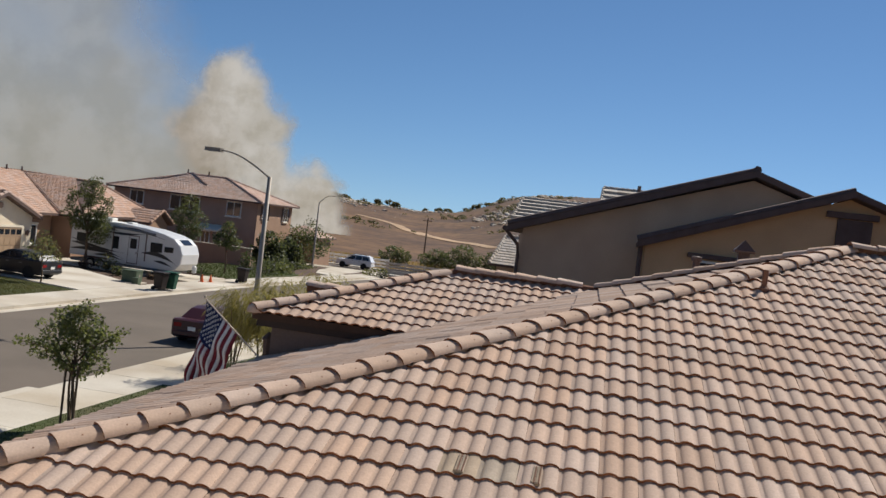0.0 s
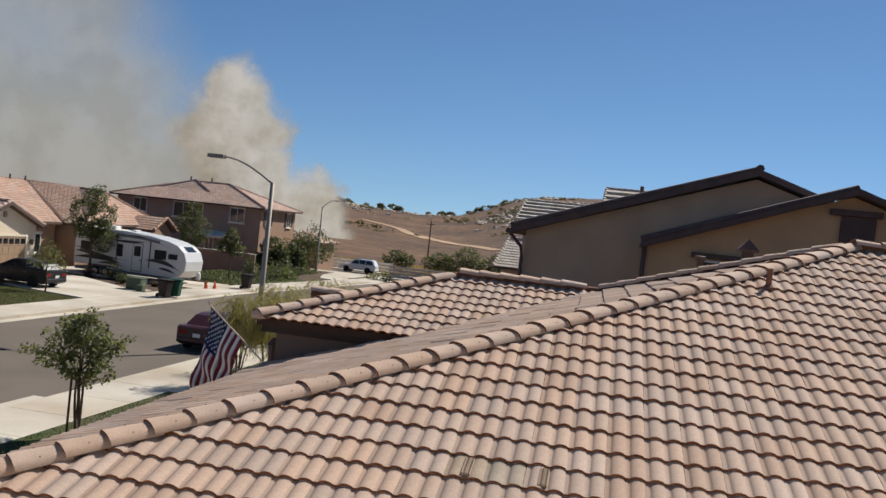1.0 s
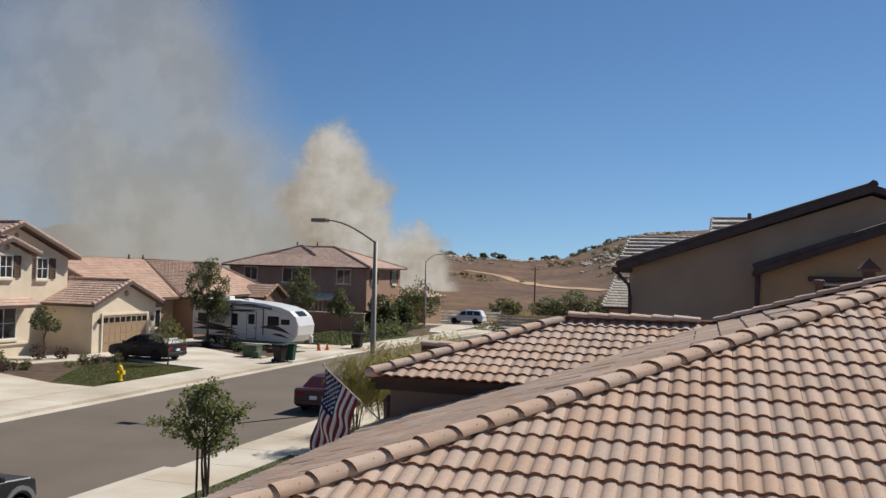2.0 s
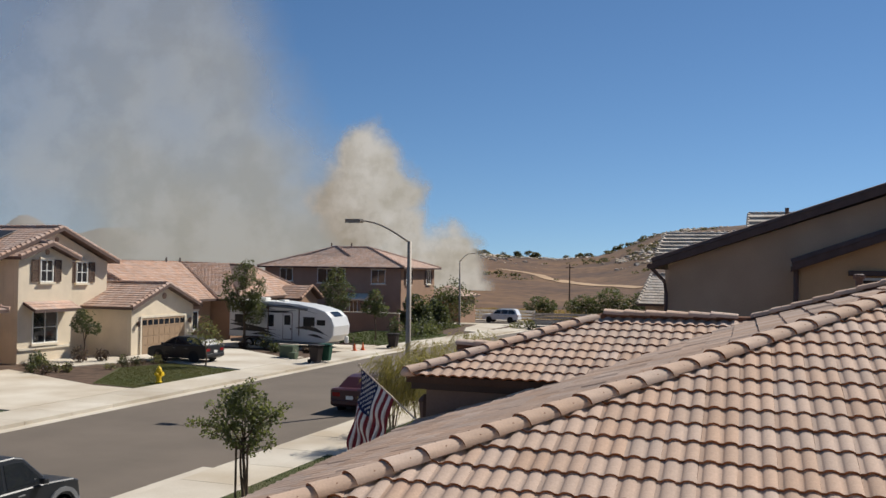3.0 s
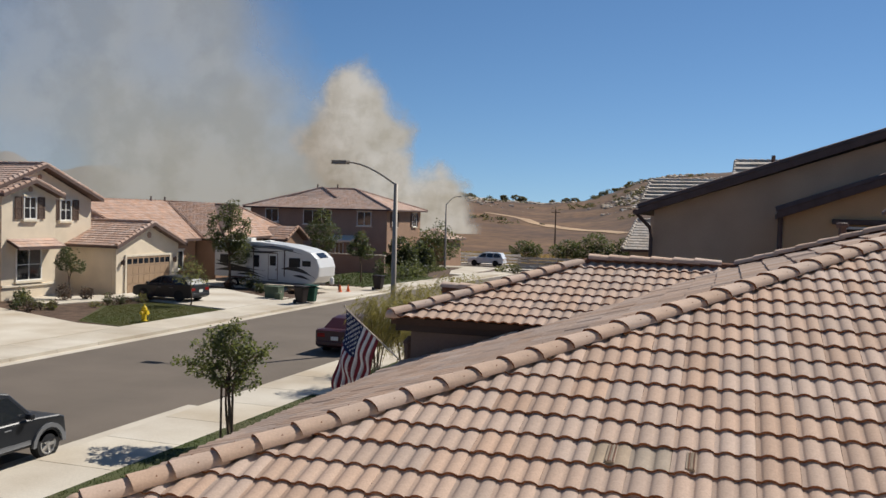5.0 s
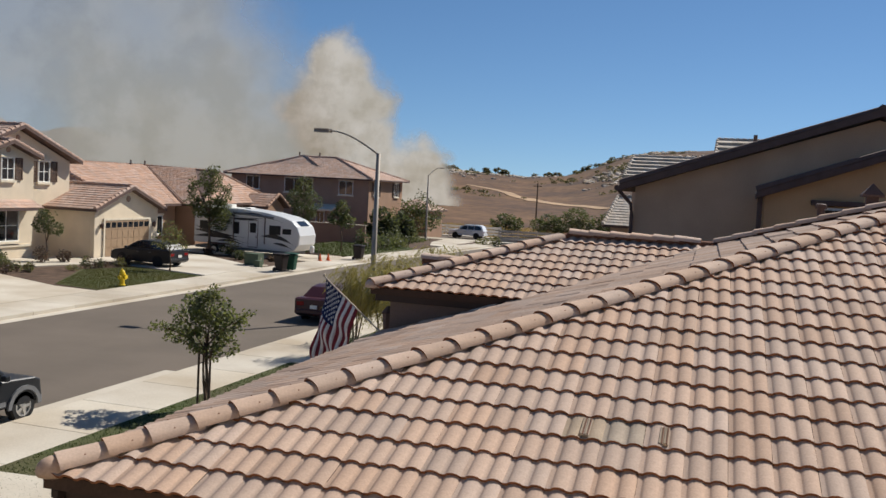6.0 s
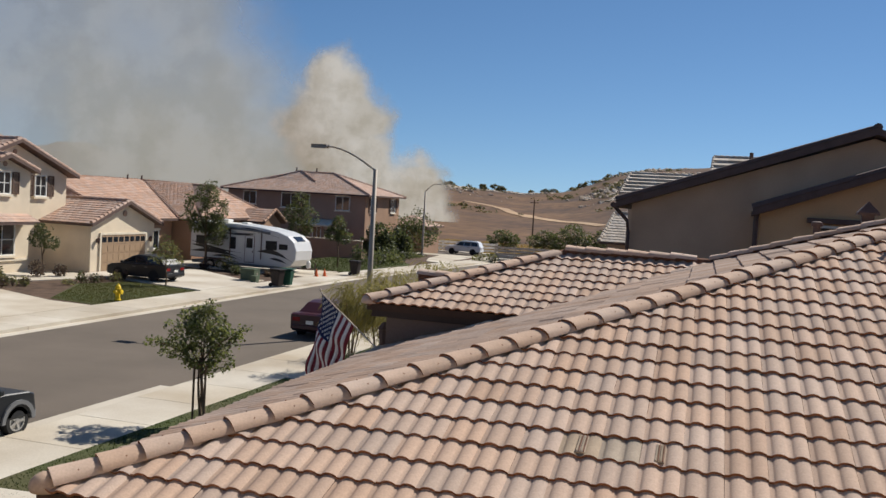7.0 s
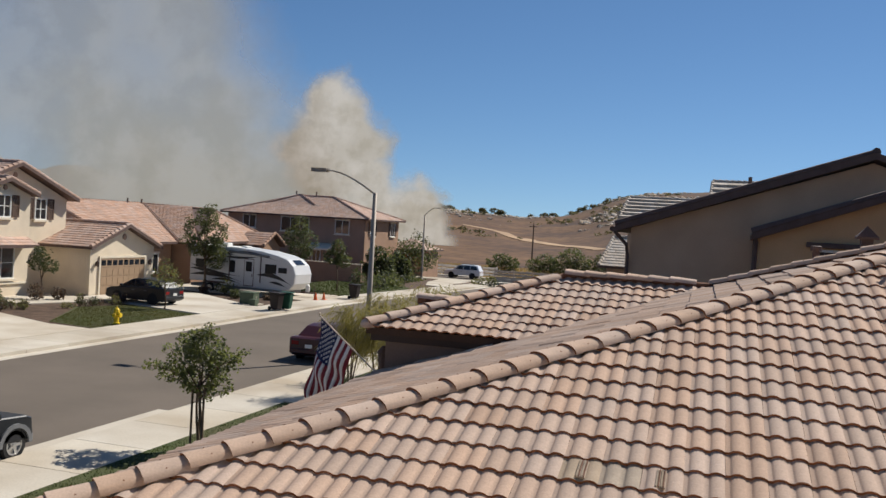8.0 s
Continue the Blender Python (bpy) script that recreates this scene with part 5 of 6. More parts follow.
wheelie_bin(-25.75, 50.2, 0.15, M["bin_black"], "dark brown wheeled bin standing at the kerb", 80)
wheelie_bin(-25.55, 51.1, 0.15, M["bin_green"], "green wheeled bin standing at the kerb", 95)
wheelie_bin(-25.9, 62.6, 0.10, M["bin_black"], "dark grey wheeled bin beside the street", 85)


def utility_box(x, y, z):
    e = thing("utility_box", "low green metal utility cabinet in a planting bed", "utility box", "", (x, y, z))
    part("cabinet", box(x - 0.48, x + 0.48, y - 0.4, y + 0.4, z + 0.08, z + 0.74, 0.03), M["green_box"], e)
    part("lid", box(x - 0.51, x + 0.51, y - 0.43, y + 0.43, z + 0.745, z + 0.80, 0.02), M["green_box"], e)
    part("pad", box(x - 0.7, x + 0.7, y - 0.6, y + 0.6, z - 0.05, z + 0.078, 0.01), M["concrete"], e)
    part("hasp", box(x + 0.481, x + 0.50, y - 0.05, y + 0.05, z + 0.4, z + 0.55), M["steel"], e)
    return e


utility_box(-28.9, 52.6, 0.1)
e = thing("utility_box", "small green metal pedestal in a planting bed", "utility box", "", (-28.1, 51.9, 0.1))
part("cabinet", box(-28.35, -27.95, 51.6, 52.0, 0.1, 0.55, 0.03), M["green_box"], e)


def rail_fence(name, label, p0, p1, h, n, rails, material, thick, board):
    e = thing(name, label, "fence", "", (*((Vector(p0) + Vector(p1)) / 2)[:],))
    p0, p1 = Vector(p0), Vector(p1)
    d = (p1 - p0)
    a = math.degrees(math.atan2(d.y, d.x))
    for i in range(n + 1):
        p = p0 + d * (i / n)
        m = Matrix.Translation(p) @ Matrix.Rotation(radians(a), 4, "Z")
        pst = part("post", box(-0.07, 0.07, -0.07, 0.07, -0.3, h + 0.08, m=m), material, e)
        part("post_cap", box(-0.09, 0.09, -0.09, 0.09, h + 0.081, h + 0.12, m=m), material, pst)
    for k in range(rails):
        z = h * (k + 0.75) / rails
        for i in range(n):
            q0, q1 = p0 + d * (i / n), p0 + d * ((i + 1) / n)
            m = Matrix.Translation(q0) @ Matrix.Rotation(radians(a), 4, "Z")
            ln = (q1 - q0).length
            part("rail", box(0.071, ln - 0.071, -thick, thick, z - board / 2, z + board / 2, m=m), material, e)
    return e


M["vinyl"] = leaf_mat("white_vinyl", (0.74, 0.71, 0.68), 0.02)
M["vinyl"].node_tree.nodes["Translucent BSDF"].inputs[0].default_value = (0.80, 0.76, 0.72, 1)
rail_fence("fence", "white vinyl rail fence along the field's edge", (-52, 125.2, -1.0), (-31.0, 125.8, -1.0), 1.35, 8, 3, M["vinyl"], 0.04, 0.30)
rail_fence("fence", "weathered grey board fence behind the roof", (-25.2, 101.5, -0.6), (-14.5, 102.5, -0.6), 1.75, 5, 5, M["wood"], 0.03, 0.24)


def cone_marker(x, y, z):
    e = thing("traffic_cone", "small orange traffic cone on a driveway", "traffic cone", "cones on the driveway", (x, y, z))
    part("foot", box(x - 0.17, x + 0.17, y - 0.17, y + 0.17, z, z + 0.03, 0.01), M["cone"], e)
    part("cone", lathe([(0.13, 0.03), (0.03, 0.5), (0.02, 0.51)], 12, Matrix.Translation((x, y, z))), M["cone"], e)


M["cone"] = mat("orange_plastic", (0.75, 0.16, 0.05), 0.5, 0.05)
cone_marker(-27.3, 59.0, 0.14), cone_marker(-27.0, 59.7, 0.14)


# ---- flag on the eave ----
def flag():
    e = thing("flag", "red and white striped flag with blue canton on a pole", "flag", "", (-5.0, 13.4, 3.4))
    base, tip = Vector((-4.84, 13.20, 3.355)), Vector((-6.40, 14.03, 4.206))
    part("pole", tube([base, tip], [0.014, 0.012], 10), M["wood"], e)
    part("finial", lathe([(0.008, 0), (0.02, 0.015), (0.02, 0.035), (0.008, 0.05)], 10, Matrix.Translation(tip)), M["wood"], e)
    part("bracket", box(-4.88, -4.78, 13.14, 13.235, 3.29, 3.42, 0.01), M["steel"], e)
    hoist = (base - tip).normalized()
    W, Lf = 0.95, 1.45

    def cloth(u, v):
        """u: down the pole from its tip; v: out along the fly, which hangs down and swings towards the street."""
        p = tip + hoist * (0.06 + u)
        side = Vector((-0.35, -0.1, 0)) * (v * 0.45)
        fold = 0.09 * math.sin(v * 4.2 + u * 5.5) * min(v * 2.2, 1) + 0.05 * math.sin(v * 9.0 - u * 6.0) * min(v * 1.5, 1)
        gather = 1 - 0.42 * min(v / Lf, 1)
        mid = tip + hoist * (0.06 + W * 0.28)
        p = mid + (p - mid) * gather
        return p + Vector((0, 0, -v * 0.93)) + side + Vector((0.25, 0.85, 0.1)) * fold

    def sheet(name, u0, u1, v0, v1, material, nu, nv, off=0.0):
        verts, faces = [], []
        for i in range(nu + 1):
            for j in range(nv + 1):
                verts.append(cloth(u0 + (u1 - u0) * i / nu, v0 + (v1 - v0) * j / nv)[:])
        for i in range(nu):
            for j in range(nv):
                a = i * (nv + 1) + j
                faces.append((a, a + 1, a + nv + 2, a + nv + 1))
        ob = raw(name, verts, faces, material, e, smooth=True)
        so = ob.modifiers.new("thick", "SOLIDIFY")
        so.thickness = 0.003
        return ob

    st = W / 13
    for k in range(13):
        m = M["flag_red"] if k % 2 == 0 else M["flag_white"]
        v0 = 0.58 if k < 7 else 0.0
        sheet("stripe", k * st, (k + 1) * st, v0, Lf, m, 2, 26)
    canton = sheet("canton", 0, 7 * st, 0, 0.58, M["flag_blue"], 8, 14)
    canton.modifiers["thick"].thickness = 0.003
    for r in range(9):
        for c in range(6 if r % 2 == 0 else 5):
            u, v = (r + 1) * 7 * st / 10, (c + (1 if r % 2 == 0 else 2) * 0.5 + 0.05) * 0.58 / 6.2
            p = cloth(u, v)
            du, dv = (cloth(u + 0.01, v) - p).normalized(), (cloth(u, v + 0.01) - p).normalized()
            n = du.cross(dv).normalized()
            n = n if n.y < 0 else -n
            pts = []
            for k in range(10):
                a, rr = k * math.tau / 10, (0.026 if k % 2 == 0 else 0.012)
                pts.append(p + (du * math.cos(a) + dv * math.sin(a)) * rr + n * 0.005)
            part("star", prism(pts, n * 0.002), M["flag_white"], canton)
    return e


flag()


# ---- vegetation ----
M["leaf_palm"] = leaf_mat("palm_leaf", (0.22, 0.20, 0.095), 0.3)
def leaf_cloud(blobs, count, size, rnd, droop=0.0):
    """Leaves as small folded diamonds, denser towards the outside of each blob (x, y, z, rx, ry, rz)."""
    verts, faces = [], []
    vol = [b[3] * b[4] * b[5] for b in blobs]
    for _ in range(count):
        b = rnd.choices(blobs, vol)[0]
        while True:
            d = Vector((rnd.uniform(-1, 1), rnd.uniform(-1, 1), rnd.uniform(-1, 1)))
            if 0.02 < d.length < 1:
                break
        d = d.normalized() * (d.length ** 0.5) * rnd.uniform(0.8, 1.12)
        c = Vector((b[0] + d.x * b[3], b[1] + d.y * b[4], b[2] + d.z * b[5]))
        if noise.noise(c * (1.1 / max(b[3], 0.4))) < -0.18:
            continue
        a = Vector((rnd.uniform(-1, 1), rnd.uniform(-1, 1), rnd.uniform(-0.7, 0.7) - droop)).normalized()
        s = a.cross(Vector((rnd.uniform(-1, 1), rnd.uniform(-1, 1), rnd.uniform(0.2, 1)))).normalized()
        L, w = size * rnd.uniform(0.6, 1.3), size * rnd.uniform(0.3, 0.55)
        i = len(verts)
        verts += [c[:], (c + a * L * 0.5 + s * w)[:], (c + a * L)[:], (c + a * L * 0.5 - s * w)[:]]
        faces.append((i, i + 1, i + 2, i + 3))
    return verts, faces


def tree(x, y, z, label, trunk_h, trunk_r, blobs, count, size, material, seed, stakes=0, stems=1, group="street trees", category="tree"):
    rnd = random.Random(seed)
    e = thing("tree" if category == "tree" else "shrub", label, category, group, (x, y, z))
    bm = bmesh.new()
    for s in range(stems):
        ox, oy = (rnd.uniform(-0.12, 0.12), rnd.uniform(-0.12, 0.12)) if stems > 1 else (0, 0)
        pts, rad = [], []
        for i in range(6):
            t = i / 5
            pts.append((x + ox + 0.06 * math.sin(t * 3 + s), y + oy + 0.05 * math.sin(t * 4 + 1 + s), z + trunk_h * t))
            rad.append(trunk_r * (1.25 - 0.6 * t))
        tube(pts, rad, 8, bm)
    for b in blobs:
        p0 = Vector((x, y, z + trunk_h * rnd.uniform(0.7, 0.98)))
        p1 = Vector((x + b[0], y + b[1], z + b[2]))
        mid = p0.lerp(p1, 0.5) + Vector((rnd.uniform(-0.1, 0.1), rnd.uniform(-0.1, 0.1), 0.12))
        tube([p0, mid, p1], [trunk_r * 0.6, trunk_r * 0.4, trunk_r * 0.15], 6, bm)
        for _ in range(3):
            q = p1 + Vector((rnd.uniform(-1, 1) * b[3], rnd.uniform(-1, 1) * b[4], rnd.uniform(-0.4, 1) * b[5])) * 0.8
            tube([mid.lerp(p1, 0.6), q], [trunk_r * 0.25, trunk_r * 0.08], 5, bm)
    part("trunk", bm, M["bark"], e, smooth=True)
    v, f = leaf_cloud([(x + b[0], y + b[1], z + b[2], b[3], b[4], b[5]) for b in blobs], count, size, rnd)
    raw("crown", v, f, material, e)
    for k in range(stakes):
        sx = x + (0.16 if k else -0.15)
        st = part("stake", tube([(sx, y - 0.1, z - 0.1), (sx, y - 0.1, z + 1.45)], 0.028, 8), M["bark"], e)
        part("tie", tube([(sx, y - 0.1, z + 1.1), (x, y, z + 1.15)], 0.010, 6), M["rubber"], st)
    return e


M["leaf_field"] = leaf_mat("field_tree_leaf", (0.10, 0.115, 0.062))
M["leaf_young"] = leaf_mat("young_tree_leaf", (0.155, 0.17, 0.085), 0.3)
M["leaf_street"] = leaf_mat("street_tree_leaf", (0.10, 0.112, 0.06))
# young tree on the near lawn
tree(-11.85, 19.45, 0.15, "young leafy tree with slim stems and wooden stakes", 1.6, 0.032,
     [(0.05, 0, 2.35, 0.52, 0.5, 0.46), (-0.5, 0.1, 2.05, 0.46, 0.4, 0.36), (0.5, 0, 2.05, 0.46, 0.4, 0.38), (-0.15, 0.1, 1.62, 0.52, 0.45, 0.30), (0.5, 0, 1.55, 0.34, 0.3, 0.26), (-1.3, 0, 1.88, 0.36, 0.22, 0.12), (-0.95, 0.1, 1.66, 0.30, 0.25, 0.16),
      (1.05, 0, 2.42, 0.30, 0.2, 0.09), (0.85, 0, 2.2, 0.24, 0.2, 0.12), (-0.3, 0, 2.62, 0.34, 0.3, 0.22), (0.15, 0, 2.82, 0.24, 0.25, 0.18), (-0.85, 0, 2.28, 0.28, 0.2, 0.14), (0.2, 0, 1.28, 0.2, 0.2, 0.12)],
     5000, 0.082, M["leaf_young"], 21, stakes=2, stems=3)
tree(-35.9, 58.6, 0.1, "dark green broadleaf street tree in a planting bed", 2.6, 0.09,
     [(0, 0, 5.3, 0.9, 0.9, 0.75), (-0.8, 0, 4.4, 0.9, 0.9, 0.75), (0.7, 0, 4.2, 0.95, 0.9, 0.8), (0, 0, 3.3, 1.4, 1.2, 0.8), (-0.9, 0.2, 3.0, 0.8, 0.7, 0.5), (0.9, 0, 2.8, 0.8, 0.7, 0.5), (0.3, 0, 5.95, 0.5, 0.4, 0.4), (-1.7, 0, 3.6, 0.5, 0.4, 0.3), (-1.3, 0, 5.1, 0.45, 0.4, 0.3), (0.9, 0, 2.1, 0.9, 0.7, 0.5), (1.3, 0, 4.7, 0.45, 0.4, 0.35)], 8200, 0.13, M["leaf_street"], 22)
tree(-35.2, 72.3, -0.1, "green broadleaf tree before a brown house", 2.4, 0.08,
     [(0, 0, 5.2, 0.8, 0.8, 0.9), (-0.7, 0, 4.2, 0.9, 0.9, 0.8), (0.8, 0, 4.0, 0.9, 0.9, 0.8), (0, 0, 3.0, 1.2, 1.0, 0.8)], 3800, 0.15, M["leaf_street"], 23)
tree(-30.6, 70.0, -0.1, "slender green tree on a lawn", 1.8, 0.06,
     [(0, 0, 3.6, 0.6, 0.6, 0.7), (-0.5, 0, 2.8, 0.7, 0.6, 0.6), (0.5, 0, 2.6, 0.7, 0.6, 0.6)], 1900, 0.16, M["leaf_street"], 24)
tree(-38.6, 45.3, 0.15, "small dark tree beside a front path", 1.3, 0.05,
     [(0, 0, 2.6, 0.6, 0.6, 0.5), (-0.4, 0, 2.1, 0.5, 0.5, 0.5), (0.4, 0.2, 1.9, 0.5, 0.5, 0.4)], 1200, 0.13, M["leaf_dark"], 25)
tree(-30.6, 45.9, 0.15, "small feathery tree beside a driveway", 1.1, 0.04,
     [(0, 0, 2.0, 0.75, 0.7, 0.55), (-0.6, 0, 1.6, 0.6, 0.5, 0.4), (0.6, 0, 1.5, 0.6, 0.5, 0.4), (0, 0, 2.6, 0.4, 0.4, 0.4)], 900, 0.11, M["leaf_olive"], 26)
for i, (x, y, h, r, mt) in enumerate(((-33.8, 87, 4.0, 1.7, "leaf_dark"), (-36.8, 106.5, 5.9, 3.2, "leaf_street"), (-34.2, 94, 3.4, 1.6, "leaf_dark"), (-33.0, 137, 3.4, 2.6, "leaf_field"), (-26.5, 136, 3.8, 2.6, "leaf_field"), (-22.2, 135, 4.8, 3.2, "leaf_field"), (-17.5, 136, 4.4, 3.0, "leaf_field"), (-13.5, 139, 4.0, 3.0, "leaf_field"))):
    zb = gz(y) - 0.1
    tree(x, y, zb, "bushy green tree at the field's edge" if y > 120 else "bushy dark green tree beside the pavement", h * 0.3, 0.09,
         [(0, 0, h * 0.72, r * 0.6, r * 0.6, h * 0.28), (-r * 0.5, 0, h * 0.5, r * 0.55, r * 0.5, h * 0.28), (r * 0.5, 0.2, h * 0.52, r * 0.55, r * 0.5, h * 0.28), (0, -0.3, h * 0.35, r * 0.9, r * 0.6, h * 0.25)], 3200, 0.25, M[mt], 40 + i)


def shrub(x, y, z, r, h, material, label, seed, count=420, size=0.11, group="shrubs in planting beds"):
    rnd = random.Random(seed)
    e = thing("shrub", label, "shrub", group, (x, y, z))
    bm = bmesh.new()
    for k in range(5):
        a = k * 1.3 + seed
        tube([(x, y, z - 0.02), (x + math.cos(a) * r * 0.3, y + math.sin(a) * r * 0.3, z + h * 0.4), (x + math.cos(a) * r * 0.7, y + math.sin(a) * r * 0.7, z + h * 0.75)], [0.02, 0.014, 0.005], 5, bm)
    part("woody_base", bm, M["bark"], e)
    v, f = leaf_cloud([(x, y, z + h * 0.55, r * 0.75, r * 0.75, h * 0.48), (x + r * 0.4, y, z + h * 0.4, r * 0.6, r * 0.55, h * 0.38), (x - r * 0.4, y + 0.1, z + h * 0.42, r * 0.6, r * 0.55, h * 0.4)], count, size, rnd)
    raw("leaves", v, f, material, e)
    return e


rs = random.Random(77)
for i in range(22):   # bed beside the cream house's lawn
    t = rs.random()
    x, y = (-34.7 + rs.uniform(-0.5, 1.0) - 2.0 * t, 43.5 - 4.5 * t + rs.uniform(-0.6, 0.6)) if i < 13 else (-34.2 + rs.uniform(-0.3, 0.6), 43.6 + (i - 13) * 0.42)
    shrub(x, y, 0.1, rs.uniform(0.25, 0.5), rs.uniform(0.35, 0.75), M[rs.choice(("leaf_purple", "leaf_dark", "leaf_olive"))], "low mixed shrub in a mulched bed", 100 + i, 200, 0.09)
for i, (x, y, r, h, mt) in enumerate(((-33.6, 57.6, 0.85, 1.2, "leaf_olive"), (-31.6, 55.6, 0.5, 0.6, "leaf_dark"), (-30.2, 55.0, 0.4, 0.5, "leaf_purple"), (-35.0, 57.2, 0.5, 0.6, "leaf_purple"), (-32.4, 56.9, 0.45, 0.5, "leaf_dark"), (-29.6, 56.3, 0.4, 0.4, "leaf_purple"),
                                      (-39.4, 42.4, 0.6, 0.8, "leaf_dark"), (-38.3, 41.2, 0.5, 0.7, "leaf"), (-38.1, 44.3, 0.6, 1.0, "leaf_purple"), (-37.4, 45.4, 0.5, 0.8, "leaf_purple"))):
    shrub(x, y, 0.1, r, h, M[mt], "rounded shrub in a mulched bed", 200 + i, 450, 0.12)
for i in range(26):   # planting along the far pavement towards the corner
    y = 76 + i * 1.15
    shrub((-29.0 if y < 82 else -0.352 * y) - rs.uniform(0.0, 3.4), y, gz(y) - 0.05, rs.uniform(0.7, 1.3), rs.uniform(0.8, 2.1), M[rs.choice(("leaf_dark", "leaf_olive", "leaf", "leaf_dark"))], "dense green shrub along the pavement", 300 + i, 420, 0.2, "shrubs along the pavement")
for i in range(22):   # low ground cover towards the corner
    y = 82 + i * 0.9
    shrub(-29.2 - (y - 82) * 0.24 - rs.uniform(0.0, 3.6), y, gz(y) - 0.02, rs.uniform(0.6, 1.0), rs.uniform(0.35, 0.75), M[rs.choice(("leaf_dark", "leaf_olive", "leaf"))], "low spreading shrub along the pavement", 400 + i, 260, 0.16, "shrubs along the pavement")
for i in range(2):
    shrub(-26.3 + i * 1.0 + rs.uniform(-0.3, 0.3), 99.6 + rs.uniform(-1, 1), -0.7, rs.uniform(0.6, 1.1), rs.uniform(0.8, 1.5), M["leaf_olive"], "green shrub before a board fence", 350 + i, 300, 0.2, "shrubs by the fence")


def fountain_plant(name, x, y, z, count, length, spread, width, material, label, seed, trunk=0.0, leaflets=False):
    """Arching blades or fronds from one crown."""
    rnd = random.Random(seed)
    e = thing(name, label, "plant", "garden plants by the front door", (x, y, z))
    if trunk:
        part("trunk", tube([(x, y, z), (x + 0.03, y, z + trunk * 0.5), (x, y, z + trunk)], [0.13, 0.10, 0.09], 10), M["bark"], e)
    verts, faces = [], []
    for k in range(count):
        a = rnd.uniform(0, math.tau)
        el = rnd.uniform(0.15, 1.35)
        L = length * rnd.uniform(0.7, 1.1)
        d = Vector((math.cos(a) * math.cos(el), math.sin(a) * math.cos(el), math.sin(el)))
        side = d.cross(Vector((0, 0, 1))).normalized()
        p = Vector((x, y, z + trunk))
        pts = []
        n = 7
        for i in range(n):
            t = i / (n - 1)
            pts.append(p + d * L * t + Vector((0, 0, -spread * L * t * t)))
        if leaflets:
            for i in range(n - 1):
                for q in range(4):
                    c = pts[i].lerp(pts[i + 1], q / 4)
                    for s in (-1, 1):
                        l = length * 0.22 * (1 - 0.6 * i / n) * rnd.uniform(0.7, 1.2)
                        tipp = c + side * s * l * 0.7 + d * l * 0.5 + Vector((0, 0, -l * 0.45))
                        o = len(verts)
                        verts += [(c - d * 0.012)[:], (c + d * 0.012)[:], tipp[:]]
                        faces.append((o, o + 1, o + 2))
        for i in range(n - 1):
            w0, w1 = width * (1 - i / n), width * (1 - (i + 1) / n)
            o = len(verts)
            verts += [(pts[i] - side * w0)[:], (pts[i] + side * w0)[:], (pts[i + 1] + side * w1)[:], (pts[i + 1] - side * w1)[:]]
            faces.append((o, o + 1, o + 2, o + 3))
    raw("fronds" if leaflets else "leaves", verts, faces, material, e)
    return e


M["leaf_weep"] = leaf_mat("weeping_stem", (0.27, 0.235, 0.11), 0.35)
M["leaf_blade"] = leaf_mat("yucca_blade", (0.085, 0.095, 0.065), 0.6)


def weeping_shrub(x, y, z, h, r, seed, count=380):
    """Thin arching stems, each hung with fine narrow leaves."""
    rnd = random.Random(seed)
    e = thing("shrub", "feathery olive-green shrub with thin drooping stems", "shrub", "garden shrubs", (x, y, z))
    bm = bmesh.new()
    for k in range(5):
        a = k * 1.26 + rnd.random()
        tube([(x, y, z), (x + 0.2 * r * math.cos(a), y + 0.2 * r * math.sin(a), z + h * 0.45), (x + 0.45 * r * math.cos(a), y + 0.45 * r * math.sin(a), z + h * 0.78)], [0.03, 0.02, 0.008], 6, bm)
    part("woody_base", bm, M["bark"], e)
    verts, faces = [], []
    for _ in range(count):
        a, reach, top = rnd.uniform(0, math.tau), r * rnd.uniform(0.3, 1.1), h * rnd.uniform(0.55, 1.0)
        start = rnd.uniform(0.5, 0.75) * h
        drop = rnd.uniform(0.05, 0.4) * h
        d = Vector((math.cos(a), math.sin(a), 0))
        pts = [Vector((x, y, z)) + d * reach * t + Vector((0, 0, start + (top - start) * math.sin(min(1.0, t * 1.6) * 1.57) - drop * max(0.0, t - 0.55) ** 1.5 * 2)) for t in (0.1, 0.3, 0.5, 0.7, 0.85, 1.0)]
        for p, q in zip(pts, pts[1:]):
            for _k in range(3):
                c = p.lerp(q, rnd.random())
                g = (q - p).normalized() + Vector((rnd.uniform(-0.5, 0.5), rnd.uniform(-0.5, 0.5), rnd.uniform(-0.9, 0.1)))
                s = Vector((rnd.uniform(-1, 1), rnd.uniform(-1, 1), rnd.uniform(-0.3, 0.3))).normalized() * 0.011
                L = rnd.uniform(0.10, 0.24)
                o = len(verts)
                verts += [(c - s)[:], (c + s)[:], (c + g * L)[:]]
                faces.append((o, o + 1, o + 2))
    raw("leaves", verts, faces, M["leaf_weep"], e)


for i, (x, y, h, r, n) in enumerate(((-11.5, 27.8, 3.0, 1.05, 300), (-10.4, 27.4, 3.05, 1.0, 380), (-9.6, 26.4, 2.3, 0.7, 180), (-11.4, 31.0, 3.2, 1.3, 360), (-10.6, 33.4, 3.5, 1.4, 300))):
    weeping_shrub(x, y, 0.14, h, r, 60 + i, n)
for i, (x, y, tr) in enumerate(((-10.0, 23.2, 1.2), (-9.3, 21.9, 1.3), (-10.7, 24.6, 0.9))):
    fountain_plant("yucca", x, y, 0.14, 85, 0.75, 0.10, 0.026, M["leaf_blade"], "dark spiky yucca on a short trunk beside the wall", 70 + i, tr)

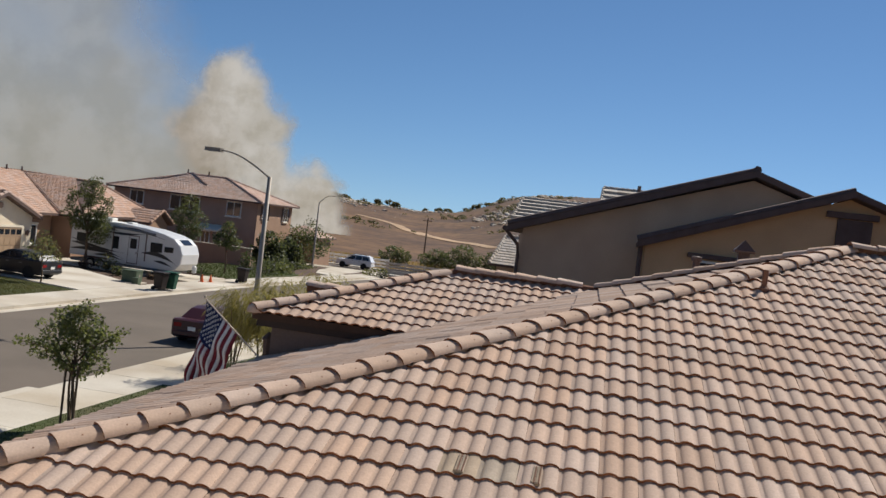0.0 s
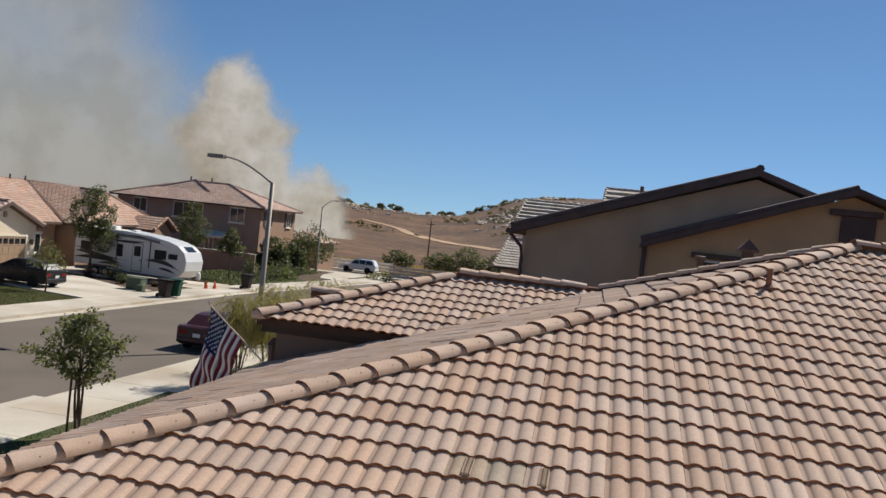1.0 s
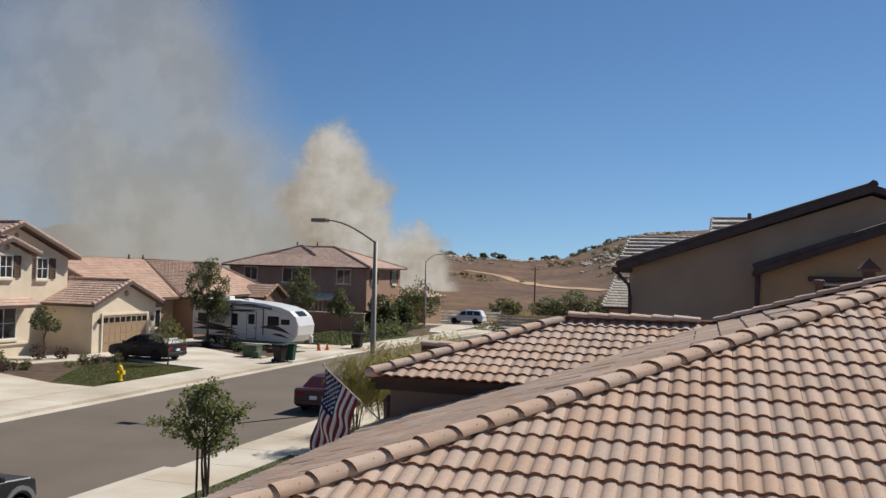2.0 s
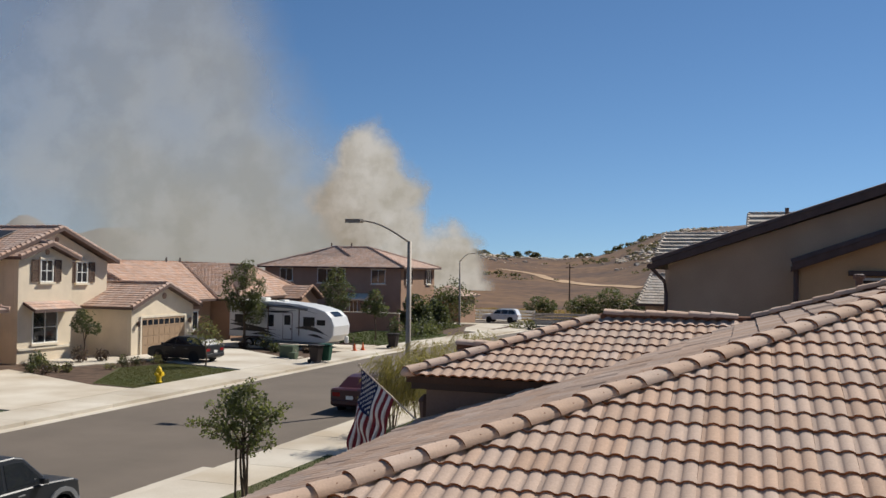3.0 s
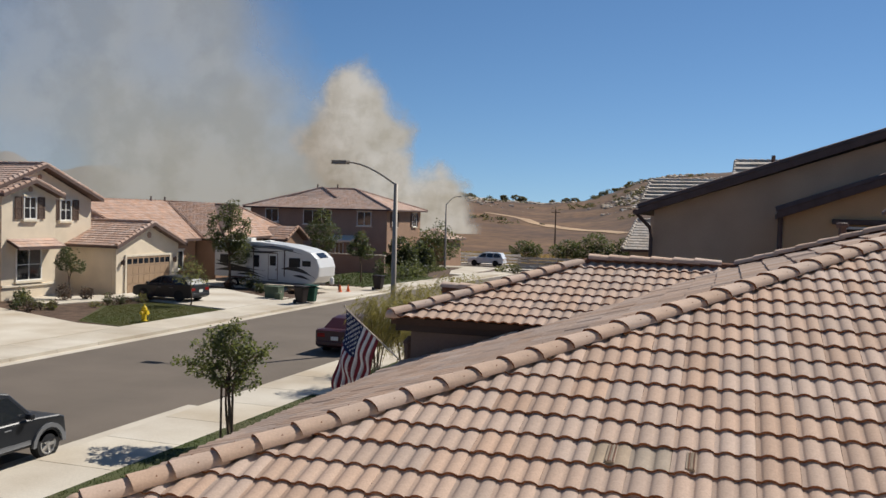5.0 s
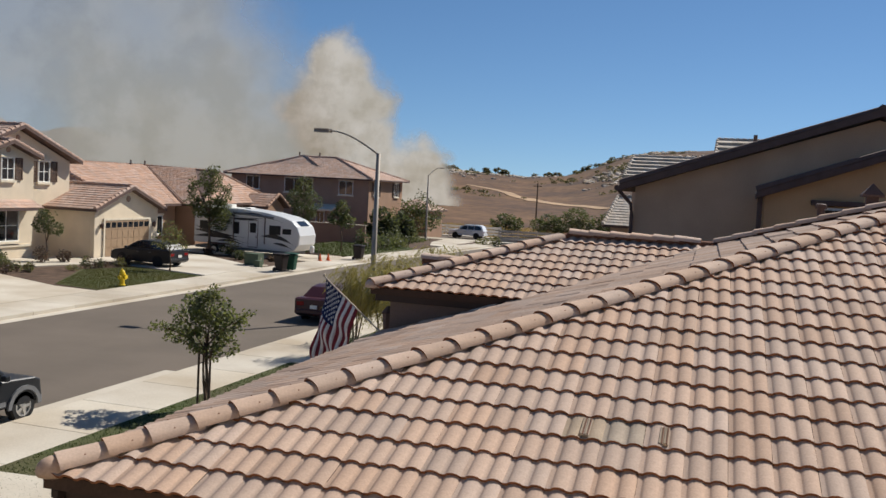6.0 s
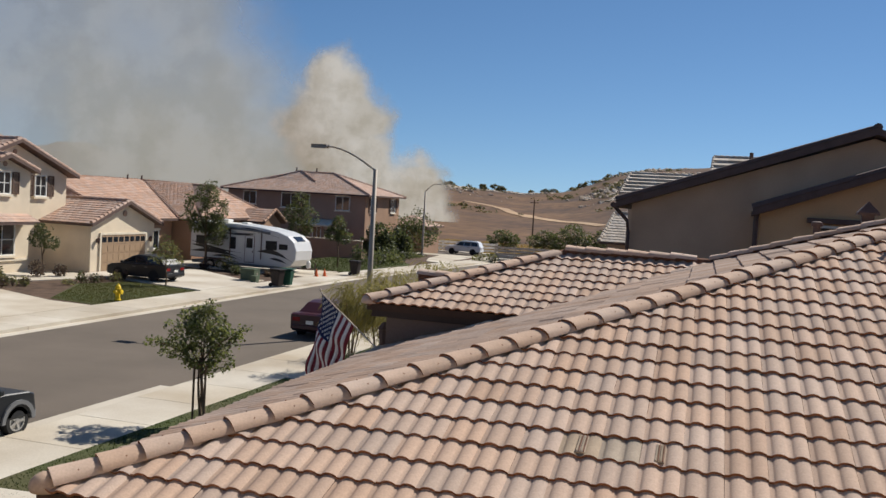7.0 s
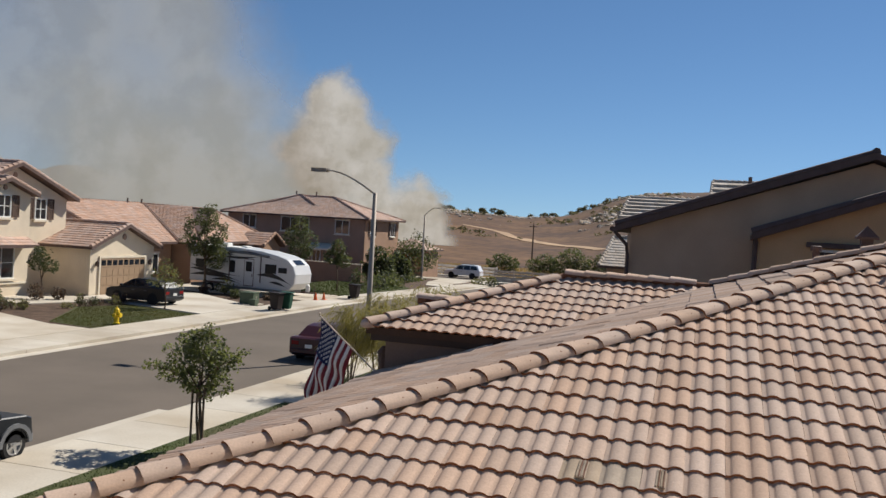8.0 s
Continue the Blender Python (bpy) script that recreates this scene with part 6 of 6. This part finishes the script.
# ---- the hills ----
def on_hill(az, up):
    """Where a sight line at that azimuth and slope meets the ground."""
    r = 130.0
    while r < 640:
        x, y = -r * math.sin(radians(az)), r * math.cos(radians(az))
        if ground_z(x, y) >= 5.8 + r * up:
            break
        r += 2.0
    return Vector((-r * math.sin(radians(az)), r * math.cos(radians(az)), 0))


def hill_track(stops, width, label):
    pts = [on_hill(a, u) for a, u in stops]
    verts, faces = [], []
    path = []
    for a, b in zip(pts, pts[1:]):
        n = max(2, int((b - a).length / 5))
        path += [a.lerp(b, i / n) for i in range(n)]
    path.append(pts[-1])
    for i, p in enumerate(path):
        d = (path[min(i + 1, len(path) - 1)] - path[max(i - 1, 0)]).normalized()
        s = Vector((-d.y, d.x, 0)) * width * (1 + 0.3 * noise.noise(p * 0.05))
        for q in (p - s, p, p + s):
            verts.append((q.x, q.y, ground_z(q.x, q.y) + 0.16))
    for i in range(len(path) - 1):
        for k in (0, 1):
            a = 3 * i + k
            faces.append((a, a + 1, a + 4, a + 3))
    tagged(raw("dirt_track", verts, faces, M["track"], smooth=True), label, "track", kind="structure")


hill_track([(16.0, 0.0020), (15.2, 0.0005), (13.9, -0.003), (13.2, -0.0072), (12.4, -0.0095), (11.2, -0.0125), (9.6, -0.0145), (7.5, -0.016)], 2.2, "pale dirt track winding across the dry hillside")


def boulders(count, seed):
    rnd = random.Random(seed)
    verts, faces = [], []
    base = bmesh.new()
    bmesh.ops.create_icosphere(base, subdivisions=1, radius=1)
    bv, bf = [v.co.copy() for v in base.verts], [[v.index for v in f.verts] for f in base.faces]
    base.free()
    for _ in range(count):
        az = rnd.uniform(2, 22)
        r = 600 - abs(rnd.gauss(0, 42)) if az > 9 else rnd.uniform(380, 600)
        x, y = -r * math.sin(radians(az)), r * math.cos(radians(az))
        s = rnd.choice((0.3, 0.4, 0.5, 0.7, 0.9, 1.2)) * rnd.uniform(0.7, 1.2)
        if noise.noise((x * 0.02, y * 0.02, 3.3)) < -0.05:
            continue
        sx, sy, sz = s * rnd.uniform(0.8, 1.5), s * rnd.uniform(0.8, 1.3), s * rnd.uniform(0.5, 0.9)
        o = len(verts)
        z = ground_z(x, y)
        for v in bv:
            k = 1 + 0.25 * noise.noise(v * 1.7 + Vector((x, y, 0)))
            verts.append((x + v.x * sx * k, y + v.y * sy * k, z + v.z * sz * k + sz * 0.3))
        faces += [[i + o for i in f] for f in bf]
    tagged(raw("boulders", verts, faces, M["rock"]), "pale granite boulders scattered over the hilltop", "boulder", kind="stuff")


boulders(5200, 5)


M["leaf_scrub"] = leaf_mat("scrub_leaf", (0.115, 0.105, 0.065))


def hill_brush(count, seed):
    rnd = random.Random(seed)
    blobs = []
    for _ in range(count):
        az = rnd.uniform(2, 22)
        r = rnd.uniform(330, 615)
        x, y = -r * math.sin(radians(az)), r * math.cos(radians(az))
        if noise.noise((x * 0.015, y * 0.015, 8.1)) < 0.05:
            continue
        s = rnd.uniform(0.5, 1.3)
        blobs.append((x, y, ground_z(x, y) + s * 0.4, s * 1.4, s * 1.2, s * 0.7))
    for az, h in ((19.6, 4.5), (18.9, 3.0), (18.2, 3.6), (17.6, 4.2), (17.1, 3.4), (16.9, 4.0), (15.9, 3.2), (14.75, 5.0), (14.05, 5.6), (13.8, 4.6), (12.0, 3.0), (11.2, 3.2), (10.9, 3.6), (10.5, 3.0), (9.4, 3.0), (8.9, 4.2), (8.3, 3.2), (7.4, 3.2)):
        for k in range(4):
            a = az + rnd.uniform(-0.22, 0.22)
            x, y = -596 * math.sin(radians(a)), 596 * math.cos(radians(a))
            blobs.append((x, y, ground_z(x, y) + h * (0.22 + 0.13 * k), h * 0.44, h * 0.44, h * 0.26))
    v, f = leaf_cloud(blobs, 24000, 0.75, rnd)
    tagged(raw("hill_brush", v, f, M["leaf_scrub"]), "dark scrub and far trees on the dry hills", "scrub", kind="stuff")


hill_brush(900, 6)


def power_pole(az, r, h):
    x, y = -r * math.sin(radians(az)), r * math.cos(radians(az))
    z = ground_z(x, y)
    e = thing("power_pole", "thin wooden power pole standing in the dry field", "power pole", "", (x, y, z))
    part("pole", tube([(x, y, z - 0.3), (x, y, z + h)], [0.18, 0.12], 8), M["bark"], e)
    part("cross_arm", box(x - 1.0, x + 1.0, y - 0.06, y + 0.06, z + h - 0.8, z + h - 0.65), M["bark"], e)


power_pole(11.75, 205, 8.2)


def mountains():
    """Far hazy mountains beyond the smoke."""
    verts, faces = [], []
    n = 160
    for i in range(n + 1):
        az = 24 + 50 * i / n
        e = 0.9 + 1.65 * math.exp(-((az - 43.8) / 1.5) ** 2) + 1.3 * math.exp(-((az - 39) / 3.5) ** 2) + 1.2 * math.exp(-((az - 54) / 5.0) ** 2) + 0.15 * noise.noise((az * 0.9, 0, 0)) + 0.35 * math.exp(-((az - 31) / 3.0) ** 2)
        for r, k in ((1500, -0.3), (1800, 0.55), (2100, 1.0), (2500, 0.3)):
            h = 5.8 + 2100 * math.tan(radians(e)) * k + (9 * noise.noise((az * 1.4, r * 0.01, 2.0)) if 0 < k < 1 else 0)
            verts.append((-r * math.sin(radians(az)), r * math.cos(radians(az)), h))
    for i in range(n):
        for k in range(3):
            a = 4 * i + k
            faces.append((a, a + 1, a + 5, a + 4))
    tagged(raw("mountains", verts, faces, M["far_hill"], smooth=True), "distant hazy grey-brown mountains", "mountain", kind="structure")


M["far_hill"] = mat("hazy_mountain", (0.20, 0.165, 0.15), 1.0, 0.1, 0.01, 0.08, 0.0)
mountains()


# ---- smoke ----
def smoke_material():
    m = bpy.data.materials.new("smoke")
    m.use_nodes = True
    nt = m.node_tree
    N, L = nt.nodes, nt.links
    N.clear()

    def math_node(op, a, b=None, c=None, clamp=False):
        n = N.new("ShaderNodeMath")
        n.operation, n.use_clamp = op, clamp
        for i, v in enumerate((a, b, c)):
            if v is None:
                continue
            if isinstance(v, (int, float)):
                n.inputs[i].default_value = v
            else:
                L.new(v, n.inputs[i])
        return n.outputs[0]

    def ramp(v, lo, hi, a=0.0, b=1.0):
        n = N.new("ShaderNodeMapRange")
        n.interpolation_type = "SMOOTHSTEP"
        n.inputs[1].default_value, n.inputs[2].default_value, n.inputs[3].default_value, n.inputs[4].default_value = lo, hi, a, b
        L.new(v, n.inputs[0])
        return n.outputs[0]

    def turbulence(scale, detail, vec, rough=0.55):
        n = N.new("ShaderNodeTexNoise")
        n.inputs["Scale"].default_value, n.inputs["Detail"].default_value, n.inputs["Roughness"].default_value = scale, detail, rough
        L.new(vec, n.inputs["Vector"])
        return n

    co = N.new("ShaderNodeTexCoord").outputs["Object"]
    n1 = turbulence(0.055, 5, co)
    n2 = turbulence(0.16, 6, co, 0.6)
    n3 = turbulence(0.018, 3, co)
    # billowing: shift the place by the noise
    shift = N.new("ShaderNodeVectorMath")
    shift.operation = "MULTIPLY_ADD"
    L.new(n1.outputs["Color"], shift.inputs[0])
    shift.inputs[1].default_value, shift.inputs[2].default_value = (17, 0, 17), (-8.5, 0, -8.5)
    shift2 = N.new("ShaderNodeVectorMath")
    shift2.operation = "MULTIPLY_ADD"
    L.new(n2.outputs["Color"], shift2.inputs[0])
    shift2.inputs[1].default_value = (6, 0, 6)
    L.new(shift.outputs[0], shift2.inputs[2])
    add = N.new("ShaderNodeVectorMath")
    L.new(co, add.inputs[0]), L.new(shift2.outputs[0], add.inputs[1])
    sep = N.new("ShaderNodeSeparateXYZ")
    L.new(add.outputs[0], sep.inputs[0])
    u, v = sep.outputs[0], sep.outputs[2]
    # rising column: a chain of billows
    dist = None
    for cu, cv, r in ((-9, 37, 9.5), (-6, 33, 9.5), (-15, 29, 9.5), (-2, 29, 9.0), (-10, 20, 11.5), (1, 19, 8.5), (6, 13, 7.5), (11, 9, 8.5), (17, 5, 9.5), (0, 8, 10), (15, 14, 8.0)):
        dx, dz = math_node("SUBTRACT", u, cu), math_node("SUBTRACT", v, cv)
        d = math_node("SUBTRACT", math_node("SQRT", math_node("ADD", math_node("MULTIPLY", dx, dx), math_node("MULTIPLY", dz, dz))), r)
        dist = d if dist is None else math_node("SMOOTH_MIN", dist, d, 3.0)
    column = ramp(dist, 2.0, -4.2, 0.0, 0.96)
    thin = ramp(v, 4.0, 16.0, 0.95, 1.0)
    column = math_node("MULTIPLY", column, thin)
    # broad veil drifting to the left and up
    edge = math_node("ADD", math_node("MULTIPLY", v, 0.36), u)          # grows to the right and up
    veil = ramp(edge, 2.0, -27.0, 0.0, 0.94)
    body = ramp(n3.outputs[0], 0.32, 0.60, 0.80, 1.0)
    veil = math_node("MULTIPLY", veil, body)
    veil = math_node("MULTIPLY", veil, ramp(v, 95.0, 25.0, 0.62, 1.0))
    veil = math_node("MULTIPLY", veil, ramp(u, -125.0, -65.0, 0.48, 1.0))
    low = math_node("MULTIPLY", ramp(v, 50.0, 14.0, 0.0, 0.90), ramp(u, 6.0, -18.0))
    low = math_node("MULTIPLY", low, ramp(u, -95.0, -55.0, 0.25, 1.0))
    veil = math_node("MULTIPLY", veil, math_node("SUBTRACT", 1.0, math_node("MULTIPLY", ramp(u, -55.0, -90.0, 0.0, 0.28), ramp(v, 34.0, 18.0))))
    clear = math_node("MULTIPLY", math_node("MULTIPLY", math_node("SUBTRACT", 1.0, veil), math_node("SUBTRACT", 1.0, column)), math_node("SUBTRACT", 1.0, low))
    alpha = math_node("SUBTRACT", 1.0, clear, clamp=True)
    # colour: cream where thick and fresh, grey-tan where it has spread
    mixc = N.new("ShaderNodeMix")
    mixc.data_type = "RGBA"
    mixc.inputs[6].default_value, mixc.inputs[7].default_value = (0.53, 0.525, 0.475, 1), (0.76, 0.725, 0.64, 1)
    # the fresh column: shaded left side painted brown, lit right side cream
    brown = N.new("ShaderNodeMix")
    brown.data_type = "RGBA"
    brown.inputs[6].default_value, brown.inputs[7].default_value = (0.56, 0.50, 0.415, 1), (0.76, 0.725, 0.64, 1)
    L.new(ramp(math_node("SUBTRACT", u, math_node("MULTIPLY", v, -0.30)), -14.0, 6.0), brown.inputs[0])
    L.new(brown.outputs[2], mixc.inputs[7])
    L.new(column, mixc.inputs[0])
    # noise multiplies in a darker tone as painted shading between the billows
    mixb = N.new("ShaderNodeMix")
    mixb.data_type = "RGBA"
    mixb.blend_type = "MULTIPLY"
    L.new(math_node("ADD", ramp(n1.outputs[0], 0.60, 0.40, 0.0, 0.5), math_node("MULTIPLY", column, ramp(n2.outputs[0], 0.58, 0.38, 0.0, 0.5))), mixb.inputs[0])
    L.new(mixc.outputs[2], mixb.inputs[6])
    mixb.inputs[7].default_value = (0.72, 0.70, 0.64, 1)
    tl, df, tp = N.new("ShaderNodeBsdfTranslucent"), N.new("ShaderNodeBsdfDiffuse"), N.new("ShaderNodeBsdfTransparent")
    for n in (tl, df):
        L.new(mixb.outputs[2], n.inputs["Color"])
    half, out = N.new("ShaderNodeMixShader"), N.new("ShaderNodeMixShader")
    half.inputs[0].default_value = 0.30
    L.new(tl.outputs[0], half.inputs[1]), L.new(df.outputs[0], half.inputs[2])
    L.new(alpha, out.inputs[0]), L.new(tp.outputs[0], out.inputs[1]), L.new(half.outputs[0], out.inputs[2])
    mo = N.new("ShaderNodeOutputMaterial")
    L.new(out.outputs[0], mo.inputs[0])
    return m


AXIS = radians(21.6)
verts, faces = [], []
nu, nv = 37, 16
for j in range(nv + 1):
    for i in range(nu + 1):
        verts.append((-260 + 300 * i / nu, 0.0, -3 + 160 * j / nv))
for j in range(nv):
    for i in range(nu):
        a = j * (nu + 1) + i
        faces.append((a, a + 1, a + nu + 2, a + nu + 1))
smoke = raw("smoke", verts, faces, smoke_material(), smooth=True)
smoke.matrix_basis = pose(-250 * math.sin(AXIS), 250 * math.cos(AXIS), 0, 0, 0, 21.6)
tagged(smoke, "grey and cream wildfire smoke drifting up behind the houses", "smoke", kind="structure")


# ---- roof tiles, last ----
lay_tiles(roof, m_main, 25, lambda y: (y, 1.0), lambda y: (EAST - C.x, 0.0), lambda j, c: c * COL + C.x < 2.6, M["tile"], M["tile_i"], 1, {(4, 12), (4, 13)})
m_west = face_matrix(C - ALONG * 0.05, -UP, ALONG, SLOPE)
def west_edge(y):
    """Far edge of the west face: the block's wall, the valley, then the far hip."""
    stops = [(0.0, (WEST_END - C).dot(UP)), ((VAL - C).dot(ALONG), (VAL - C).dot(UP)), ((MEET - C).dot(ALONG), (MEET - C).dot(UP)), (RUN, RUN)]
    for (y0, d0), (y1, d1) in zip(stops, stops[1:]):
        if y < y1 - 0.01 or y1 == RUN:
            k = (d1 - d0) / (y1 - y0)
            return -(d0 + k * (y - y0)), -k


lay_tiles(roof, m_west, 25, west_edge, lambda y: (-y, -1.0), lambda j, c: False, M["tile"], M["tile_i"], 2)
SX, SY = 1.10, 0.8775   # the entry block's tiles: wider, shorter courses
WCUT = SY / SX
grow = Matrix.Diagonal((SX, SY, 1.0, 1.0))
m_wing = face_matrix(WING + Vector((0, -0.05, 0)), (1, 0, 0), (0, 1, 0), WSLOPE) @ grow
VLEAN = (MEET.x - VAL.x) / WRUN
lay_tiles(wing_roof, m_wing, 9, lambda y: (y * WCUT, WCUT), lambda y: ((VAL.x - WING.x) / SX + y * WCUT * VLEAN, WCUT * VLEAN), lambda j, c: True, M["tile"], M["tile_i"], 3)
m_wing_w = face_matrix(WING + Vector((-0.05, 0, 0)), (0, -1, 0), (1, 0, 0), WSLOPE) @ grow
lay_tiles(wing_roof, m_wing_w, 9, lambda y: (-2 * WRUN / SX + y * WCUT, WCUT), lambda y: (-y * WCUT, -WCUT), lambda j, c: False, M["tile"], M["tile_i"], 4)
lay_caps(roof, C + (A1 - C).normalized() * 0.10, A1, 5, lift=0.032)
lay_caps(roof, MEET, A1, 6)
lay_caps(roof, A1, AE, 8)
lay_caps(wing_roof, WING, WA, 9, lift=0.045)
lay_caps(wing_roof, WA, MEET, 10)

# small gable over the porch, behind the entry block's hip
PORCH = Vector((-5.16, 14.82, WING.z))
PRUN = 0.73
part("porch_gable", prism([(PORCH.x + 0.1, PORCH.y, PORCH.z - 0.1), (PORCH.x + 0.1, PORCH.y + 2 * PRUN, PORCH.z - 0.1), (PORCH.x + 0.1, PORCH.y + PRUN, PORCH.z + PRUN * WSLOPE - 0.02)], (1.1, 0, 0)), M["taupe"], house)
m_porch = face_matrix(PORCH, (1, 0, 0), (0, 1, 0), WSLOPE) @ grow
lay_tiles(wing_roof, m_porch, 2, lambda y: (0.0, 0.0), lambda y: (0.85, 0.0), lambda j, c: False, M["tile"], M["tile_i"], 14)
lay_caps(wing_roof, PORCH + Vector((-0.05, PRUN, PRUN * WSLOPE)), PORCH + Vector((0.9, PRUN, PRUN * WSLOPE)), 15)

# rounded starter at the foot of the hip
for p, par in ((C + Vector((0.05, 0.05, 0.03)), roof), (WING + Vector((0.03, 0.03, 0.03)), wing_roof)):
    bm = bmesh.new()
    bmesh.ops.create_uvsphere(bm, u_segments=16, v_segments=8, radius=0.125)
    for v in bm.verts:
        v.co = Vector((v.co.x * 1.05, v.co.y * 1.05, max(v.co.z, -0.04) * 0.85)) + p
    part("hip_starter", bm, M["cap"], par, smooth=True)
# exposed ribbed locks beside the slipped grey tiles
for n in (24.45, 28.30):
    m = m_main @ Matrix.Translation((n * 0.1525 + 0.06, 4.08 * TILE_LEN, -0.012)) @ Matrix.Rotation(-0.07, 4, "X")
    lock = part("tile_lock", box(0.0, 0.075, 0.0, 0.27, 0.05, 0.066, 0.003, ), M["tile_grey"], roof)
    lock.matrix_basis = m
    for k in range(4):
        rib = part("rib", box(0.006 + k * 0.018, 0.014 + k * 0.018, 0.004, 0.266, 0.066, 0.074), M["mortar"] if k % 2 else M["tile_grey"], lock)
